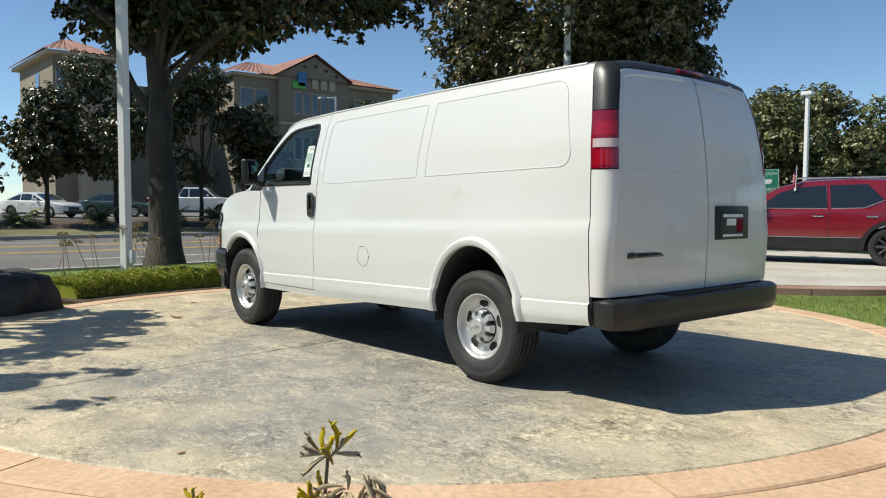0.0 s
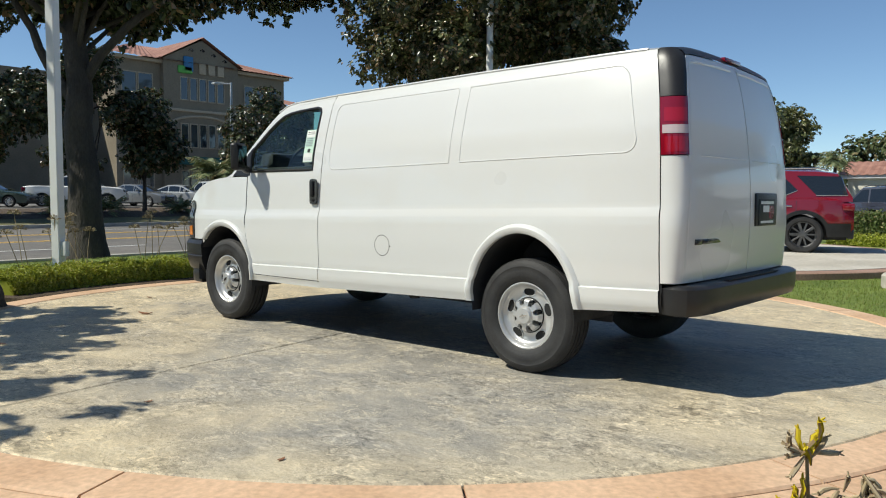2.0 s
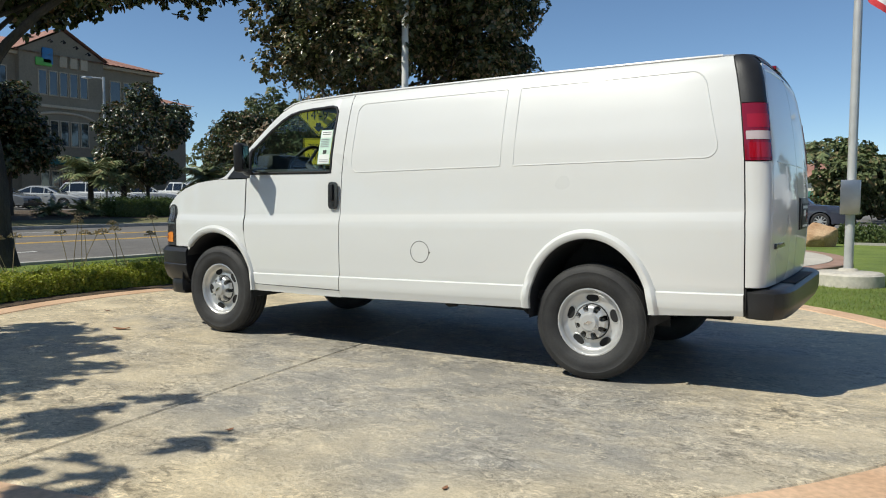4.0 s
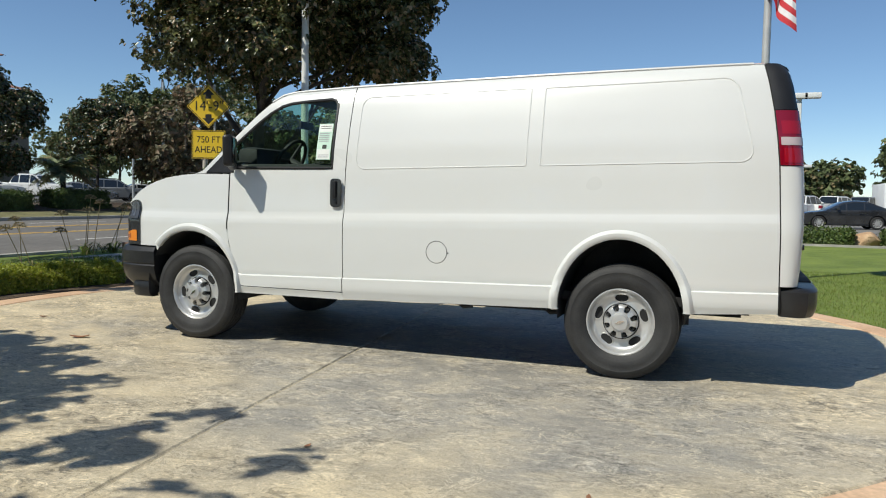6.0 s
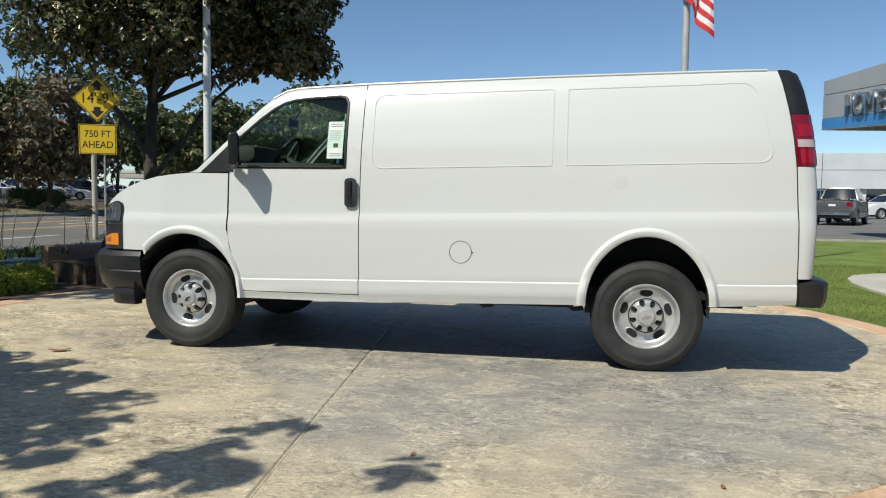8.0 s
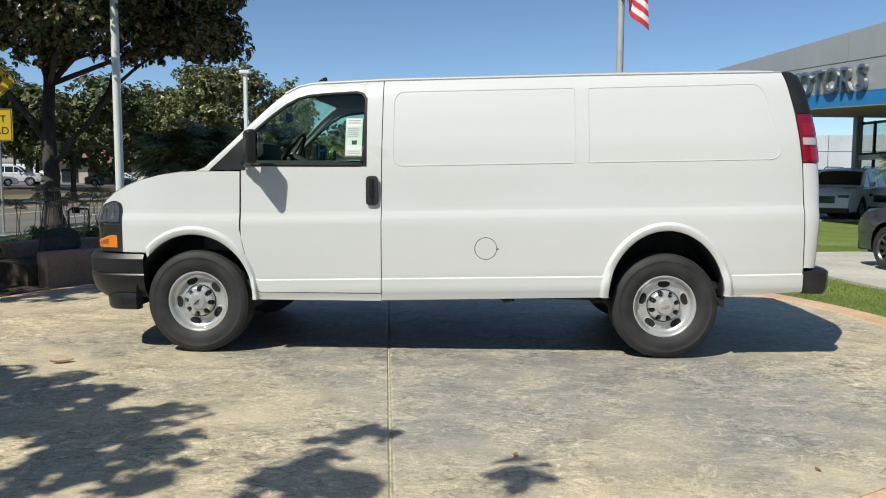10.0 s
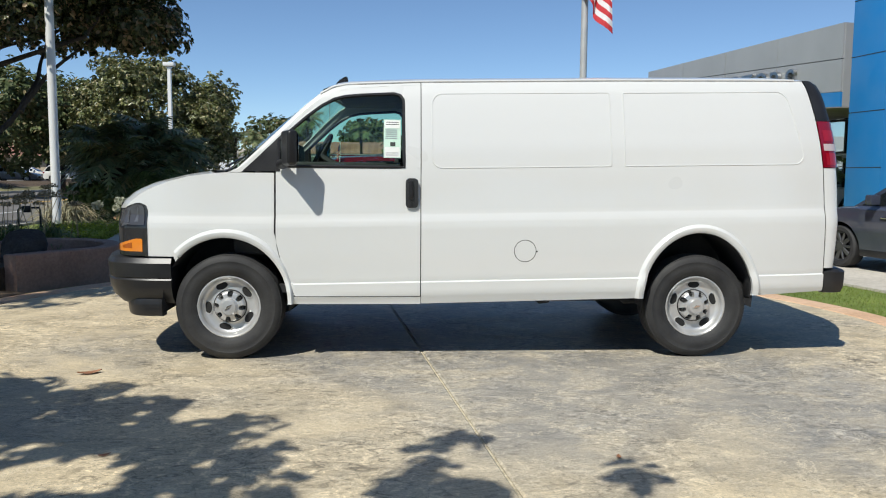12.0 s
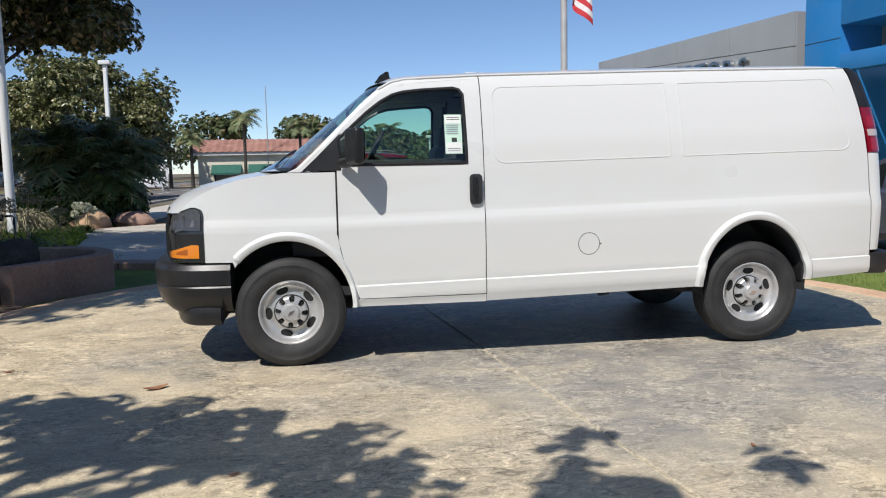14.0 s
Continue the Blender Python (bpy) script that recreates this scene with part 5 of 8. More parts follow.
def pole(name, base, top_z, r0, r1, material, label, category, square=False, n=16, lean=(0, 0)):
    t = thing(name, label, category, Matrix.Translation(base))
    bm = bmesh.new()
    if square:
        h = top_z - base[2]
        rows = []
        for z, r in ((-0.2, r0), (h, r1)):
            rows.append([(sx * r + lean[0] * z, sy * r + lean[1] * z, z) for sx, sy in ((-1, -0.8), (-0.8, -1), (0.8, -1), (1, -0.8), (1, 0.8), (0.8, 1), (-0.8, 1), (-1, 0.8))])
        vs = sheet(bm, rows, close=True)
        bm.faces.new(vs[-1])
        bmesh.ops.recalc_face_normals(bm, faces=bm.faces)
    else:
        tube(bm, [(0, 0, -0.2), (lean[0] * (top_z - base[2]), lean[1] * (top_z - base[2]), top_z - base[2])], [r0, r1], n)
    part("pole", bm, material, t)
    return t


def lamp_post(name, base, top, heads, material, label, r=0.075, turn=0.0):
    t = pole(name, base, top, r, r * 0.8, material, label, "street lamp", square=True)
    h = top - base[2]
    for dx in heads:
        bm = bmesh.new()
        box(bm, (dx - 0.28, -0.2, h - 0.02), (dx + 0.28, 0.2, h + 0.17), 0.03, Matrix.Rotation(turn, 4, "Z"))
        part("lamp_head", bm, material, t)
    return t


def build_poles():
    a = pole("square_pole", (-7.83, 0.31, 0.0), 9.0, 0.066, 0.064, M_WHITEPOLE, "tall square white painted steel pole beside the hedge", "pole", True)
    a.rotation_euler.z = radians(28)
    bm = bmesh.new()
    box(bm, (0.062, -0.04, 0.35), (0.14, 0.04, 0.55), 0.01)
    part("junction_box", bm, M_WHITEPOLE, a)
    pole("round_pole", (-10.1, 12.75, 0.0), 11.0, 0.10, 0.085, M_WHITEPOLE, "tall slim white steel pole near the big tree", "pole")
    f = pole("flagpole", (0.98, 8.07, 0.0), 10.5, 0.065, 0.05, M_POLESTEEL, "brushed steel flagpole with a hanging flag", "flagpole", n=20)
    bm = bmesh.new()
    lathe(bm, [(0, -0.2), (0.48, -0.2), (0.48, 0.12), (0.45, 0.15), (0.14, 0.17), (0.12, 0.20), (0.07, 0.21)], 40)
    part("base_plinth", bm, M_WALK, f)
    bm = bmesh.new()
    box(bm, (-0.13, -0.16, 1.0), (0.13, -0.06, 1.5), 0.01)
    part("halyard_box", bm, M_STEEL, f)
    lp = lamp_post("lamp_post", (2.5, 25.6, 0), 4.98, (0.0, 0.42), M_WHITEPOLE, "white square lamp post with box heads on a concrete foot", 0.10)
    bm = bmesh.new()
    lathe(bm, [(0, -0.2), (0.2, -0.2), (0.2, 0.74), (0.18, 0.77), (0, 0.77)], 24)
    part("foot", bm, M_WALK, lp)
    lamp_post("lamp_post", (4.33, 54.0, 0), 3.75, (0.0, 0.5), M_WHITEPOLE, "slim white lamp post among the parked trucks", 0.07)
    lamp_post("lamp_post", (-14.15, 35.9, 0), 6.85, (0.0,), M_WHITEPOLE, "white square lamp post with a box head behind the shrubs", 0.11)
    s = pole("street_light", (-38.3, 23.5, 0.3), 8.1, 0.10, 0.07, M_GALV, "grey street light with a short arm", "street lamp")
    bm = bmesh.new()
    tube(bm, [(0, 0, 7.7), (-0.5, -0.6, 7.75)], 0.05, 8)
    box(bm, (-0.75, -0.9, 7.66), (-0.35, -0.5, 7.78), 0.04)
    part("arm", bm, M_GALV, s)
    pole("utility_pole", (-40.6, 42.7, 0.3), 9.6, 0.12, 0.09, M_GALV, "thin grey utility pole across the road", "pole")
    pole("street_light", (-41.5, 40.5, 0.3), 7.4, 0.1, 0.08, M_GALV, "grey street light across the road", "street lamp")
    pole("aerial_mast", (-9.7, 78, 0), 10.2, 0.07, 0.04, M_GALV, "thin aerial mast behind the shops", "mast")


build_poles()


def build_flag():
    """Hanging flag: thirteen stripes that fall in folds, with a blue field near the pole."""
    t = thing("flag", "red and white striped flag hanging in folds from the pole", "flag", Matrix.Translation((0.97, 8.02, -0.15)))
    reds = surf("flag_red", (0.50, 0.03, 0.04), (0.60, 0.05, 0.06), 8, 0.8)
    whites = surf("flag_white", (0.74, 0.72, 0.72), (0.82, 0.80, 0.80), 8, 0.8)
    blue = surf("flag_blue", (0.02, 0.03, 0.12), (0.03, 0.045, 0.16), 8, 0.8)
    def pt(u, v):
        # u along the fly, v down the hoist
        s = 0.62 * u
        x = -0.07 + s * 0.75 + 0.05 * math.sin(11 * u + 2 * v) - 0.55 * v * u * (1 - u)
        y = -0.10 * math.sin(14 * u + 1.3 * v) * (0.3 + u) - 0.25 * u
        z = 6.2 - 1.35 * v - 0.95 * u ** 1.2
        return (x, y, z)
    for k in range(13):
        bm = bmesh.new()
        u0 = 0.42 if k < 7 else 0.0
        sheet(bm, [[pt(u0 + (1 - u0) * i / 26, (k + j / 2) / 13) for j in range(3)] for i in range(27)])
        part("stripe", bm, reds if k % 2 == 0 else whites, t, smooth=True)
    bm = bmesh.new()
    sheet(bm, [[pt(0.42 * i / 12, 7 / 13 * j / 6) for j in range(7)] for i in range(13)])
    part("canton", bm, blue, t)


def build_car_flag():
    """Small striped flag on a plastic stick clipped to the red car's side window."""
    t = thing("car_flag", "small striped flag on a white stick clipped to a car window", "flag", Matrix.Translation((-3.59, 12.3, 1.56)))
    reds = surf("pennant_red", (0.50, 0.03, 0.04), (0.60, 0.05, 0.06), 8, 0.8)
    blue = surf("pennant_blue", (0.02, 0.03, 0.12), (0.03, 0.045, 0.16), 8, 0.8)
    bm = bmesh.new()
    tube(bm, [(0, 0, 0), (0.01, 0, 0.2), (0.02, 0, 0.50)], 0.007, 8)
    box(bm, (-0.02, -0.015, -0.02), (0.02, 0.03, 0.05), 0.004)
    part("stick", bm, M_WHITELINE, t)
    def pt(u, v):
        return (0.02 - 0.07 * u + 0.012 * math.sin(9 * u + 3 * v), 0.02 * math.sin(12 * u + 2 * v), 0.49 - 0.24 * v - 0.16 * u)
    for k in range(7):
        bm = bmesh.new()
        u0 = 0.45 if k < 4 else 0.0
        sheet(bm, [[pt(u0 + (1 - u0) * i / 10, (k + j) / 7) for j in range(2)] for i in range(11)])
        part("stripe", bm, reds if k % 2 == 0 else M_WHITELINE, t)
    bm = bmesh.new()
    sheet(bm, [[pt(0.45 * i / 6, 4 / 7 * j / 3) for j in range(4)] for i in range(7)])
    part("canton", bm, blue, t)


build_flag()
build_car_flag()


def text_mesh(body, size, depth=0.0):
    """Letters as a mesh, in the xy plane, centred."""
    cu = bpy.data.curves.new("letters", "FONT")
    cu.body, cu.size, cu.extrude, cu.align_x, cu.align_y = body, size, depth, "CENTER", "CENTER"
    tmp = bpy.data.objects.new("letters", cu)
    me = bpy.data.meshes.new_from_object(tmp)
    bpy.data.objects.remove(tmp)
    return me


def build_road_sign():
    t = thing("clearance_sign", "yellow diamond height sign with a plaque below on steel posts", "road sign", Matrix.Translation((-13.6, 13.3, 0)) @ Matrix.Rotation(radians(22), 4, "Z"))
    yel = paint("sign_yellow", (0.78, 0.52, 0.02), 0.4, 0.2)
    blk = surf("sign_black", (0.012, 0.012, 0.012), (0.02, 0.02, 0.02), 4, 0.5)
    m = Matrix.Rotation(radians(90), 4, "X")
    def board(name, pts, border, z, y=0.0):
        bm = bmesh.new()
        prism(bm, pts, -0.004, 0.004, Matrix.Translation((0, y, z)) @ m)
        b = part(name, bm, yel, t, smooth=False)
        bm = bmesh.new()
        n = len(pts)
        outer = [Vector((x, yy, 0)) * 0.965 for x, yy in pts]
        inner = [Vector((x, yy, 0)) * 0.925 for x, yy in pts]
        rows = [[Matrix.Translation((0, y - 0.0065, z)) @ m @ p for p in (outer[k % n], inner[k % n])] for k in range(n + 1)]
        sheet(bm, rows, flip=True)
        part("border", bm, blk, b, smooth=False)
        return b
    s = 0.615
    d = board("diamond", [(0, -s), (s, 0), (0, s), (-s, 0)], 0.03, 3.68)
    q = board("plaque", [(-0.475, -0.40), (0.475, -0.40), (0.475, 0.40), (-0.475, 0.40)], 0.03, 2.60)
    for parent, body, size, z in ((d, "14'-9\"", 0.40, 3.68), (q, "750 FT", 0.26, 2.735), (q, "AHEAD", 0.26, 2.45)):
        me = text_mesh(body, size)
        me.materials.append(blk)
        o = new("lettering", me)
        o.parent = parent
        o.matrix_basis = Matrix.Translation((0, -0.0075, z)) @ m @ Matrix.Diagonal((0.92, 1, 1, 1))
    for sgn in (1, -1):
        bm = bmesh.new()
        pts = [(0, 0.5 * sgn), (0.17 * sgn, 0.33 * sgn), (0.085 * sgn, 0.33 * sgn), (0.085 * sgn, 0.22 * sgn), (-0.085 * sgn, 0.22 * sgn), (-0.085 * sgn, 0.33 * sgn), (-0.17 * sgn, 0.33 * sgn)]
        prism(bm, pts, 0, 0.002, Matrix.Translation((0, -0.0065, 3.68)) @ m)
        part("arrow", bm, blk, d, smooth=False)
    for x, y, r, top in ((-0.12, 0.07, 0.07, 2.2), (0.16, 0.05, 0.03, 4.3)):
        bm = bmesh.new()
        tube(bm, [(x, y, -0.2), (x, y, top)], r, 12)
        part("post", bm, M_GALV if r < 0.05 else M_WALK, t)
    # Shorter roadside marker sign, green, behind the red car.
    g = thing("route_sign", "green highway route sign on a post", "road sign", Matrix.Translation((-16.4, 36.5, 0)) @ Matrix.Rotation(radians(25), 4, "Z") @ Matrix.Diagonal((1.2, 1.0, 1.27, 1)))
    green = paint("sign_green", (0.0, 0.16, 0.085), 0.45, 0.2)
    bm = bmesh.new()
    box(bm, (-0.45, -0.005, 1.25), (0.45, 0.005, 2.55), 0.004)
    gb = part("board", bm, green, g)
    for lo, hi in (((-0.42, 2.51), (0.42, 2.525)), ((-0.42, 1.275), (0.42, 1.29)), ((-0.435, 1.275), (-0.42, 2.525)), ((0.42, 1.275), (0.435, 2.525))):
        bm = bmesh.new()
        box(bm, (lo[0], -0.009, lo[1]), (hi[0], -0.005, hi[1]))
        part("border", bm, M_WHITELINE, gb, smooth=False)
    bm = bmesh.new()
    prism(bm, [(-0.15, 0.08), (-0.17, -0.02), (-0.10, -0.11), (0.10, -0.11), (0.17, -0.02), (0.15, 0.08)], 0, 0.004, Matrix.Translation((0.0, -0.005, 2.04)) @ m)
    part("route_shield", bm, M_WHITELINE, gb, smooth=False)
    for sx, z in ((-0.31, 2.36), (-0.31, 1.66)):
        bm = bmesh.new()
        prism(bm, [(0, 0.08), (0.065, 0.0), (0.022, 0.0), (0.022, -0.07), (-0.022, -0.07), (-0.022, 0.0), (-0.065, 0.0)], 0, 0.004, Matrix.Translation((sx, -0.005, z)) @ m)
        part("arrow", bm, M_WHITELINE, gb, smooth=False)
    for body, z in (("SOUTH", 2.36), ("NORTH", 1.70)):
        me = text_mesh(body, 0.17)
        me.materials.append(M_WHITELINE)
        o = new("lettering", me)
        o.parent = gb
        o.matrix_basis = Matrix.Translation((0.09, -0.0075, z)) @ m
    bm = bmesh.new()
    tube(bm, [(0, 0.05, -0.2), (0, 0.05, 2.5)], 0.04, 10)
    part("post", bm, M_GALV, g)


build_road_sign()

# ---- trees and plants ----
def blob_points(rng, blobs, n, shell=0.55):
    """Points in a heap of ellipsoids, thicker near their skins, with the way out from each."""
    vol = np.array([b[3] * b[4] * b[5] for b in blobs]) ** (2 / 3)
    pick = rng.choice(len(blobs), n, p=vol / vol.sum())
    d = rng.normal(size=(n, 3))
    d /= np.linalg.norm(d, axis=1, keepdims=True)
    r = (1 - shell * rng.random(n) ** 1.7)[:, None] * (1 + 0.10 * rng.normal(size=(n, 1)))
    B = np.array(blobs)[pick]
    return B[:, :3] + d * r * B[:, 3:6], d


def crown_blobs(rng, centre, radii, n, size, low=-0.6):
    """Clumps spread over the skin and the inside of a crown."""
    out = []
    for k in range(n):
        d = rng.normal(size=3)
        d /= np.linalg.norm(d)
        if d[2] < low:
            d[2] = low + 0.2 * rng.random()
        f = 0.45 + 0.55 * rng.random() ** 0.6
        s = size * rng.uniform(0.65, 1.3)
        p = np.array(centre) + d * np.array(radii) * f
        out.append((*p, s * rng.uniform(0.9, 1.3), s * rng.uniform(0.9, 1.3), s * rng.uniform(0.65, 0.95)))
    return out


def tree(name, base, trunk, blobs, count, leaf, material, label, seed, bark=M_BARK, limbs=12, r0=0.25, category="tree", fold=0.25, forks=(), twig=1.0):
    """Trunk through given points, limbs to the clumps, and a crown of single leaves."""
    rng = np.random.default_rng(seed)
    t = thing(name, label, category, Matrix.Translation(base))
    bm = bmesh.new()
    pts = [Vector(p) for p in trunk]
    n = len(pts)
    fine, rad = [], []
    for i in range(n - 1):
        for k in range(4):
            f = k / 4
            fine.append(pts[i].lerp(pts[i + 1], f) + Vector(rng.normal(size=3)) * r0 * 0.06)
            g = (i + f) / (n - 1)
            rad.append(r0 * ((1 - 0.55 * g) + 0.55 * max(0, 0.12 - g) / 0.12))
    fine.append(pts[-1])
    rad.append(r0 * 0.42)
    tube(bm, fine, rad, 12)
    part("trunk", bm, bark, t)
    for line, w in forks:
        bm = bmesh.new()
        q = []
        for a, b in zip(line, line[1:]):
            q += [Vector(a).lerp(Vector(b), f) + Vector(rng.normal(size=3)) * 0.015 for f in (0.0, 0.33, 0.67)]
        q.append(Vector(line[-1]))
        tube(bm, q, [w * (1 - 0.75 * i / (len(q) - 1)) for i in range(len(q))], 10)
        part("limb", bm, bark, t)
    bm = bmesh.new()
    order = sorted(range(len(blobs)), key=lambda i: -blobs[i][3])[:limbs]
    for i in order:
        e = Vector(blobs[i][:3])
        k = int(len(fine) * rng.uniform(0.62, 0.98))
        s = fine[min(k, len(fine) - 1)]
        mid = s.lerp(e, 0.5) + Vector((0, 0, -0.08 * (e - s).length)) + Vector(rng.normal(size=3)) * 0.12 * (e - s).length * 0.5
        q = [s, s.lerp(mid, 0.5) + Vector(rng.normal(size=3)) * 0.04, mid, mid.lerp(e, 0.55) + Vector(rng.normal(size=3)) * 0.06, e]
        w = r0 * rng.uniform(0.28, 0.42) * twig
        tube(bm, q, [w, w * 0.8, w * 0.6, w * 0.4, w * 0.15], 7)
    part("branching", bm, bark, t)
    # Leaves stand in sprays round the twig ends, which leaves dark gaps between them.
    per = 7
    p, d = blob_points(rng, blobs, count // per)
    way = d + rng.normal(size=d.shape) * 0.45 + np.array([0, 0, 0.25])
    way /= np.linalg.norm(way, axis=1, keepdims=True)
    p, way = np.repeat(p, per, 0), np.repeat(way, per, 0)
    spoke = way * 0.55 + rng.normal(size=way.shape) * 0.62
    spoke /= np.linalg.norm(spoke, axis=1, keepdims=True)
    nrm = way * 0.8 + rng.normal(size=way.shape) * 0.35 + np.array([0, 0, 0.45])
    v, f = leaves(rng, p + spoke * leaf[0] * 0.55, nrm, leaf[0], leaf[1], 0.1, fold, spoke)
    crown = raw("crown", v, f, material, t)
    crown["kind"] = "stuff"
    return t


def rel(blobs, base):
    return [(b[0] - base[0], b[1] - base[1], b[2] - base[2], *b[3:]) for b in blobs]


def build_trees():
    rng = np.random.default_rng(5)
    # Great magnolia beside the square pole.
    base = (-10.45, 1.88, -0.02)
    bl = crown_blobs(rng, (-11.3, 3.6, 7.6), (4.4, 4.2, 2.4), 52, 1.0, -0.6)
    bl += crown_blobs(rng, (-11.0, 5.3, 5.85), (1.9, 2.2, 0.75), 26, 0.68, -0.6)
    bl += crown_blobs(rng, (-11.4, 3.2, 5.75), (2.2, 2.2, 0.7), 16, 0.75, -0.5)
    bl += crown_blobs(rng, (-12.9, -0.4, 7.5), (1.5, 1.5, 0.9), 14, 0.8, -0.4)
    bl += crown_blobs(np.random.default_rng(79), (-11.7, 2.6, 5.0), (0.9, 1.7, 0.8), 26, 0.6, -0.6)
    bl += crown_blobs(np.random.default_rng(77), (-10.5, 2.5, 4.95), (1.1, 1.7, 0.6), 34, 0.55, -0.6)
    # Clump added above the view to throw shade on the planter.
    bl += crown_blobs(rng, (-9.4, 0.2, 8.0), (2.1, 2.2, 1.3), 28, 0.9, -0.5)
    bl = rel(bl, base)
    tree("magnolia_tree", base, [(0, 0, -0.2), (-0.05, 0.0, 1.0), (-0.18, 0.02, 2.2), (-0.3, 0.05, 3.2), (-0.55, 0.1, 4.6), (-0.6, 0.1, 6.0)], bl, 112000, (0.15, 0.078), M_MAGN, "large magnolia with a dark trunk and glossy leaves", 11, limbs=22, r0=0.31, twig=0.5, forks=(([(-0.3, 0.05, 3.0), (0.0, 0.3, 3.6), (0.5, 0.8, 4.3), (1.2, 1.5, 4.9), (1.9, 2.4, 5.5)], 0.10), ([(-0.25, 0.02, 2.7), (-0.6, -0.3, 3.4), (-0.9, -0.6, 4.3), (-1.3, -1.0, 5.2), (-1.7, -1.5, 6.2)], 0.10)))
    # Second magnolia behind the van, by the round pole.
    base = (-12.8, 14.5, 0.0)
    bl = crown_blobs(rng, (-12.3, 15.0, 7.75), (4.4, 3.9, 3.5), 96, 1.0, -0.8)
    bl += crown_blobs(np.random.default_rng(78), (-9.9, 16.0, 5.35), (1.6, 1.6, 0.75), 22, 0.62, -0.6)
    bl = rel(bl, base)
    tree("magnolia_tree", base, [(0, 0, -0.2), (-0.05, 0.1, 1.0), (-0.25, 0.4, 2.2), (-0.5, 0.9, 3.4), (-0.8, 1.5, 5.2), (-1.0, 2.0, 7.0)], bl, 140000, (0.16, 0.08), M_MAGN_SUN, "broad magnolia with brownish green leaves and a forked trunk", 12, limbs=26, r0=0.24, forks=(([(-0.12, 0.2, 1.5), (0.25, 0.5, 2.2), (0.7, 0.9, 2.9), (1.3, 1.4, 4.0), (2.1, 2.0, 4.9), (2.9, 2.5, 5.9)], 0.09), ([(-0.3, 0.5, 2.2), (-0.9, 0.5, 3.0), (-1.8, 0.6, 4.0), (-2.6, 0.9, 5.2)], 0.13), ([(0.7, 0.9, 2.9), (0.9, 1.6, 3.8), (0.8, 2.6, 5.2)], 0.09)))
    # Tree beside the walk, out of view, whose shade falls on the pad.
    base = (-7.6, -6.2, 0.0)
    bl = []
    for gx, gy, s in ((-5.0, -0.65, 0.20), (-4.6, -0.8, 0.26), (-4.15, -0.98, 0.24), (-3.75, -1.2, 0.26), (-4.5, -1.4, 0.24), (-4.1, -1.5, 0.28), (-3.65, -1.7, 0.30), (-3.25, -1.7, 0.24), (-3.05, -1.5, 0.14), (-3.1, -2.05, 0.24), (-2.9, -2.35, 0.2), (-1.93, -1.8, 0.08), (-2.0, -2.06, 0.10), (-2.1, -2.3, 0.10), (-1.94, -2.44, 0.09), (-2.2, -2.58, 0.10), (-2.5, -2.9, 0.24), (-1.02, -2.16, 0.07), (-1.10, -2.36, 0.08), (-0.92, -2.08, 0.04), (-1.36, -2.54, 0.05), (-1.2, -2.9, 0.2), (-3.6, -2.9, 0.5), (-2.3, -3.4, 0.4), (-5.4, -2.3, 0.5), (-4.4, -2.7, 0.6), (-5.5, -1.4, 0.4), (-4.0, -3.7, 0.8)):
        bl.append((gx - 1.89, gy - 2.73, 4.2, s * 1.15, s, s * 0.7))
    bl = rel(bl, base)
    tree("magnolia_tree", base, [(0, 0, -0.2), (0.05, 0, 1.2), (0.1, 0.1, 2.6), (0.3, 0.3, 4.2), (0.5, 0.5, 5.6)], bl, 6400, (0.17, 0.09), M_MAGN, "magnolia beside the walk that shades the pad", 13, limbs=14, r0=0.2)
    # Round-headed tree behind the lamp post.
    c = (-17.1, 43.0, 4.7)
    base = (c[0], c[1], 0.0)
    bl = rel(crown_blobs(rng, c, (4.5, 4.2, 3.4), 62, 1.05, -0.85), base)
    tree("broadleaf_tree", base, [(0, 0, -0.2), (0, 0, 1.2), (0.1, 0, 2.4), (0.1, 0.1, 3.8)], bl, 48000, (0.22, 0.11), M_ROUND, "wide round-headed green tree behind the lamp post", 15, limbs=10, r0=0.2)
    base = (-22.3, 75.0, 0.0)
    bl = rel(crown_blobs(np.random.default_rng(80), (-22.3, 75.0, 5.9), (3.6, 3.4, 4.4), 44, 1.1, -0.85), base)
    tree("broadleaf_tree", base, [(0, 0, -0.2), (0, 0, 1.4), (0.1, 0, 3.0), (0.1, 0.1, 5.5)], bl, 20000, (0.32, 0.16), M_ROUND, "tall green tree beyond the lamp post", 16, limbs=8, r0=0.2)
    # Trees on the bank across the road.
    far = [((-33, 5.3), 5.7, 1.2, 1.9, 21), ((-33.5, 8.35), 9.2, 2.15, 1.6, 22), ((-34, 12.7), 8.2, 2.1, 1.7, 25), ((-33.5, 15.2), 5.8, 1.5, 1.7, 23), ((-34.5, 23.4), 6.9, 2.5, 1.5, 24), ((-36, 31.5), 6.9, 2.6, 1.6, 26), ((-35, 2.0), 3.6, 1.2, 0.8, 28)]
    for (x, y), top, r, low, s in far:
        base = (x, y, 0.25)
        c = (x, y, (top + low) / 2 + 0.2)
        bl = rel(crown_blobs(rng, c, (r, r, (top - low) / 2), 26, 0.75, -0.8), base)
        tree("magnolia_tree", base, [(0, 0, -0.2), (0.02, 0, 0.8), (0.05, 0, 1.6), (0.1, 0.1, (top + low) / 2)], bl, 15000, (0.20, 0.10), M_MAGN, "dark green street tree across the road", s, limbs=8, r0=0.13)
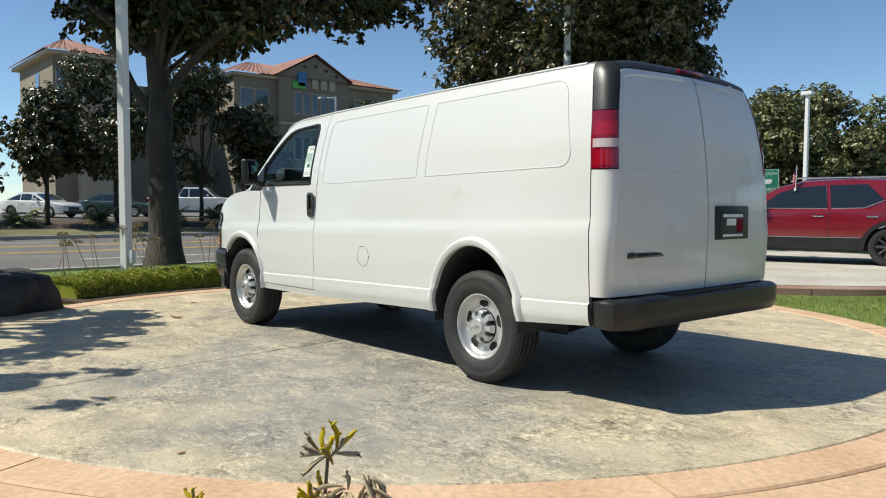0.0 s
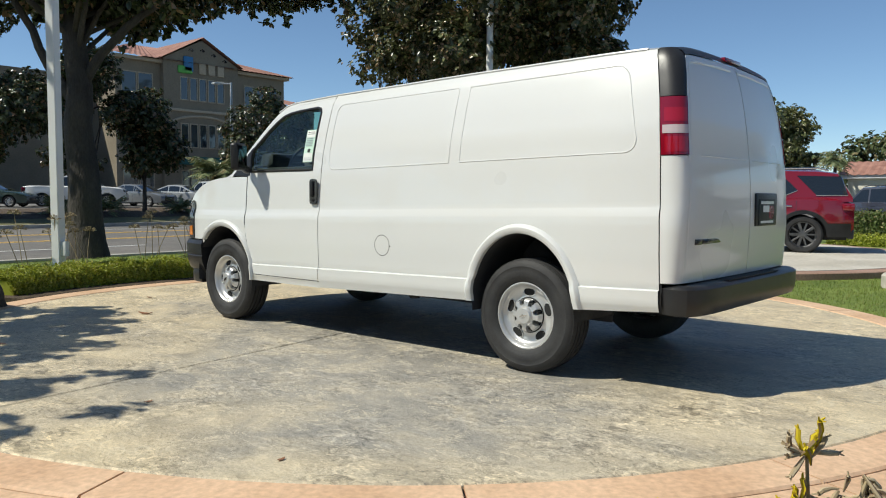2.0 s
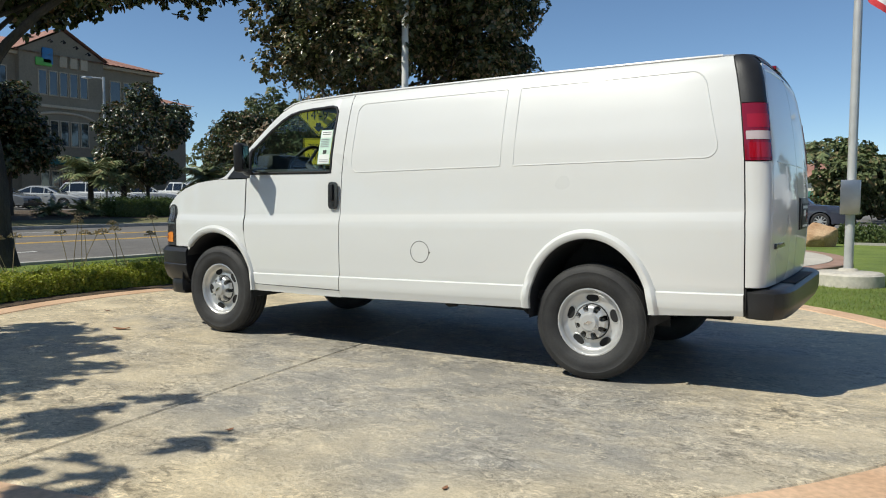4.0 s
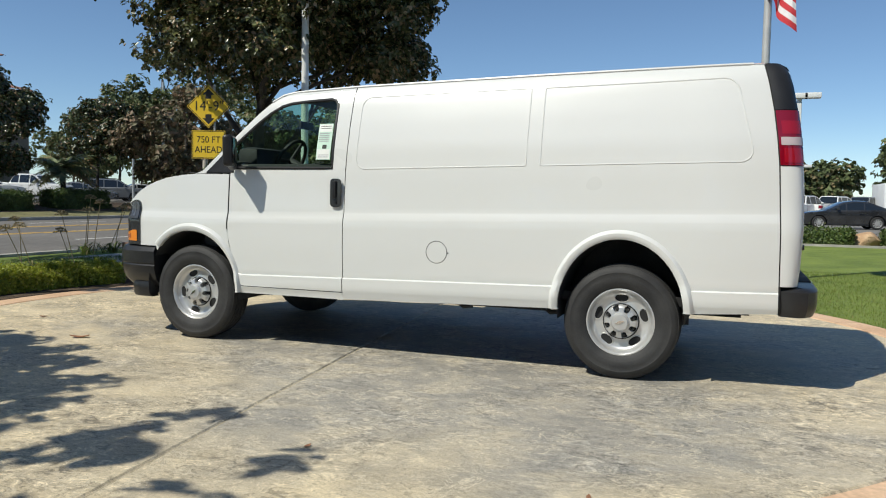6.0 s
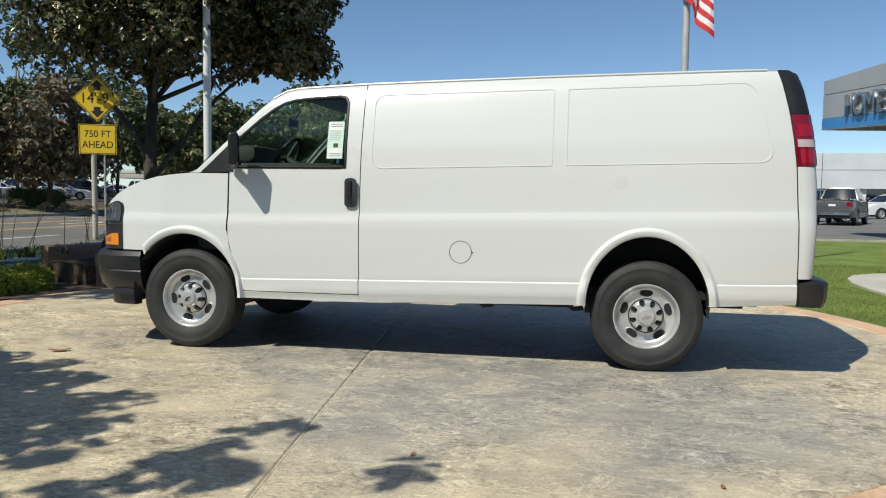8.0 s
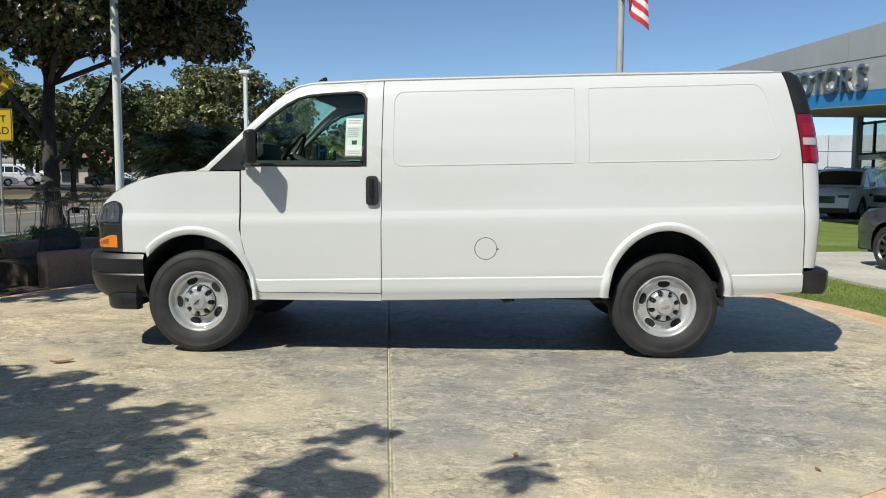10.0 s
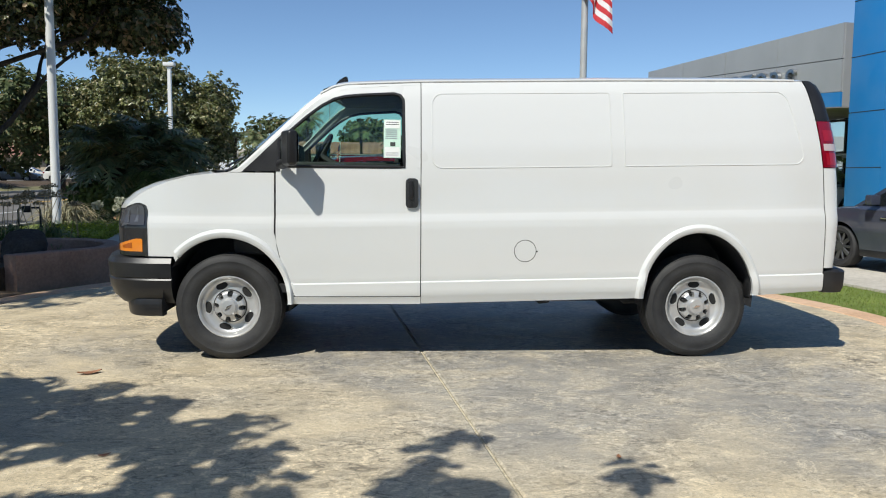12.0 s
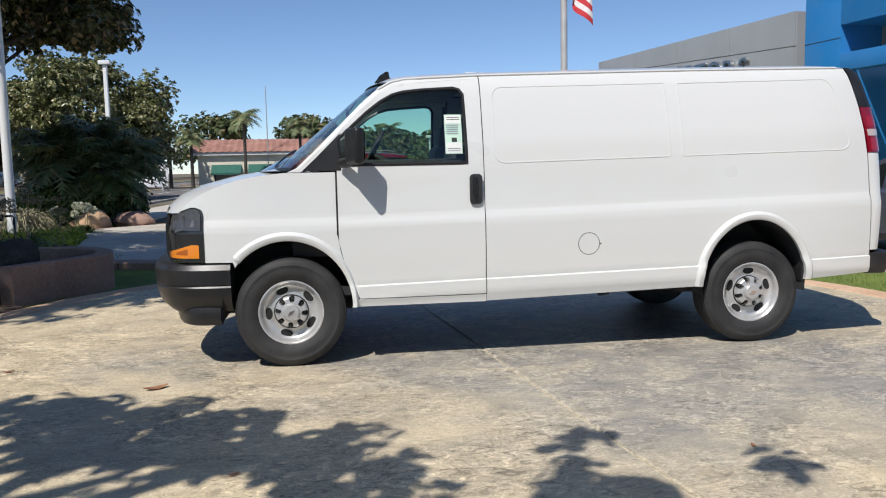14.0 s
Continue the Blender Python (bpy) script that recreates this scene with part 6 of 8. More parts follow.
    # Street trees behind the camera's way.
    for (x, y), top, r, low, s in (((-9.5, -13), 8.5, 4.2, 3.2, 51), ((-10, -23), 8.5, 4.2, 3.0, 52), ((-33, -6), 8.0, 3.2, 2.0, 53), ((-33.5, -15), 8.0, 3.4, 2.0, 54), ((-33, -25), 8.5, 3.5, 2.0, 55), ((4, -16), 8.0, 3.8, 2.6, 56), ((12, -13), 8.0, 3.6, 2.4, 57), ((-3, -19), 8.5, 4.0, 2.4, 58)):
        base = (x, y, 0.0)
        bl = rel(crown_blobs(rng, (x, y, (top + low) / 2), (r, r, (top - low) / 2), 26, 1.1, -0.8), base)
        tree("magnolia_tree", base, [(0, 0, -0.2), (0.02, 0, 1.2), (0.05, 0, 2.4), (0.1, 0.1, (top + low) / 2)], bl, 7000, (0.36, 0.18), M_MAGN, "dark green street tree along the walk", s, limbs=8, r0=0.2)
    # Conifers and looser trees farther up the road.
    for (x, y), top, r, low, s, mt, lab in (((-42, 44), 14.0, 3.6, 4.0, 31, M_FARTREE, "tall dark conifer up the road"), ((-38, 50), 12.0, 4.0, 3.0, 36, M_FARTREE, "tall dark tree up the road"), ((-29.5, 31.5), 7.2, 3.3, 1.2, 32, M_BROWNTREE, "thin brownish tree beside the road"), ((-25, 38), 7.5, 3.2, 1.5, 33, M_FARTREE, "green tree beside the road"), ((-24, 46), 6.8, 2.6, 1.5, 34, M_FARTREE, "green tree beside the road"), ((-1.4, 44.5), 3.5, 1.7, 0.6, 61, M_FARTREE, "small green tree in the car park"), ((1.2, 50.5), 3.6, 2.2, 0.5, 62, M_FARTREE, "small green tree in the car park"), ((-52, 50), 11, 4.5, 2.0, 37, M_FARTREE, "dark tree by the far car park")):
        base = (x, y, 0.0)
        c = (x, y, (top + low) / 2)
        bl = rel(crown_blobs(rng, c, (r, r, (top - low) / 2), 26, 1.0, -0.85), base)
        tree("roadside_tree", base, [(0, 0, -0.2), (0.05, 0, 1.4), (0.1, 0.1, 3.0), (0.1, 0.1, (top + low) / 2 + 1)], bl, 9000, (0.34, 0.15), mt, lab, s, limbs=8, r0=0.17)
    # Trees behind the shops and the car park.
    k = 40
    for x, y, top, r in ((-17.5, 98, 9.4, 4.5), (-6, 100, 8.2, 4.5), (2, 92, 5.6, 5), (8, 88, 5.3, 4.5), (18.5, 92, 9.5, 3.2), (-34, 74, 10, 6), (-46, 70, 10, 6), (-58, 98, 10, 7), (-72, 108, 11, 8), (-90, 112, 11, 8), (-64, 122, 12, 8), (-110, 100, 12, 9), (-82, 92, 10, 7), (-130, 120, 13, 9)):
        base = (x, y, 0.0)
        bl = rel(crown_blobs(rng, (x, y, top * 0.6), (r, r * 0.8, top * 0.4), 20, 1.5, -0.8), base)
        tree("distant_tree", base, [(0, 0, -0.2), (0, 0, 2), (0.1, 0, top * 0.6)], bl, 5000, (0.6, 0.3), M_FARTREE, "green tree beyond the shops and car park", k, limbs=6, r0=0.25)
        k += 1


build_trees()


def palm(base, height, r, fronds, length, seed, label, lean=(0.0, 0.0), droop=0.9, leaf=M_PALM):
    rng = np.random.default_rng(seed)
    t = thing("palm_tree", label, "palm", Matrix.Translation(base))
    top = Vector((lean[0], lean[1], height))
    bm = bmesh.new()
    if height > 0.6:
        tube(bm, [(0, 0, -0.2), top * 0.3, top * 0.7, top], [r * 1.2, r, r * 0.9, r * 0.95], 10)
        part("trunk", bm, M_BARK, t)
    else:
        bm.free()
    V, F = [], []
    for k in range(fronds):
        a = rng.uniform(0, 2 * math.pi)
        up = rng.uniform(-0.35, 1.1)
        d = np.array([math.cos(a), math.sin(a)])
        L = length * rng.uniform(0.8, 1.1)
        prev = np.array(top)
        n = 12
        for i in range(n):
            f = (i + 1) / n
            hor = L * f * math.cos(up * (1 - 0.5 * f))
            z = L * (math.sin(up) * f - droop * 0.55 * f * f)
            p = np.array([top.x + d[0] * hor, top.y + d[1] * hor, top.z + z])
            s = np.array([-d[1], d[0], 0])
            for side in (-1, 1):
                w = L * 0.34 * math.sin(math.pi * min(0.97, f * 0.92 + 0.06))
                tip = p + s * side * w + np.array([d[0], d[1], 0]) * w * 0.5 - np.array([0, 0, w * rng.uniform(0.2, 0.7)])
                b = len(V)
                V += [prev, p, tip]
                F.append((b, b + 1, b + 2))
            prev = p
    crown = raw("crown", V, F, leaf, t)
    crown["kind"] = "stuff"
    return t


def build_palms():
    for k, (x, y, h, l) in enumerate(((-11.6, 74, 7.0, 1.9), (-6.2, 74, 6.2, 1.9), (2.5, 70, 5.4, 1.7), (-16.4, 72, 5.0, 1.8), (-19.0, 75, 5.2, 1.8))):
        palm((x, y, 0), h, 0.16, 30, l, 60 + k, "tall feather palm with a thin trunk", droop=1.15)
    for k, (x, y) in enumerate(((-9.4, 17.0), (-10.2, 16.8), (-10.7, 17.6), (-9.7, 18.2), (-10.5, 18.6), (-9.0, 17.9), (-10.0, 19.2))):
        palm((x, y, 0), 1.5 + 0.35 * (k % 4), 0.12, 62, 1.35, 80 + k, "bushy palm at the foot of the tree", droop=0.9)
    palm((-8.9, 16.3, 0), 1.25, 0.10, 40, 0.85, 79, "small palm with dry yellow fronds", droop=1.3, leaf=M_STRAP)
    for k, (x, y) in enumerate(((-34.6, 20.0), (-35.2, 22.4), (-34.4, 27.5))):
        palm((x, y, 0.3), 2.2, 0.15, 40, 1.9, 90 + k, "bushy palm on the bank across the road", droop=0.8)
    for k, (x, y, z) in enumerate(((-32.6, 7.4, 0.25), (-32.8, 10.8, 0.3), (-32.6, 13.0, 0.3), (-33.0, 16.8, 0.3), (-32.7, 4.2, 0.25), (-32.9, 18.6, 0.3))):
        palm((x, y, z), 0.3, 0.1, 30, 0.95, 110 + k, "spiky flax clump in the planting bed", droop=0.35)
    palm((9.6, 15.6, 0), 1.75, 0.06, 20, 0.75, 118, "small palm beside the showroom", droop=0.9)


build_palms()


def leaf_shell(rng, pts, nrm, size, spreadv):
    return leaves(rng, pts + rng.normal(size=pts.shape) * spreadv, nrm + rng.normal(size=pts.shape) * 0.6, size, size * 0.6, 0.0, 0.2)


def build_hedges():
    rng = np.random.default_rng(70)
    # Low yellow-green hedge along the ring.
    t = thing("box_hedge", "low yellow-green clipped box hedge along the ring", "hedge")
    n = 42000
    a = rng.uniform(161.5, 203, n)
    w = rng.uniform(0, 1, n)
    top = 0.19 + 0.05 * np.sin(a * 0.9) * 0.5 + 0.03 * np.sin(a * 3.1) + 0.02 * np.sin(a * 7.7)
    r0, r1 = 5.0, 5.62
    # unroll the section: up the front, over the top, down the back
    s = w * 1.25
    rr = np.where(s < 0.3, r0 + 0.04 * (s / 0.3) , np.where(s < 0.95, r0 + 0.04 + (r1 - r0 - 0.08) * (s - 0.3) / 0.65, r1 - 0.02))
    zz = np.where(s < 0.3, top * s / 0.3, np.where(s < 0.95, top + 0.025 * np.sin((s - 0.3) / 0.65 * math.pi), top * (1.25 - s) / 0.3))
    c, si = np.cos(np.radians(a)), np.sin(np.radians(a))
    rr = rr + 0.03 * np.sin(a * 5.3)
    p = np.stack([PC.x + rr * c, PC.y + rr * si, zz + 0.01], 1)
    nz = np.where((s > 0.3) & (s < 0.95), 1.0, 0.25)
    out = np.where(s < 0.3, -1.0, np.where(s > 0.95, 1.0, 0.0))
    nrm = np.stack([c * out, si * out, nz], 1)
    v, f = leaf_shell(rng, p, nrm, 0.028, 0.018)
    o = raw("leaves", v, f, M_HEDGE, t)
    o["kind"] = "stuff"
    bm = bmesh.new()
    arc_slab(bm, 5.04, 5.56, 161.6, 202.8, -0.05, 0.16, 40, 0.04)
    part("inner_growth", bm, M_HEDGE, t)
    # Bank of turf and soil behind it, rising to the tree.
    bm = bmesh.new()
    rows = []
    for k in range(31):
        ang = 158 + 52 * k / 30
        rows.append([polar(r, ang, z + 0.02 * math.sin(ang * 1.7 + r * 3)) for r, z in ((5.55, 0.02), (5.9, 0.10), (6.4, 0.17), (6.9, 0.19), (7.6, 0.12), (8.4, 0.0), (9.0, -0.06))])
    sheet(bm, rows)
    bmesh.ops.recalc_face_normals(bm, faces=bm.faces)
    setting(part("bank", bm, M_LAWN), "grassy bank under the great tree", "lawn")
    # Clipped hedge before the car park and bushes across the road.
    def slab_hedge(x0, x1, y0, y1, z0, z1, count, size, mt, label, turn=0.0):
        t = thing("clipped_hedge", label, "hedge", Matrix.Translation(((x0 + x1) / 2, (y0 + y1) / 2, z0)) @ Matrix.Rotation(turn, 4, "Z"))
        hx, hy, h = (x1 - x0) / 2, (y1 - y0) / 2, z1 - z0
        p = rng.uniform(-1, 1, (count, 3)) * [hx, hy, h / 2] + [0, 0, h / 2]
        face = rng.integers(0, 5, count)
        p[face == 0, 2] = h
        p[face == 1, 1] = -hy
        p[face == 2, 1] = hy
        p[face == 3, 0] = -hx
        p[face == 4, 0] = hx
        nr = np.zeros((count, 3))
        nr[face == 0, 2] = 1
        nr[face == 1, 1] = -1
        nr[face == 2, 1] = 1
        nr[face == 3, 0] = -1
        nr[face == 4, 0] = 1
        v, f = leaf_shell(rng, p, nr, size, size * 0.9)
        o = raw("leaves", v, f, mt, t)
        o["kind"] = "stuff"
        b = bmesh.new()
        box(b, (-hx * 0.97, -hy * 0.9, 0), (hx * 0.97, hy * 0.9, h * 0.93), 0.05)
        part("inner_growth", b, mt, t)
    slab_hedge(0.0, 3.75, 20.4, 21.1, -0.05, 0.42, 9000, 0.07, M_DHEDGE, "clipped green hedge beside the car park")
    slab_hedge(4.65, 5.3, 20.5, 21.1, -0.05, 0.40, 2500, 0.07, M_DHEDGE, "clipped green hedge beside the car park")
    slab_hedge(-33.4, -32.0, 19.4, 23.4, 0.2, 1.1, 7000, 0.09, M_DHEDGE, "clipped dark hedge across the road")
    slab_hedge(-33.8, -32.4, 25.4, 28.8, 0.2, 1.2, 6000, 0.1, M_DHEDGE, "rounded dark bush across the road")
    slab_hedge(-34.2, -32.8, 34.0, 37.0, 0.2, 1.2, 6000, 0.1, M_DHEDGE, "dark bush across the road")
    slab_hedge(-2.7, -1.2, 18.9, 19.9, -0.05, 0.75, 7000, 0.07, M_STRAP, "loose flowering shrub beside the boulder")
    slab_hedge(-11.2, -8.9, 16.2, 19.5, 0.0, 0.9, 11000, 0.12, M_DHEDGE, "dark leafy shrubs under the palms")
    slab_hedge(-9.3, -8.0, 8.6, 11.6, -0.03, 0.16, 9000, 0.05, M_HEDGE, "low yellow-green groundcover behind the planter", radians(12))
    slab_hedge(-2.8, -1.3, 18.1, 18.75, -0.05, 0.2, 4500, 0.05, M_HEDGE, "low yellow-green edging shrub")


build_hedges()


def boulder(base, size, material, label, seed):
    rng = np.random.default_rng(seed)
    bm = bmesh.new()
    bmesh.ops.create_icosphere(bm, subdivisions=4, radius=1.0)
    cuts = [(Vector(rng.normal(size=3)).normalized(), rng.uniform(0.62, 0.88)) for _ in range(11)]
    off = Vector(rng.uniform(-50, 50, 3))
    for v in bm.verts:
        p = v.co.copy()
        for nrm, d in cuts:
            k = p.dot(nrm) - d
            if k > 0:
                p -= nrm * k * 0.9
        p *= 1 + 0.10 * noise.noise(p * 1.7 + off) + 0.035 * noise.noise(p * 6 + off)
        v.co = Vector((p.x * size[0], p.y * size[1], p.z * size[2]))
    ob = part("boulder", bm, material, None, "", True, 25)
    ob.matrix_basis = Matrix.Translation(base)
    return tagged(ob, label, "boulder")


def build_rocks():
    boulder((-6.05, -1.55, 0.1), (0.62, 0.6, 0.42), M_ROCKDARK, "large dark boulder beside the pad ring", 1)
    boulder((-6.72, 4.08, 0.38), (0.30, 0.28, 0.31), M_ROCKDARK, "dark boulder inside the brown planter wall", 2)
    boulder((4.15, 20.9, 0.12), (0.55, 0.4, 0.34), M_ROCKTAN, "tan boulder at the edge of the lawn", 4)
    boulder((5.85, 20.8, 0.12), (0.5, 0.4, 0.3), M_ROCKTAN, "tan boulder at the edge of the lawn", 5)
    boulder((-0.5, 18.7, 0.2), (0.56, 0.45, 0.46), M_ROCKTAN, "large tan boulder behind the raised pad", 6)
    boulder((-9.15, 15.0, 0.14), (0.52, 0.4, 0.42), M_ROCKTAN, "tan boulder among the shrubs", 7)
    boulder((-8.25, 15.6, 0.08), (0.55, 0.4, 0.34), M_BROWNWALL, "brown boulder among the shrubs", 8)


build_rocks()


def build_rack():
    """Small black metal frame standing among the plants."""
    t = thing("metal_frame", "small black metal frame among the planter plants", "frame", Matrix.Translation((-7.9, 6.7, 0.1)) @ Matrix.Rotation(radians(28), 4, "Z"))
    bm = bmesh.new()
    tube(bm, [(-0.15, 0, -0.1), (-0.15, 0, 0.66), (-0.13, 0, 0.69), (0.13, 0, 0.69), (0.15, 0, 0.66), (0.15, 0, -0.1)], 0.016, 8)
    part("hoop", bm, M_BLACKPLASTIC, t)
    bm = bmesh.new()
    box(bm, (-0.10, -0.02, 0.62), (0.02, 0.02, 0.72), 0.01)
    part("bracket", bm, M_BLACKPLASTIC, t)


build_rack()


def strap_clump(t, rng, x, y, z, n, length, material):
    V, F = [], []
    for _ in range(n):
        a = rng.uniform(0, 2 * math.pi)
        d = np.array([math.cos(a), math.sin(a), 0])
        s = np.array([-d[1], d[0], 0]) * 0.012
        L, up = length * rng.uniform(0.6, 1.1), rng.uniform(0.7, 1.4)
        p0 = np.array([x, y, z]) + rng.normal(size=3) * [0.05, 0.05, 0]
        prev = None
        for i in range(6):
            f = i / 5
            p = p0 + d * L * f * math.cos(up) * (1 + 0.6 * f) + np.array([0, 0, L * (math.sin(up) * f - 0.75 * f * f * f)])
            w = s * (1 - f ** 3) + 1e-4
            b = len(V)
            V += [p - w, p + w]
            if prev is not None:
                F.append((prev, prev + 1, b + 1, b))
            prev = b
    o = raw("strap_leaves", V, F, material, t)
    o["kind"] = "stuff"


def build_agapanthus():
    rng = np.random.default_rng(91)
    spots = [(polar(r, a)) for r, a in ((5.85, 200), (6.0, 197), (5.75, 195), (6.1, 192.5), (5.9, 190), (6.15, 188), (5.8, 186), (6.3, 183), (6.0, 176), (6.3, 173), (6.1, 170), (6.4, 167), (5.9, 164), (6.2, 161), (6.3, 157), (6.1, 154), (6.35, 150), (6.2, 146), (6.4, 142), (6.2, 138), (6.6, 141), (6.9, 138.5), (7.0, 143), (7.4, 140.5), (7.3, 137), (7.8, 142), (7.9, 139))]
    for k, (x, y, _) in enumerate(spots):
        z0 = 0.08 if k < 13 else 0.30
        t = thing("agapanthus", "agapanthus clump with strap leaves and dry seed heads", "plant", Matrix.Translation((x, y, z0)), "agapanthus in the bed")
        strap_clump(t, rng, 0, 0, 0, 34 if k < 20 else 70, 0.42 if k < 20 else 0.62, M_STRAP)
        for j in range(int(rng.integers(1, 4))):
            bm = bmesh.new()
            h = rng.uniform(0.55, 0.85)
            e = Vector((rng.normal() * 0.12, rng.normal() * 0.12, h))
            s = Vector((rng.normal() * 0.06, rng.normal() * 0.06, 0))
            tube(bm, [s, s.lerp(e, 0.5) + Vector((0, 0, 0.02)), e], [0.006, 0.005, 0.0045], 6)
            stem = part("stem", bm, M_DRY, t)
            d = rng.normal(size=(46, 3))
            d /= np.linalg.norm(d, axis=1, keepdims=True)
            bm = bmesh.new()
            for q in d:
                q = Vector(q)
                q.z = abs(q.z) * 0.8 - 0.1
                tube(bm, [e, e + q * 0.065], [0.0015, 0.0015], 3, False)
                tube(bm, [e + q * 0.062, e + q * 0.078, e + q * 0.092], [0.003, 0.008, 0.002], 4, False)
            part("seed_head", bm, M_DRY, stem)
    # Pale grass, strap leaves and white flower heads at the foot of the tall pole.
    pale = leaf_mat("pale_grass_blade", (0.30, 0.28, 0.17), (0.48, 0.44, 0.29), (0.52, 0.44, 0.27), 0.2, 0.6, 0.3, 0.2)
    petal = surf("cream_petal", (0.36, 0.37, 0.25), (0.52, 0.52, 0.40), 30, 0.7)
    for x, y, s in ((-10.1, 13.4, 0.62), (-10.35, 13.75, 0.55)):
        t = thing("dry_grass", "pale dry grass clump at the foot of the pole", "grass", Matrix.Translation((x, y, -0.03)), "dry grass by the pole")
        for q in range(3):
            strap_clump(t, rng, rng.normal() * 0.14, rng.normal() * 0.14, 0.1 * q, 120, (1.35 + 0.25 * q) * s, pale)
    for x, y, n in ((-9.25, 13.0, 1), (-9.0, 13.5, 1), (-10.2, 12.7, 0), (-9.7, 12.6, 0), (-9.3, 12.4, 0), (-8.7, 13.2, 1)):
        t = thing("agapanthus", "agapanthus clump with green strap leaves and cream flower heads" if n else "agapanthus clump with green strap leaves", "plant", Matrix.Translation((x, y, -0.02)), "agapanthus by the pole")
        strap_clump(t, rng, 0, 0, 0, 110, 0.6, M_STRAP)
        for j in range(3 * n):
            bm = bmesh.new()
            e = Vector((rng.normal() * 0.1, rng.normal() * 0.1, rng.uniform(0.5, 0.72)))
            tube(bm, [(0, 0, 0), e * 0.5 + Vector((0, 0, 0.02)), e], [0.007, 0.006, 0.005], 6)
            stem = part("stem", bm, M_STRAP, t)
            bm = bmesh.new()
            for q in rng.normal(size=(60, 3)):
                q = Vector(q).normalized()
                tube(bm, [e + q * 0.03, e + q * 0.075, e + q * 0.1], [0.003, 0.015, 0.008], 4, False)
            part("flower_head", bm, petal, stem)


build_agapanthus()


def build_paw_plant():
    """Kangaroo paw close to the camera's way: yellow fingers above, withered ones below."""
    rng = np.random.default_rng(33)
    t = thing("kangaroo_paw", "kangaroo paw with yellow tips and withered tan flowers", "plant", Matrix.Translation((2.60, -2.85, -0.02)) @ Matrix.Diagonal((1.08, 1.08, 1.085, 1)))
    strap_clump(t, rng, 0, 0, 0, 26, 0.36, M_STRAP)

    def fan(at, way, n, size, material, parent, droop):
        bm = bmesh.new()
        way = Vector(way).normalized()
        for _ in range(n):
            d = (way + Vector(rng.normal(size=3)) * 0.55).normalized()
            L = size * rng.uniform(0.7, 1.15)
            b = Vector(at) + Vector(rng.normal(size=3)) * size * 0.12
            bend = d.orthogonal() * L * rng.uniform(-0.22, 0.22)
            m0 = b + d * L * 0.3 + bend * 0.7
            m1 = b + d * L * 0.65 + bend + Vector((0, 0, -droop * L * 0.2))
            e = b + d * L * 0.95 + bend * 0.4 + Vector((0, 0, -droop * L * 0.6))
            tube(bm, [b, m0, m1, e], [size * 0.03, size * 0.07, size * 0.095, size * 0.085], 7)
            # Split finger tip.
            for s in (-1, 0, 1):
                sd = (d + Vector(rng.normal(size=3)) * 0.55).normalized()
                tube(bm, [e, e + sd * L * 0.2], [size * 0.05, 0.0012], 4, False)
        part("flower_head", bm, material, parent)

    def stem(pts, r):
        bm = bmesh.new()
        tube(bm, pts, r, 6)
        return part("stem", bm, M_DRY, t)

    a = stem([(0.02, 0.02, 0), (0.0, 0.04, 0.3), (-0.02, 0.07, 0.52), (-0.04, 0.10, 0.70)], [0.006, 0.005, 0.004, 0.003])
    fan((-0.04, 0.10, 0.68), (0.0, 0.0, 1), 6, 0.052, M_YFLOWER, a, 0.0)
    fan((-0.045, 0.095, 0.675), (-0.8, -0.6, 0.3), 5, 0.048, M_TANFLOWER, a, 0.2)
    fan((-0.035, 0.10, 0.68), (0.7, 0.6, 0.5), 3, 0.048, M_TANFLOWER, a, 0.1)
    b = stem([(0.0, 0.05, 0.48), (0.015, 0.08, 0.56), (0.02, 0.10, 0.61)], [0.004, 0.0035, 0.003])
    for at in ((0.015, 0.10, 0.625), (0.0, 0.10, 0.59), (0.03, 0.11, 0.60), (0.01, 0.10, 0.56)):
        fan(at, rng.normal(size=3) + [0, 0, 0.4], 9, 0.045, M_TANFLOWER, b, 0.5)
    fan((-0.035, 0.07, 0.60), (0.1, 0, 1), 3, 0.055, M_YFLOWER, b, 0.0)
    fan((-0.055, 0.06, 0.57), (0.1, 0, 1), 3, 0.05, M_YFLOWER, b, 0.0)
    c = stem([(0.0, 0.04, 0.48), (0.03, 0.09, 0.58), (0.045, 0.125, 0.65)], [0.004, 0.0035, 0.003])
    for at in ((0.045, 0.125, 0.655), (0.05, 0.13, 0.63), (0.04, 0.125, 0.61)):
        fan(at, (0.3, 0.3, -0.7), 9, 0.052, M_TANFLOWER, c, 0.6)
    d = stem([(0.03, 0.0, 0), (0.05, 0.03, 0.3), (0.06, 0.05, 0.56)], [0.005, 0.004, 0.003])
    fan((0.06, 0.05, 0.56), (0, 0, 1), 6, 0.045, M_YFLOWER, d, 0.1)
    # A smaller one beside it.
    t2 = thing("kangaroo_paw", "small kangaroo paw with pale yellow tips", "plant", Matrix.Translation((2.37, -2.97, 0.10)))
    bm = bmesh.new()
    tube(bm, [(0, 0, -0.12), (0.0, 0.02, 0.3), (0.0, 0.03, 0.50)], [0.005, 0.004, 0.003], 6)
    s2 = part("stem", bm, M_DRY, t2)
    for at in ((0, 0.03, 0.5), (-0.03, 0.03, 0.48)):
        fan(at, (0, 0, 1), 4, 0.045, M_YFLOWER, s2, 0.1)
    for at in ((-0.02, 0.03, 0.49), (0.02, 0.04, 0.47), (0.0, 0.03, 0.44)):
        fan(at, rng.normal(size=3) + [0, 0, 0.3], 8, 0.042, M_TANFLOWER, s2, 0.4)
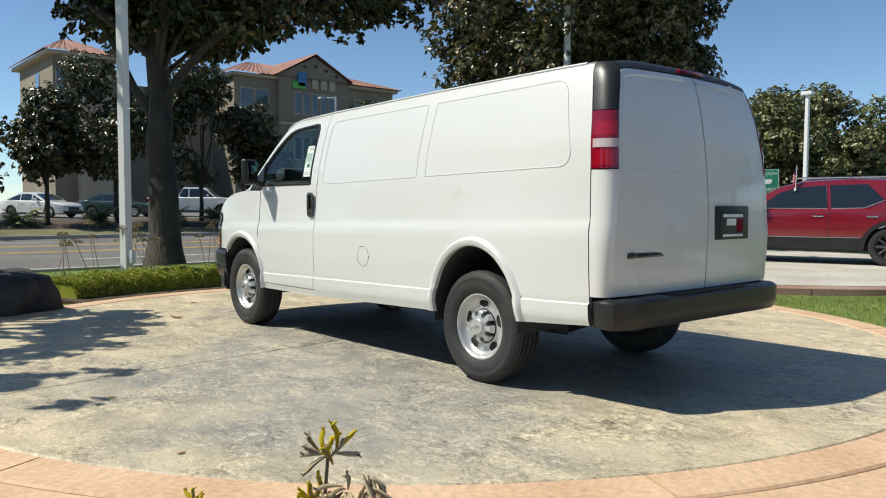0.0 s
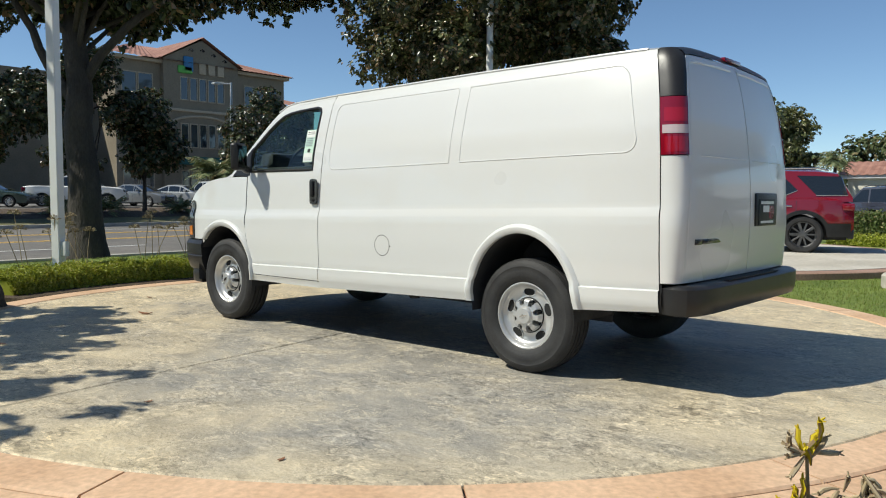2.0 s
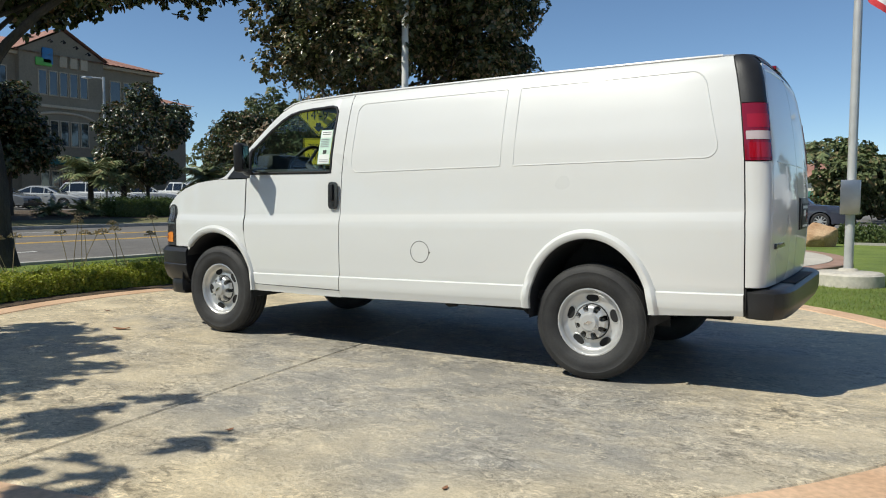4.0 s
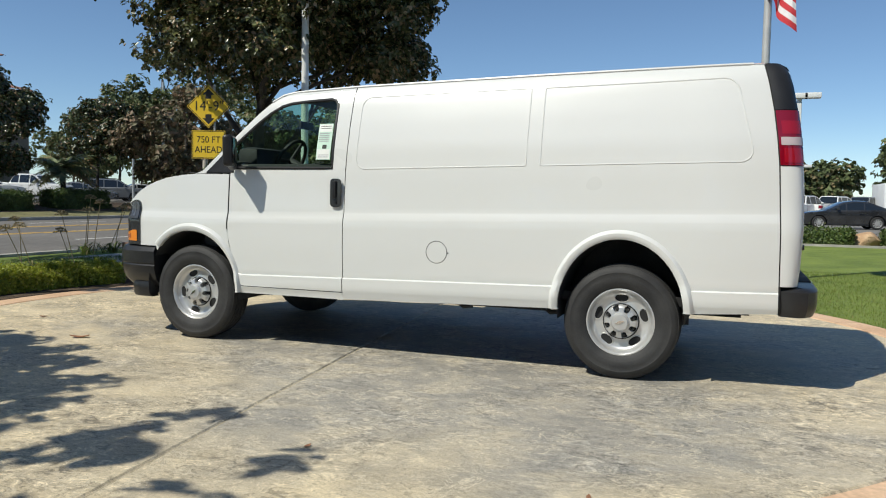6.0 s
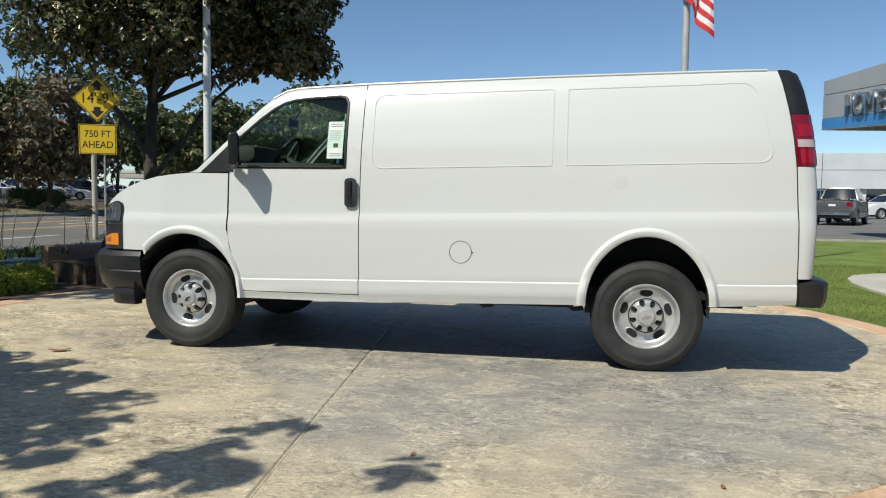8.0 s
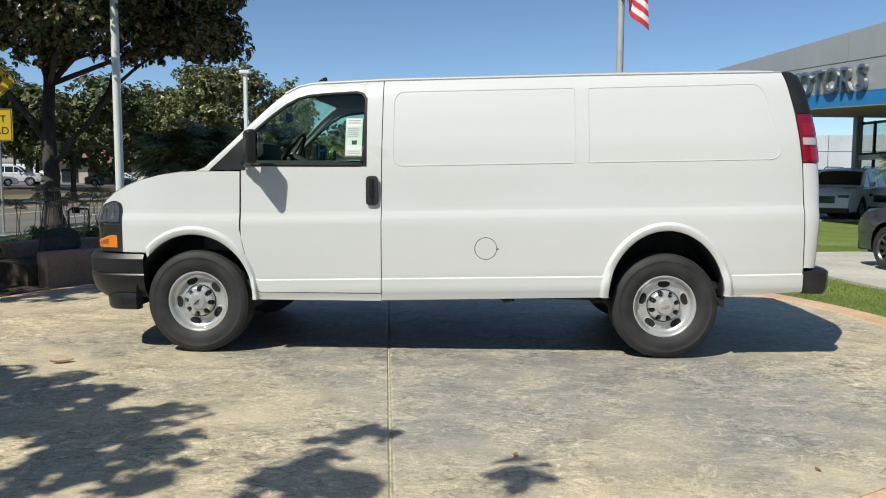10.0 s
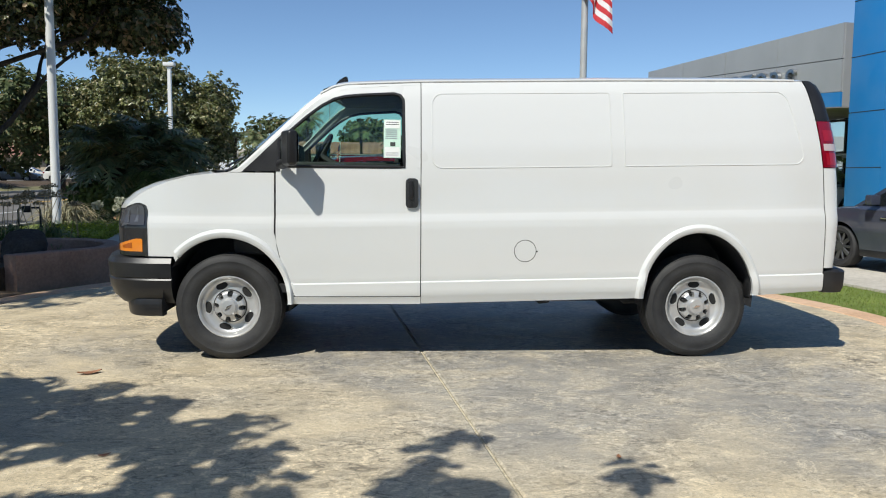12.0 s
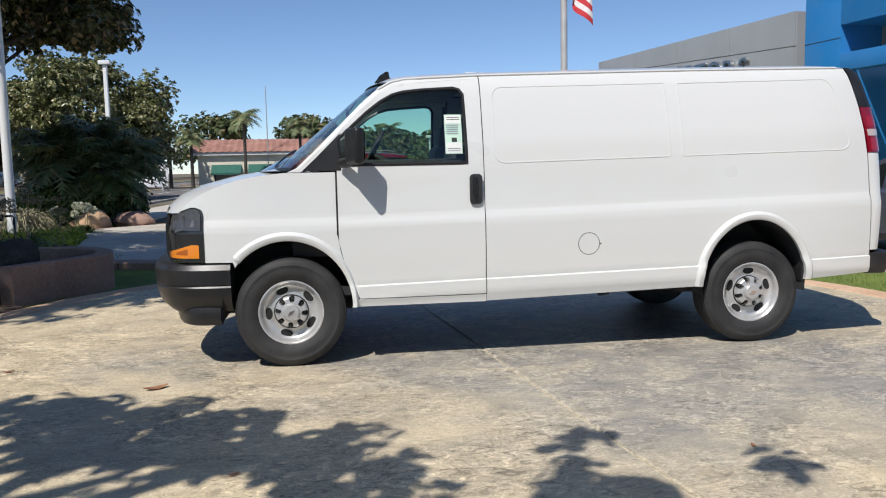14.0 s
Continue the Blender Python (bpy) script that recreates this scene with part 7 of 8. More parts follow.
    strap_clump(t2, rng, 0, 0, -0.12, 18, 0.34, M_STRAP)


build_paw_plant()


def build_grass():
    rng = np.random.default_rng(17)
    n = 90000
    p = np.stack([rng.uniform(-2.5, 8.0, n), rng.uniform(-0.5, 10.5, n)], 1)
    q = np.stack([rng.uniform(-9.2, -6.2, n // 4), rng.uniform(-3, 9, n // 4)], 1)
    p = np.concatenate([p, q])
    d = np.hypot(p[:, 0] - PC.x, p[:, 1] - PC.y)
    keep = (d > PR + RING_W + 0.03) & ((p[:, 1] > 9.0) | (p[:, 0] < np.interp(p[:, 1], [e[1] for e in DRIVE_EDGE], [e[0] for e in DRIVE_EDGE]))) & (np.hypot(p[:, 0] + 4.5, p[:, 1] - 11.6) > 5.35) & (np.hypot(p[:, 0] - 0.98, p[:, 1] - 8.07) > 0.48)
    keep &= ~((p[:, 0] < -3) & (d < 5.65))
    p = p[keep]
    n = len(p)
    h = rng.uniform(0.018, 0.045, n)
    a = rng.uniform(0, 2 * math.pi, n)
    s = np.stack([np.cos(a), np.sin(a), np.zeros(n)], 1) * 0.0035
    z = np.where((p[:, 0] < -6), np.interp(d[keep], [5.55, 5.9, 6.4, 6.9, 7.6, 8.4], [0.02, 0.10, 0.17, 0.19, 0.12, 0.0]), -0.047)
    b = np.column_stack([p, z])
    tip = b + np.column_stack([rng.normal(size=(n, 2)) * 0.012, h])
    v = np.stack([b - s, b + s, tip], 1).reshape(-1, 3)
    o = raw("grass_blades", v, np.arange(3 * n).reshape(-1, 3), M_BLADE)
    tagged(o, "short mown grass blades of the lawn", "grass", "", "stuff")


build_grass()


def build_litter():
    """Dry leaves lying on the pad."""
    rng = np.random.default_rng(3)
    mt = surf("dry_leaf", (0.20, 0.085, 0.04), (0.34, 0.17, 0.09), 30, 0.7)
    for x, y, s in ((-4.27, -0.355, 0.06), (-1.15, -2.0, 0.02), (0.2, -2.1, 0.018), (-5.4, 0.3, 0.03), (-3.6, -1.9, 0.022)):
        bm = bmesh.new()
        rows = [[(s * (u * 1.3), s * v * (1 - u * u) * 0.6, s * 0.25 * (u * u + abs(v) * 0.4) + 0.004) for v in (-1, 0, 1)] for u in np.linspace(-0.98, 0.98, 7)]
        sheet(bm, rows)
        thicken(bm, 0.001)
        o = part("fallen_leaf", bm, mt)
        o.matrix_basis = Matrix.Translation((x, y, 0.0)) @ Matrix.Rotation(rng.uniform(0, 6), 4, "Z")
        tagged(o, "dry brown leaf lying on the concrete", "leaf")


build_litter()

# ---- parked vehicles ----
M_CARGLASS = paint("dark_car_glass", (0.012, 0.015, 0.017), 0.06, 1.0, dust=0.0)
CAR_PAINT = {
    "red": paint("red_metallic_paint", (0.18, 0.003, 0.011), 0.2, 1.0, dust=0.01),
    "white": paint("white_car_paint", (0.74, 0.74, 0.72), 0.28, 0.7),
    "black": paint("black_car_paint", (0.012, 0.013, 0.015), 0.18, 0.9),
    "navy": paint("dark_blue_grey_paint", (0.033, 0.038, 0.06), 0.2, 0.9),
    "grey": paint("grey_metallic_paint", (0.16, 0.17, 0.18), 0.25, 0.8),
    "charcoal": paint("charcoal_metallic_paint", (0.065, 0.06, 0.062), 0.25, 0.8),
    "slate": paint("slate_green_paint", (0.085, 0.105, 0.11), 0.25, 0.8),
    "silver": paint("silver_metallic_paint", (0.42, 0.43, 0.43), 0.28, 0.8),
    "green": paint("dark_green_paint", (0.02, 0.05, 0.04), 0.22, 0.8),
}
# Side outlines, front at -x: hood/deck heights, roof outline (x, z), arches.
CARS = {
    "suv": dict(L=5.1, W=1.98, wb=3.07, fo=0.98, r=0.375, belt=1.08, deck=[(0, 0.72), (0.10, 0.92), (0.35, 1.03), (1.45, 1.10), (5.0, 1.12), (5.1, 1.0)], roof=[(1.25, 1.10), (2.1, 1.66), (2.5, 1.74), (3.6, 1.77), (4.55, 1.72), (5.02, 1.12)], sill=0.30, pillars=(2.28, 3.25, 4.25)),
    "crossover": dict(L=4.98, W=1.99, wb=3.07, fo=0.97, r=0.385, belt=1.10, deck=[(0, 0.74), (0.08, 0.92), (0.3, 1.02), (1.4, 1.10), (4.76, 1.14), (4.91, 1.10), (4.98, 0.9)], roof=[(1.15, 1.10), (2.05, 1.58), (2.5, 1.68), (3.3, 1.715), (4.3, 1.69), (4.66, 1.64), (4.94, 1.14)], sill=0.34, pillars=(2.95, 3.9), panes=[[(1.62, 1.135), (2.92, 1.135), (2.88, 1.59), (2.32, 1.545), (2.0, 1.43)], [(2.99, 1.135), (3.58, 1.15), (3.92, 1.30), (3.62, 1.605), (2.95, 1.595)], [(4.27, 1.20), (4.85, 1.20), (4.73, 1.575), (3.90, 1.60)]]),
    "compact": dict(L=4.25, W=1.78, wb=2.6, fo=0.82, r=0.325, belt=0.93, deck=[(0, 0.62), (0.09, 0.78), (0.3, 0.88), (1.2, 0.95), (4.1, 0.97), (4.25, 0.85)], roof=[(1.0, 0.95), (1.75, 1.40), (2.1, 1.48), (3.0, 1.50), (3.75, 1.44), (4.16, 0.97)], sill=0.27, pillars=(1.9, 2.75, 3.5)),
    "sedan": dict(L=4.75, W=1.83, wb=2.75, fo=0.95, r=0.33, belt=0.93, deck=[(0, 0.58), (0.10, 0.72), (0.5, 0.84), (1.5, 0.95), (3.9, 1.00), (4.65, 0.98), (4.75, 0.80)], roof=[(1.30, 0.95), (2.15, 1.38), (2.6, 1.45), (3.2, 1.44), (4.35, 1.0)], sill=0.24, pillars=(2.25, 3.1)),
    "pickup": dict(L=5.8, W=2.03, wb=3.70, fo=0.98, r=0.41, belt=1.25, deck=[(0, 0.85), (0.10, 1.10), (0.3, 1.18), (1.5, 1.26), (3.75, 1.27), (5.75, 1.27), (5.8, 1.1)], roof=[(1.35, 1.26), (2.0, 1.80), (2.3, 1.90), (3.45, 1.90), (3.78, 1.27)], sill=0.42, pillars=(2.35, 3.1)),
}


def car(kind, colour, at, turn, label, group="", detail=False):
    """A vehicle whose middle stands at the given place; its front points along -x before it is turned."""
    c = CARS[kind]
    L, W, r = c["L"], c["W"], c["r"]
    body_m = CAR_PAINT[colour]
    t = thing({"suv": "suv_car", "crossover": "suv_car", "compact": "suv_car", "sedan": "sedan_car", "pickup": "pickup_truck"}[kind], label, {"suv": "car", "crossover": "car", "compact": "car", "sedan": "car", "pickup": "truck"}[kind], Matrix.Translation(at) @ Matrix.Rotation(turn, 4, "Z") @ Matrix.Translation((-L / 2, 0, 0)), group)
    ax = (c["fo"], c["fo"] + c["wb"])
    ra = r + 0.07
    def low(x):
        z = c["sill"]
        for a in ax:
            d = abs(x - a)
            if d < ra:
                z = max(z, r * 0.95 + math.sqrt(ra * ra - d * d))
        return z
    def half(x, z):
        e = min(x, L - x)
        w = W / 2 * (1 - 0.16 * max(0, 1 - e / 0.75) ** 2)
        return w - 0.04 * max(0, z - 0.85) - 0.06 * max(0, 0.5 - z) - 0.02 * (1 - math.sin(min(1, max(0, (z - 0.4) / 0.7)) * math.pi))
    xs = sorted(set([0.0, L] + list(np.linspace(0.03, L - 0.03, 46)) + [a + ra * math.cos(math.pi * k / 14) for a in ax for k in range(15)]))
    bm = bmesh.new()
    rows = []
    for x in xs:
        zl, zd = low(x), lerp(c["deck"], x)
        zs = [zl + (zd - zl) * f for f in (0, 0.2, 0.4, 0.6, 0.8, 0.93)]
        left = [(x, -half(x, z), z) for z in zs]
        top = [(x, -half(x, zd) * f, zd + 0.035 * (1 - f * f)) for f in (0.93, 0.6, 0.2, -0.2, -0.6, -0.93)]
        rows.append(left + top + [(p[0], -p[1], p[2]) for p in reversed(left)])
    vs = sheet(bm, rows)
    bm.faces.new(vs[0][::-1])
    bm.faces.new(vs[-1])
    bmesh.ops.recalc_face_normals(bm, faces=bm.faces)
    body = part("body", bm, body_m, t, angle=40)
    # Floor, so that nothing is seen through.
    bm = bmesh.new()
    box(bm, (0.15, -W / 2 + 0.22, c["sill"] - 0.06), (L - 0.12, W / 2 - 0.22, c["sill"] + 0.35))
    part("floor", bm, M_UNDER, t)
    for s in (-1, 1):
        bm = bmesh.new()
        box(bm, (ax[0] + ra, s * (W / 2 - 0.06) - 0.03, c["sill"] - 0.06), (ax[1] - ra, s * (W / 2 - 0.06) + 0.03, c["sill"] + 0.06), 0.02)
        part("sill_trim", bm, M_BLACKPLASTIC, t)
        if kind == "crossover":
            # Black cladding over the sill and round the arches, under a thin chrome line.
            bm = bmesh.new()
            sheet(bm, [[(x, s * (half(x, z) + 0.012), z) for z in (c["sill"] - 0.02, 0.45, 0.545)] for x in np.linspace(ax[0] + ra, ax[1] - ra, 12)], flip=s > 0)
            part("cladding", bm, M_BLACKPLASTIC, t)
            bm = bmesh.new()
            tube(bm, [(x, s * (half(x, 0.55) + 0.014), 0.55) for x in np.linspace(ax[0] + ra + 0.05, ax[1] - ra - 0.05, 12)], 0.008, 6)
            part("chrome_line", bm, M_CHROME, t)
            for a in ax:
                bm = bmesh.new()
                rows = []
                for k in range(25):
                    b = math.pi * k / 24
                    rows.append([(a + q * math.cos(b), s * (half(a + q * math.cos(b), r * 0.95 + q * math.sin(b)) + 0.012), r * 0.95 + q * math.sin(b)) for q in (ra - 0.012, ra + 0.065)])
                sheet(bm, rows, flip=s < 0)
                part("arch_cladding", bm, M_BLACKPLASTIC, t)
            bm = bmesh.new()
            sheet(bm, [[(x, s * (half(x, z) + 0.012), z) for z in (c["sill"], 0.5, 0.62)] for x in np.linspace(ax[1] + ra, L - 0.05, 8)], flip=s > 0)
            part("bumper_cladding", bm, M_BLACKPLASTIC, t)
    bm = bmesh.new()
    box(bm, (-0.01, -W / 2 + 0.16, c["sill"] - 0.03), (0.12, W / 2 - 0.16, c["sill"] + 0.14), 0.03)
    part("front_trim", bm, M_BLACKPLASTIC, t)
    bm = bmesh.new()
    box(bm, (L - 0.12, -W / 2 + 0.16, c["sill"] - 0.03), (L + 0.01, W / 2 - 0.16, c["sill"] + 0.16), 0.03)
    part("rear_trim", bm, M_BLACKPLASTIC, t)
    # Glasshouse.
    roof = c["roof"]
    def gh(x, z):
        return W / 2 - 0.10 - 0.30 * max(0, z - c["belt"])
    bm = bmesh.new()
    gx = sorted(set(list(np.linspace(roof[0][0], roof[-1][0], 26)) + [p[0] for p in roof]))
    rows = []
    zb = lerp(c["deck"], roof[0][0]) - 0.02
    for x in gx:
        zt = max(lerp(roof, x), zb + 0.005)
        left = [(x, -gh(x, z), z) for z in np.linspace(zb, zt - 0.02 * (zt - zb), 5)]
        top = [(x, -gh(x, zt) * f, zt + 0.03 * (1 - f * f)) for f in (0.9, 0.5, 0, -0.5, -0.9)]
        rows.append(left + top + [(p[0], -p[1], p[2]) for p in reversed(left)])
    vs = sheet(bm, rows)
    bmesh.ops.recalc_face_normals(bm, faces=bm.faces)
    part("cab", bm, body_m, t, angle=40)
    # Windows, a few millimetres proud.
    cuts = [roof[0][0] + 0.12] + list(c["pillars"]) + [roof[-1][0] - 0.08]
    for s in (-1, 1):
        for poly in c.get("panes", ()):
            bm = bmesh.new()
            bm.faces.new([bm.verts.new((x, s * (gh(x, z) + 0.008), z)) for x, z in (poly if s < 0 else poly[::-1])])
            pane = part("window", bm, M_CARGLASS, t)
            bm = bmesh.new()
            tube(bm, [(x, s * (gh(x, z) + 0.012), z - 0.01) for x, z in poly[:3]], 0.009, 6)
            part("chrome_trim", bm, M_CHROME, pane)
        for x0, x1 in zip(cuts, cuts[1:]) if "panes" not in c else ():
            bm = bmesh.new()
            rows = []
            for x in np.linspace(x0 + 0.035, x1 - 0.035, 9):
                z0 = zb + 0.05
                z1 = max(z0 + 0.01, lerp(roof, x) - 0.085)
                rows.append([(x, s * (gh(x, z) + 0.008), z) for z in np.linspace(z0, z1, 4)])
            sheet(bm, rows, flip=s < 0)
            part("window", bm, M_CARGLASS, t)
    def screen(i, j, back):
        (x0, z0), (x1, z1) = roof[i], roof[j]
        bm = bmesh.new()
        nrm = Vector((-(z1 - z0), 0, x1 - x0)).normalized()
        if nrm.z < 0:
            nrm = -nrm
        rows = []
        for f in (0.1, 0.5, 0.92):
            x, z = x0 + (x1 - x0) * f, z0 + (z1 - z0) * f
            rows.append([(x + nrm.x * (0.012 + 0.03 * (1 - u * u)), u * (gh(x, z) - 0.07), z + nrm.z * (0.012 + 0.03 * (1 - u * u))) for u in np.linspace(-1, 1, 9)])
        sheet(bm, rows)
        bmesh.ops.recalc_face_normals(bm, faces=bm.faces)
        part("rear_window" if back else "windscreen", bm, M_CARGLASS, t)
    screen(0, 1, False)
    screen(-1, -2, True)
    # Lights, plate, grille, mirrors, handles.
    zf, zr = lerp(c["deck"], 0.12) - 0.13, lerp(c["deck"], L - 0.12) - 0.14
    for s in (-1, 1):
        bm = bmesh.new()
        box(bm, (0.015, s * (W / 2 - 0.34) - 0.17, zf - 0.06), (0.16, s * (W / 2 - 0.34) + 0.17, zf + 0.06), 0.03)
        part("headlight", bm, M_LAMPGLASS, t)
        bm = bmesh.new()
        hgt = 0.2 if kind == "pickup" else 0.09
        box(bm, (L - 0.22, s * (W / 2 - 0.22) - 0.16, zr - hgt), (L + 0.004, s * (W / 2 - 0.22) + 0.12, zr + 0.06), 0.03)
        part("tail_light", bm, M_REDLENS, t)
        bm = bmesh.new()
        box(bm, (roof[0][0] + 0.45, s * (W / 2 + 0.06) - 0.09, c["belt"] + 0.05), (roof[0][0] + 0.57, s * (W / 2 + 0.06) + 0.09, c["belt"] + 0.2), 0.03)
        part("door_mirror", bm, body_m, t)
        for x0, x1 in zip(cuts[:-1], cuts[1:]):
            if x1 > ax[1] + 0.3 and kind != "pickup":
                continue
            bm = bmesh.new()
            zz = c["belt"] - 0.13
            box(bm, (x1 - 0.28, s * (half(x1, zz) + 0.012) - 0.012, zz - 0.015), (x1 - 0.08, s * (half(x1, zz) + 0.012) + 0.012, zz + 0.015), 0.008)
            part("door_handle", bm, M_CHROME if detail else body_m, t)
            bm = bmesh.new()
            rows = [[(x1 + d, s * (half(x1, z) + 0.002), z) for d in (-0.006, 0.006)] for z in np.linspace(low(x1) + 0.03, c["belt"] - 0.02, 8)]
            sheet(bm, rows, flip=s > 0)
            part("door_gap", bm, M_UNDER, t)
    bm = bmesh.new()
    box(bm, (-0.006, -0.42, zf - 0.22), (0.06, 0.42, zf + 0.02), 0.02)
    part("grille", bm, M_BLACKGLOSS, t)
    bm = bmesh.new()
    box(bm, (L - 0.01, -0.16, zr - 0.16), (L + 0.014, 0.16, zr - 0.06), 0.004)
    part("plate", bm, M_PAPERW, t)
    if kind == "pickup":
        bm = bmesh.new()
        box(bm, (3.95, -W / 2 + 0.14, 1.26), (L - 0.1, W / 2 - 0.14, 1.32), 0.01)
        part("bed_cover", bm, M_UNDER, t)
        bm = bmesh.new()
        box(bm, (L - 0.05, -0.8, 0.52), (L + 0.09, 0.8, 0.66), 0.03)
        part("chrome_bumper", bm, M_CHROME, t)
    if kind in ("suv", "crossover"):
        for s in (-1, 1):
            bm = bmesh.new()
            d = -0.055 if kind == "crossover" else 0.0
            tube(bm, [(2.2, s * 0.62, 1.73 + d), (2.35, s * 0.62, 1.80 + d), (4.3, s * 0.62, 1.81 + d), (4.5, s * 0.62, 1.76 + d)], 0.018, 6)
            part("roof_rail", bm, M_BLACKGLOSS if not detail else M_CHROME, t)
    # Wheels.
    spokes = 10
    first = None
    for a in ax:
        for s in (-1, 1):
            m = Matrix.Translation((a, s * (W / 2 - 0.13), r)) @ Matrix.Rotation(radians(90 if s < 0 else -90), 4, "X")
            if first is None:
                bm = bmesh.new()
                rr = r * 0.68
                lathe(bm, [(rr * 0.92, -0.08), (rr * 0.93, 0.08), (rr, 0.10), (rr * 1.02, 0.085)], 28)
                for k in range(spokes):
                    box(bm, (0.02, -0.018 - 0.012 * (k % 2), 0.055), (rr * 0.97, 0.018 + 0.012 * (k % 2), 0.085), 0.006, Matrix.Rotation(2 * math.pi * k / spokes, 4, "Z"), 1)
                lathe(bm, [(0.07, 0.06), (0.065, 0.095), (0, 0.098)], 16)
                w = part("wheel", bm, M_RIM if not detail else surf("dark_alloy", (0.10, 0.10, 0.105), (0.2, 0.2, 0.2), 5, 0.3, metal=0.8), t)
                bm = bmesh.new()
                lathe(bm, [(0, 0.02), (rr * 0.9, 0.02), (rr * 0.9, -0.02)], 20)
                bk = part("brake_disc", bm, M_DARKHOLE, w)
                bm = bmesh.new()
                lathe(bm, [(rr * 0.99, 0.085), (rr * 1.08, 0.11), (r * 0.9, 0.115), (r * 0.985, 0.09), (r, 0.06), (r, -0.06), (r * 0.985, -0.09), (r * 0.9, -0.115), (rr, -0.09)], 32)
                ty = part("tyre", bm, M_RUBBER, w)
                first = (w, bk, ty)
                w.matrix_basis = m
            else:
                w = share("wheel", first[0], t, m)
                share("brake_disc", first[1], w)
                share("tyre", first[2], w)
    return t


def build_cars():
    # On the raised pad; its nose points away from the van's tail.
    car("crossover", "red", (-3.68, 13.14, 0.06), radians(18), "bright red SUV with dark alloy wheels on the raised pad", detail=True)
    # Beside the driveway and in the near car park.
    car("compact", "navy", (5.67, 4.9, -0.012), radians(-78), "dark blue-grey crossover on the concrete driveway", detail=True)
    car("suv", "navy", (-3.2, 33.0, -0.05), radians(176), "dark blue SUV in the car park")
    car("pickup", "black", (-6.4, 45.0, -0.05), radians(180), "black pickup in the car park")
    car("sedan", "black", (5.75, 40.2, -0.05), radians(8), "black sedan in the car park")
    g = "trucks in the car park"
    for k, (x, y, col) in enumerate(((0.2, 56.5, "white"), (2.6, 58.5, "white"), (5.0, 60.5, "white"), (7.4, 62.5, "white"), (9.8, 64.5, "grey"), (12.2, 66.5, "white"), (14.6, 68.5, "grey"))):
        car("pickup", col, (x, y, -0.05), radians(-128 + (k % 3)), f"{col} pickup truck in a row in the car park", g)
    car("pickup", "charcoal", (12.2, 39.05, -0.05), radians(-114), "dark grey pickup with chrome bumper in the car park")
    car("pickup", "slate", (11.6, 43.6, -0.05), radians(176), "grey-green pickup with dark wheels in the car park")
    car("suv", "white", (19.8, 54.5, -0.05), radians(22), "white SUV in the car park")
    car("suv", "white", (11.4, 22.6, -0.05), radians(50), "white SUV parked behind the dealership canopy")
    car("suv", "white", (14.2, 21.6, -0.02), radians(20), "white SUV parked behind the dealership canopy")
    # Across the road.
    far = [("suv", "black", 3.0), ("sedan", "white", 8.2), ("sedan", "green", 12.8), ("pickup", "white", 17.4), ("sedan", "grey", 21.8), ("sedan", "silver", 25.2), ("suv", "white", 28.4), ("suv", "white", 32.0), ("pickup", "white", 36.0), ("sedan", "grey", 40.2), ("suv", "grey", 43.6), ("sedan", "white", 47.4), ("suv", "silver", 51), ("sedan", "white", 54.6), ("suv", "black", 58), ("sedan", "white", 62), ("pickup", "white", 66)]
    for k, (kind, col, y) in enumerate(far):
        x = -46.0 - 0.4 * (k % 3)
        car(kind, col, (x, y, rise(x, y) + 0.05), radians(200 + 12 * (k % 4)), f"{col} {'pickup truck' if kind == 'pickup' else 'car'} parked across the road", "cars across the road")
    for kind, col, x, y in (("sedan", "grey", -40.5, 74.0), ("suv", "white", -37.5, 80.0), ("sedan", "white", -43.5, 84.0)):
        car(kind, col, (x, y, rise(x, y) + 0.05), radians(185), f"{col} car parked before the far shop", "cars across the road")


build_cars()

# ---- buildings ----
M_STUCCO = surf("tan_stucco", (0.215, 0.18, 0.13), (0.265, 0.225, 0.165), 0.4, 0.9, 0.2, 30, fine=0.2)
M_STUCCO2 = surf("pale_stucco", (0.40, 0.335, 0.245), (0.47, 0.40, 0.30), 0.4, 0.9, 0.2, 30, fine=0.2)
M_CREAM = surf("cream_stucco", (0.62, 0.58, 0.47), (0.70, 0.66, 0.55), 0.5, 0.9, 0.2, 30)
M_TILE = surf("terracotta_roof_tile", (0.24, 0.115, 0.085), (0.35, 0.185, 0.14), 0.9, 0.8, 0.4, 10, fine=0.4)
M_WINDARK = paint("office_window_glass", (0.02, 0.03, 0.04), 0.06, 1.0, dust=0.0)
M_AWNING = surf("dark_green_canvas", (0.015, 0.09, 0.07), (0.025, 0.12, 0.09), 3, 0.8)
M_GREYPANEL = surf("grey_metal_panel", (0.36, 0.37, 0.375), (0.42, 0.43, 0.435), 0.5, 0.45, 0.1, 4, metal=0.2)
# Pale grey panel, lightened further for sun on the service building's wall.
M_SUNPANEL = surf("sunlit_metal_panel", (0.55, 0.56, 0.565), (0.63, 0.64, 0.645), 0.5, 0.5, 0.1, 4)
M_BLUEPANEL = paint("blue_metal_panel", (0.012, 0.20, 0.52), 0.35, 0.4)
M_WHITEBLD = surf("white_building_panel", (0.66, 0.67, 0.67), (0.74, 0.75, 0.75), 0.5, 0.6)
# Brown-grey with canopy shade put into it: soffit, showroom plinth and inner block.
M_DARKBLD = surf("shaded_under_canopy", (0.20, 0.175, 0.15), (0.27, 0.24, 0.205), 0.8, 0.8)


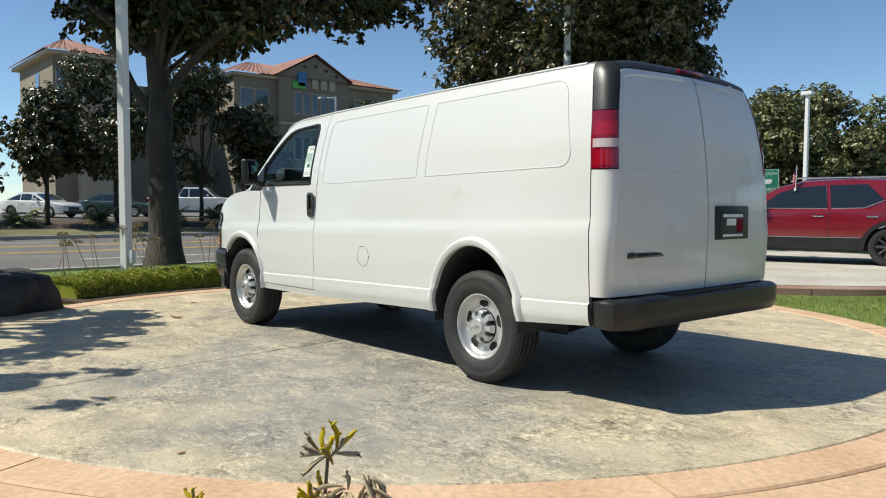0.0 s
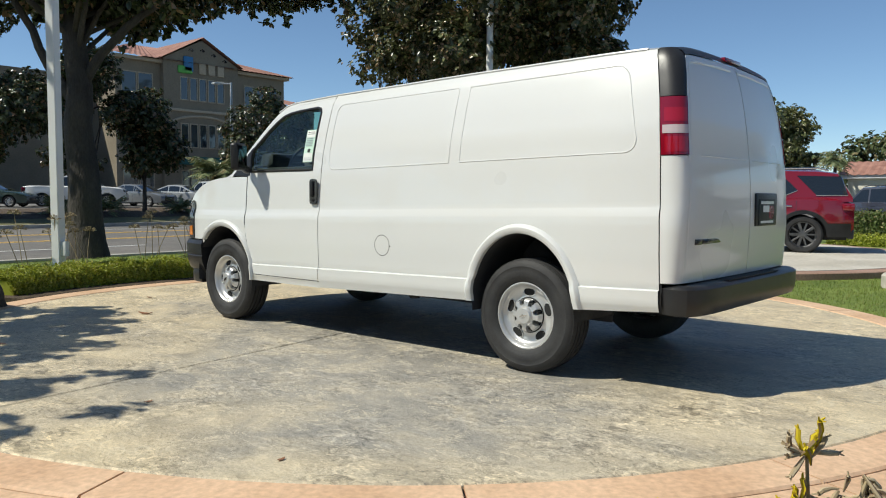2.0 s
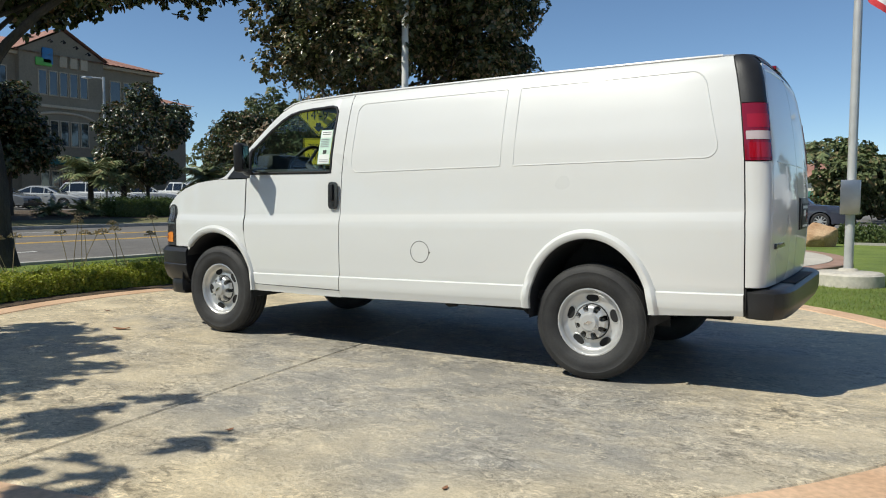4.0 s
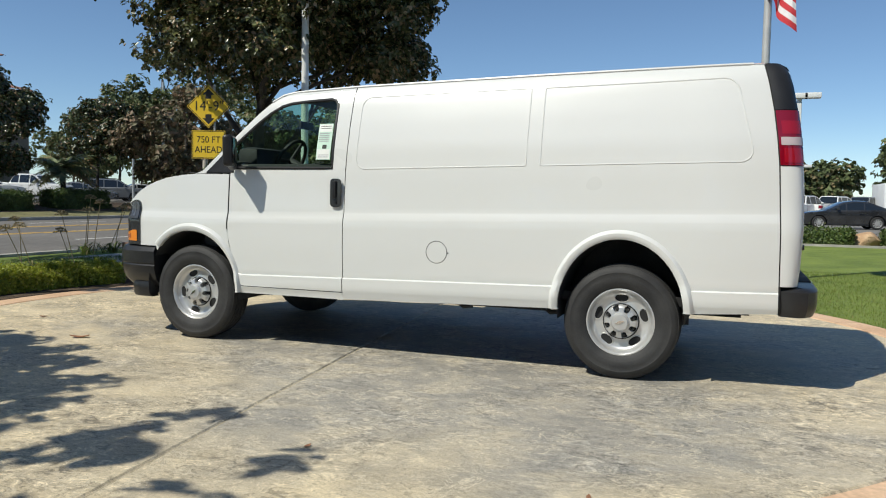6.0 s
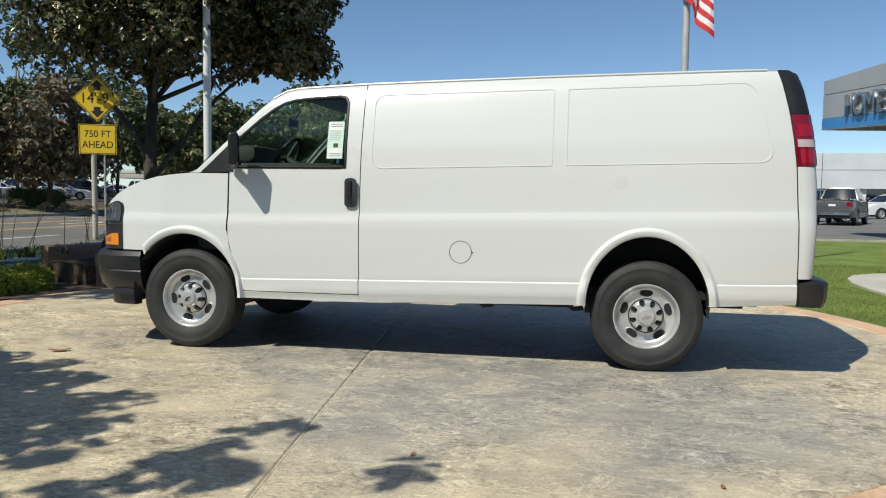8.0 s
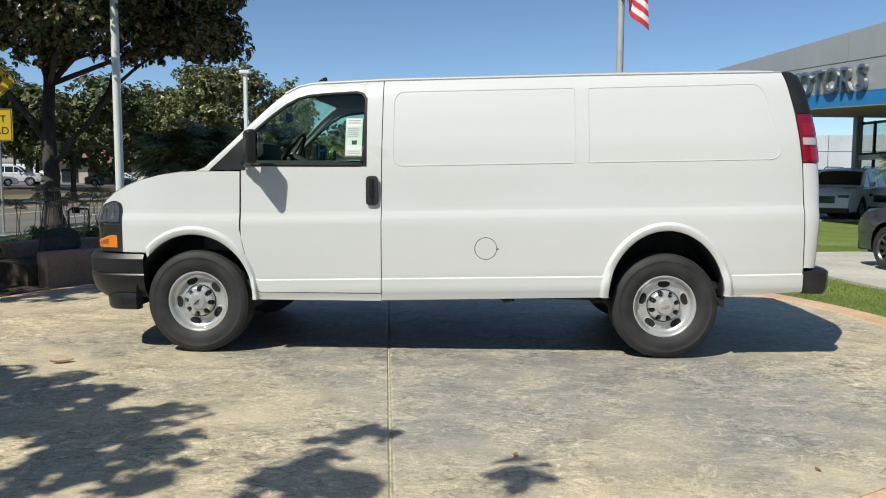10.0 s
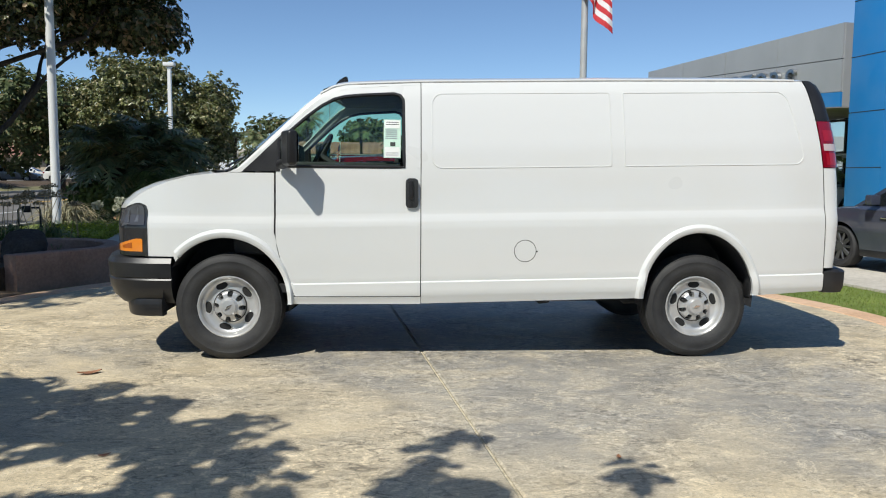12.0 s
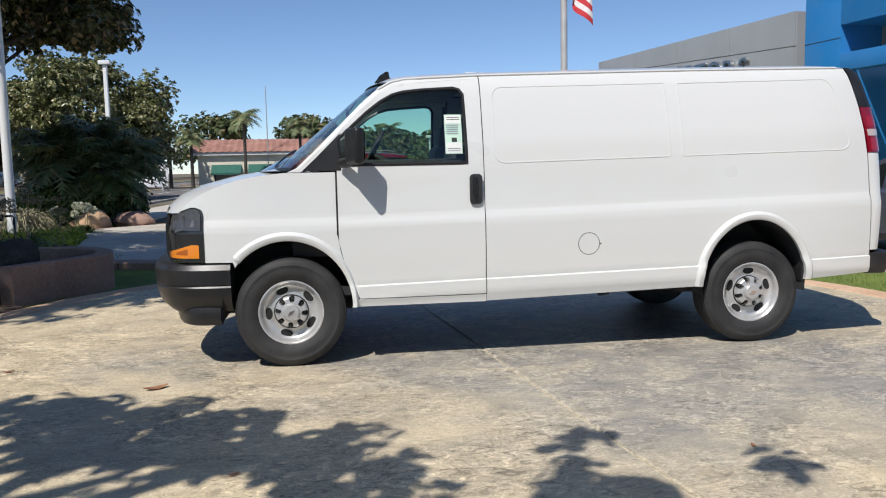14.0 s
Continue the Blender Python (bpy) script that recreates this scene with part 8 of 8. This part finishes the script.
def tile_roof(bm, a, b, c, d, pitch=0.55):
    """A sloping slab from eaves a-b to ridge d-c, with rolls of tile running up it."""
    a, b, c, d = (Vector(p) for p in (a, b, c, d))
    n = max(2, int((b - a).length / pitch))
    rows = []
    for k in range(2 * n + 1):
        f = k / (2 * n)
        up = 0.07 if k % 2 else 0.0
        nrm = (b - a).cross(d - a).normalized()
        if nrm.z < 0:
            nrm = -nrm
        rows.append([a.lerp(b, f) + nrm * up, d.lerp(c, f) + nrm * up])
    sheet(bm, rows)


def windows_on(t, parent, x, ys, z0, z1, w, facing=1, axis="x"):
    """Framed panes set into a wall that faces along +x."""
    bm = bmesh.new()
    box(bm, (-0.06, -w / 2, 0), (0.02, w / 2, z1 - z0))
    pane = None
    for y in ys:
        if pane is None:
            pane = part("window", bm, M_WINDARK, parent)
            pane.location = (x, y, z0)
            b2 = bmesh.new()
            for lo, hi in (((0, -w / 2 - 0.08, -0.1), (0.09, w / 2 + 0.08, 0)), ((0, -w / 2 - 0.08, 0), (0.06, -w / 2, z1 - z0)), ((0, w / 2, 0), (0.06, w / 2 + 0.08, z1 - z0)), ((0, -w / 2 - 0.08, z1 - z0), (0.06, w / 2 + 0.08, z1 - z0 + 0.1))):
                box(b2, lo, hi)
            b2_ob = part("window_surround", b2, M_STUCCO2, pane)
            first = b2_ob
        else:
            o = share("window", pane, parent, Matrix.Translation((x, y, z0)))
            share("window_surround", first, o)


def build_office():
    """Three-storey tan office with tile roofs across the road."""
    t = thing("office_building", "tan stucco three-storey office with red tile roofs", "building", Matrix.Translation((-64, -0.8, 0.6)))
    def block(name, x0, x1, y0, y1, z, mt=M_STUCCO):
        bm = bmesh.new()
        box(bm, (x0, y0, 0), (x1, y1, z))
        return part(name, bm, mt, t, smooth=False)
    main = block("main_wall", -4.6, 0.0, 29.7, 48.0, 13.0)
    block("back_wall", -20, -4.6, 31.5, 48.0, 12.9)
    gable_w = bmesh.new()
    prism(gable_w, [(34.0, 0), (42.0, 0), (42.0, 13.2), (38.0, 15.3), (34.0, 13.2)], -12, 0.55, Matrix(((0, 0, 1, 0), (1, 0, 0, 0), (0, 1, 0, 0), (0, 0, 0, 1))))
    gab = part("gable_wall", gable_w, M_STUCCO, t, smooth=False)
    tower = block("corner_tower", -9.7, 1.2, 13.9, 18.6, 12.7)
    link = block("link_wing", -16, -4.7, 18.6, 31.4, 11.5)
    wing = block("side_wing", -24, -6.0, 48.0, 57.0, 11.0)
    pil = block("tower_pilaster", 1.2, 2.2, 15.6, 18.0, 11.9, M_STUCCO2)
    # Eaves bands.
    for y0, y1, x1, z in ((29.3, 34, 0.45, 13.0), (42, 48.4, 0.45, 13.0), (48, 57.5, -5.5, 11.0)):
        bm = bmesh.new()
        box(bm, (x1 - 3, y0, z - 0.3), (x1, y1, z), 0.03)
        part("eaves_band", bm, M_STUCCO2, t)
    bm = bmesh.new()
    box(bm, (-10.2, 13.35, 12.4), (1.75, 19.1, 12.7), 0.03)
    part("eaves_band", bm, M_STUCCO2, t)
    # Roofs.
    bm = bmesh.new()
    tile_roof(bm, (0.8, 29.1, 13.0), (0.8, 48.8, 13.0), (-7, 42.5, 15.4), (-7, 34.5, 15.4))
    tile_roof(bm, (0.8, 48.8, 13.0), (-20, 48.8, 13.0), (-14, 42.5, 15.4), (-7, 42.5, 15.4))
    tile_roof(bm, (-5.2, 29.1, 13.0), (0.8, 29.1, 13.0), (-7, 34.5, 15.4), (-9, 34.5, 15.4))
    part("tile_roof", bm, M_TILE, t, smooth=False)
    bm = bmesh.new()
    tile_roof(bm, (0.9, 33.6, 13.15), (-8, 33.6, 13.15), (-8, 38, 15.55), (0.9, 38, 15.55))
    tile_roof(bm, (-8, 42.4, 13.15), (0.9, 42.4, 13.15), (0.9, 38, 15.55), (-8, 38, 15.55))
    part("gable_roof", bm, M_TILE, t, smooth=False)
    bm = bmesh.new()
    tile_roof(bm, (1.95, 13.15, 12.7), (1.95, 19.3, 12.7), (-3.4, 16.6, 14.5), (-3.4, 15.8, 14.5))
    tile_roof(bm, (-10.4, 13.15, 12.7), (1.95, 13.15, 12.7), (-3.4, 15.8, 14.5), (-5.0, 15.8, 14.5))
    tile_roof(bm, (1.95, 19.3, 12.7), (-10.4, 19.3, 12.7), (-5.0, 16.6, 14.5), (-3.4, 16.6, 14.5))
    part("tower_roof", bm, M_TILE, t, smooth=False)
    bm = bmesh.new()
    tile_roof(bm, (-5.2, 48, 11.0), (-5.2, 57.8, 11.0), (-12, 56, 12.6), (-12, 48, 12.6))
    part("wing_roof", bm, M_TILE, t, smooth=False)
    # Windows, storey by storey.
    for z0, z1 in ((9.6, 11.6), (5.2, 7.3), (0.8, 2.9)):
        windows_on(t, gab, 0.56, (36.05, 37.03, 38.0, 38.97, 39.95), z0, z1, 0.68)
        windows_on(t, main, 0.01, (30.95, 32.5), z0, z1, 1.3)
        windows_on(t, main, 0.01, (43.6, 45.1, 46.5), z0, z1, 1.05)
    windows_on(t, tower, 1.21, (14.6,), 9.4, 11.2, 0.9)
    # Small windows in the tower's side wall.
    for z0 in (9.6, 5.6):
        bm = bmesh.new()
        box(bm, (-4.3, 13.86, z0), (-2.9, 13.95, z0 + 1.9))
        part("side_window", bm, M_WINDARK, tower)
    # Balcony band, arch over the middle storey, awning.
    bm = bmesh.new()
    box(bm, (0.5, 34.2, 8.45), (0.75, 41.8, 8.7), 0.02)
    tube(bm, [(0.62, 38 + 3.4 * math.cos(a), 7.1 + 1.0 * math.sin(a)) for a in np.linspace(0, math.pi, 24)], 0.12, 6)
    box(bm, (0.0, 29.7, 8.2), (0.15, 48, 8.5), 0.02)
    part("string_course", bm, M_STUCCO2, t)
    bm = bmesh.new()
    prism(bm, [(0.55, 4.3), (1.5, 3.5), (0.55, 3.5)], 33.5, 42.5, Matrix(((1, 0, 0, 0), (0, 0, 1, 0), (0, 1, 0, 0), (0, 0, 0, 1))))
    part("awning", bm, M_AWNING, t)
    # Plain sign shapes on the gable and the small lamps above it.
    blu, grn, wht = surf("sign_blue", (0.03, 0.16, 0.36), (0.04, 0.2, 0.42), 2, 0.5), surf("sign_lime", (0.09, 0.36, 0.06), (0.12, 0.44, 0.08), 2, 0.5), M_WHITEBLD
    for y0, y1, z0, z1, mt in ((36.0, 37.0, 12.2, 13.6, blu), (35.4, 36.9, 12.0, 12.7, grn), (37.6, 38.3, 12.1, 13.1, M_STUCCO2), (38.6, 39.3, 12.1, 13.1, M_STUCCO2), (39.6, 40.3, 12.1, 13.1, M_STUCCO2)):
        bm = bmesh.new()
        box(bm, (0.56, y0, z0), (0.72, y1, z1), 0.1 if mt is not M_STUCCO2 else 0.03)
        part("sign_shape", bm, mt, t)
    for y, z in ((36.6, 14.2), (37.8, 14.3), (39.0, 14.0), (40.2, 13.6)):
        bm = bmesh.new()
        tube(bm, [(0.55, y, z), (1.0, y, z + 0.1), (1.15, y, z - 0.12)], [0.04, 0.04, 0.14], 8)
        part("sign_lamp", bm, M_BLACKGLOSS, t)


build_office()


def build_shops():
    """Long cream shops with a tile roof and green awnings."""
    t = thing("shop_building", "long cream shop building with red tile roof and green awnings", "building", Matrix.Translation((-17.0, 79, -0.9)) @ Matrix.Diagonal((1.45, 1.0, 1.22, 1)))
    bm = bmesh.new()
    box(bm, (0, 0, 0), (14.5, 12, 3.75))
    wall = part("wall", bm, M_CREAM, t, smooth=False)
    bm = bmesh.new()
    tile_roof(bm, (-0.5, -0.6, 3.6), (15, -0.6, 3.6), (15, 2.6, 4.75), (-0.5, 2.6, 4.75), 0.5)
    part("roof", bm, M_TILE, t, smooth=False)
    bm = bmesh.new()
    box(bm, (-0.4, -0.45, 3.35), (14.9, 0.1, 3.62), 0.02)
    part("fascia", bm, M_WHITEBLD, t)
    bm = bmesh.new()
    box(bm, (-0.9, -0.06, 0), (0.9, 0.02, 1.9))
    w0 = None
    bm2 = bmesh.new()
    prism(bm2, [(-0.05, 2.3), (-0.75, 1.6), (-0.75, 1.45), (-0.05, 1.45)], -1.05, 1.05, Matrix(((0, 0, 1, 0), (1, 0, 0, 0), (0, 1, 0, 0), (0, 0, 0, 1))))
    for k in range(5):
        x = 2.0 + 2.6 * k
        if w0 is None:
            w0 = part("shop_window", bm, M_WINDARK, wall)
            a0 = part("awning", bm2, M_AWNING, t)
            w0.location, a0.location = (x, 0, 0.4), (x, 0, 0.25)
        else:
            share("shop_window", w0, wall, Matrix.Translation((x, 0, 0.4)))
            if k % 4 != 3:
                share("awning", a0, t, Matrix.Translation((x, 0, 0.25)))
    # White board sign near the shops.
    s = thing("board_sign", "white board sign with dark lettering bars", "sign", Matrix.Translation((-19.6, 66.0, -0.2)) @ Matrix.Diagonal((1.35, 1, 1.15, 1)))
    bm = bmesh.new()
    box(bm, (-1.6, -0.08, 0.4), (1.6, 0.08, 2.25), 0.02)
    b = part("board", bm, M_WHITEBLD, s)
    bm = bmesh.new()
    box(bm, (-1.3, -0.095, 1.15), (1.45, -0.085, 1.6))
    part("lettering_bar", bm, M_INK, b)
    for x in (-1.2, 1.2):
        bm = bmesh.new()
        box(bm, (x - 0.06, -0.06, -0.1), (x + 0.06, 0.06, 0.55))
        part("post", bm, M_GALV, s)

    # Tan shops far up the road.
    f = thing("roadside_shop", "tan far-off shop with an orange tile roof", "building", Matrix.Translation((-57, 92, 0.3)))
    bm = bmesh.new()
    box(bm, (0, 0, 0), (22, 10, 2.9))
    wl = part("wall", bm, M_STUCCO2, f, smooth=False)
    bm = bmesh.new()
    tile_roof(bm, (-0.6, -0.8, 2.85), (22.6, -0.8, 2.85), (22.6, 4.5, 4.6), (-0.6, 4.5, 4.6), 0.6)
    part("roof", bm, M_TILE, f, smooth=False)
    for k in range(6):
        bm = bmesh.new()
        box(bm, (1.2 + 3.5 * k, -0.05, 0.2), (3.4 + 3.5 * k, 0.03, 2.1))
        part("shop_window", bm, M_WINDARK, wl, smooth=False)


build_shops()


def build_dealer():
    """Dealership: grey fascia over an open canopy that meets a tall blue portal."""
    p0, p1 = Vector((8.75, 13.5)), Vector((7.2, 24.0))
    d = (p1 - p0).normalized()
    inward = Vector((-d.y, d.x)) * -1 if Vector((-d.y, d.x)).x < 0 else Vector((-d.y, d.x))
    m = Matrix(((d.x, inward.x, 0, p0.x), (d.y, inward.y, 0, p0.y), (0, 0, 1, 0), (0, 0, 0, 1)))
    Lg = (p1 - p0).length
    t = thing("dealership_building", "dealership with grey fascia, blue stripe and tall blue portal", "building", m)
    def top(u):
        return 5.2 + 0.012 * u
    def bot(u):
        return 3.14 + 0.05 * u
    def slab(name, f0, f1, y0, y1, mt, u0=0.0, u1=Lg, parent=t):
        bm = bmesh.new()
        lo = [(u0, f0(u0)), (u1, f0(u1)), (u1, f1(u1)), (u0, f1(u0))]
        vs0 = [bm.verts.new((u, y0, z)) for u, z in lo]
        vs1 = [bm.verts.new((u, y1, z)) for u, z in lo]
        bm.faces.new(vs0)
        bm.faces.new(vs1[::-1])
        for k in range(4):
            bm.faces.new((vs0[k], vs0[(k + 1) % 4], vs1[(k + 1) % 4], vs1[k]))
        bmesh.ops.recalc_face_normals(bm, faces=bm.faces)
        return part(name, bm, mt, parent, smooth=False)
    blue_top = lambda u: bot(u) + 0.36
    seam = lambda u: bot(u) + 1.18
    fas = slab("fascia_core", bot, top, 0.06, 12, M_GREYPANEL)
    slab("blue_stripe", bot, blue_top, 0.0, 0.06, M_BLUEPANEL)
    n = 4
    for k in range(n):
        u0, u1 = Lg * k / n + 0.012, Lg * (k + 1) / n - 0.012
        slab("panel", lambda u: blue_top(u) + 0.012, lambda u: seam(u) - 0.012, 0.01, 0.06, M_GREYPANEL, u0, u1, fas)
        slab("panel", lambda u: seam(u) + 0.012, top, 0.01, 0.06, M_GREYPANEL, u0, u1, fas)
    slab("end_stripe", bot, blue_top, 0.06, 6.0, M_BLUEPANEL, Lg, Lg + 0.05)
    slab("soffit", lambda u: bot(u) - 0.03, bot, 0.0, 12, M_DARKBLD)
    # Raised letters stand off the panels.
    word = "HOME MOTORS"
    step = 0.67
    u = Lg - 2.2
    for ch in word:
        if ch != " ":
            me = text_mesh(ch, 0.98, 0.05)
            me.materials.append(M_STEEL)
            o = new("letter", me)
            o.parent = fas
            o.matrix_basis = Matrix.Translation((u, -0.07, blue_top(u) + 0.31)) @ Matrix(((-1, 0, 0, 0), (0, 0, 1, 0), (0, 1, 0, 0), (0, 0, 0, 1)))
        u -= step if ch != " " else 0.5
    # The glazed front set back under the canopy, with a white band below the upper lights.
    bm = bmesh.new()
    box(bm, (-1, 5.2, 0), (Lg - 0.5, 5.3, 3.4))
    glassw = part("shop_front", bm, glass("showroom_glass", (0.92, 0.97, 0.95), clear=0.86), t, "clear showroom glazing", smooth=False)
    glassw.visible_shadow = False
    bm = bmesh.new()
    for k in range(8):
        box(bm, (k * 1.4 - 0.9, 5.12, 0), (k * 1.4 - 0.82, 5.2, 3.4))
    for z in (0.02, 2.2, 3.3):
        box(bm, (-1, 5.13, z), (Lg - 0.5, 5.2, z + 0.08))
    part("mullions", bm, M_BLACKGLOSS, glassw)
    bm = bmesh.new()
    box(bm, (-1, 5.06, 2.02), (Lg - 0.9, 5.12, 2.2), 0.01)
    part("white_band", bm, M_WHITEBLD, glassw)
    for k in range(4):
        bm = bmesh.new()
        box(bm, (3.7 + 0.2 * k, 5.1, 2.45), (3.8 + 0.2 * k, 5.125, 2.72))
        part("number_bar", bm, M_INK, t)
    bm = bmesh.new()
    box(bm, (Lg - 0.95, 4.95, -0.1), (Lg - 0.7, 5.2, bot(Lg)), 0.02)
    part("corner_post", bm, M_GREYPANEL, t)
    bm = bmesh.new()
    box(bm, (-1.5, 4.6, -0.1), (Lg - 0.3, 5.6, 0.16), 0.02)
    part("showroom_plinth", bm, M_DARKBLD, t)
    bm = bmesh.new()
    box(bm, (-3, 8.2, -0.1), (5.4, 12, 3.3))
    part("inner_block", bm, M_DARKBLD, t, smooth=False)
    # Portal: blue frame round a grey recess.
    tower = Matrix.Translation((-0.75, -0.35, 0))
    def tb(name, lo, hi, mt, bev=0.01):
        bm = bmesh.new()
        box(bm, lo, hi, bev, tower)
        return part(name, bm, mt, t)
    tb("portal_leg", (-1.15, 0, -0.1), (-0.02, 3.0, 8.4), M_BLUEPANEL)
    tb("portal_leg", (-7.2, 0, -0.1), (-6.2, 3.0, 8.4), M_BLUEPANEL)
    tb("portal_head", (-6.2, 0, 4.5), (-1.15, 3.0, 8.4), M_BLUEPANEL)
    tb("portal_band", (-6.2, 0.0, 3.45), (-1.15, 0.3, 3.85), M_BLUEPANEL)
    tb("portal_recess", (-6.2, 1.2, 3.85), (-1.15, 2.9, 4.5), M_GREYPANEL)
    tb("portal_back", (-6.2, 2.2, -0.1), (-1.15, 2.9, 3.45), M_GREYPANEL)
    for z in (1.6, 2.9, 4.2, 5.5, 6.8):
        bm = bmesh.new()
        box(bm, (-1.16, -0.004, z), (-0.01, 0.004, z + 0.018), 0, tower)
        part("panel_joint", bm, M_INK, t, smooth=False)
    # Far low building of the same firm.
    f = thing("service_building", "long low grey service building behind the trucks", "building", Matrix.Translation((12, 62, -0.05)) @ Matrix.Rotation(radians(-6), 4, "Z"))
    bm = bmesh.new()
    box(bm, (0, 0, 2.2), (40, 14, 5.0))
    up = part("upper_wall", bm, M_SUNPANEL, f, smooth=False)
    for k in range(1, 8):
        bm = bmesh.new()
        box(bm, (k * 5.0 - 0.02, -0.006, 2.2), (k * 5.0 + 0.02, 0.01, 5.0))
        part("panel_joint", bm, M_INK, up, smooth=False)
    bm = bmesh.new()
    box(bm, (0, -0.006, 3.65), (40, 0.01, 3.69))
    part("panel_joint", bm, M_INK, up, smooth=False)
    bm = bmesh.new()
    box(bm, (0.5, 0.6, 0), (39, 13, 2.2))
    part("lower_wall", bm, M_WINDARK, f, smooth=False)
    bm = bmesh.new()
    box(bm, (0, 0.3, 0), (0.5, 0.62, 2.2))
    pier = part("pier", bm, M_WHITEBLD, f, smooth=False)
    for k in range(1, 11):
        share("pier", pier, f, Matrix.Translation((k * 3.9, 0, 0)))
    w = thing("white_building", "white low building at the back of the car park", "building", Matrix.Translation((9.5, 60, -0.05)))
    bm = bmesh.new()
    box(bm, (1.0, 0, 0), (4.2, 6, 2.9), 0.03)
    part("wall", bm, M_WHITEBLD, w)
    bm = bmesh.new()
    box(bm, (1.4, 1.0, 2.9), (1.8, 1.4, 5.6), 0.03)
    part("chimney", bm, M_WHITEBLD, w)


build_dealer()


def build_overpass():
    """Pale concrete road bridge far behind the shops."""
    t = thing("overpass", "pale concrete road bridge on round columns far away", "bridge", Matrix.Translation((-60, 170, 0)))
    bm = bmesh.new()
    box(bm, (-60, 0, 4.6), (50, 11, 5.9), 0.1)
    deck = part("deck", bm, M_KERB, t)
    bm = bmesh.new()
    box(bm, (-60, -0.1, 5.9), (50, 0.15, 6.8), 0.04)
    part("parapet", bm, M_WALK, deck)
    for k in range(5):
        bm = bmesh.new()
        tube(bm, [(-50 + 22 * k, 5, -0.3), (-50 + 22 * k, 5, 4.7)], 0.8, 14)
        part("column", bm, M_KERB, t)


build_overpass()
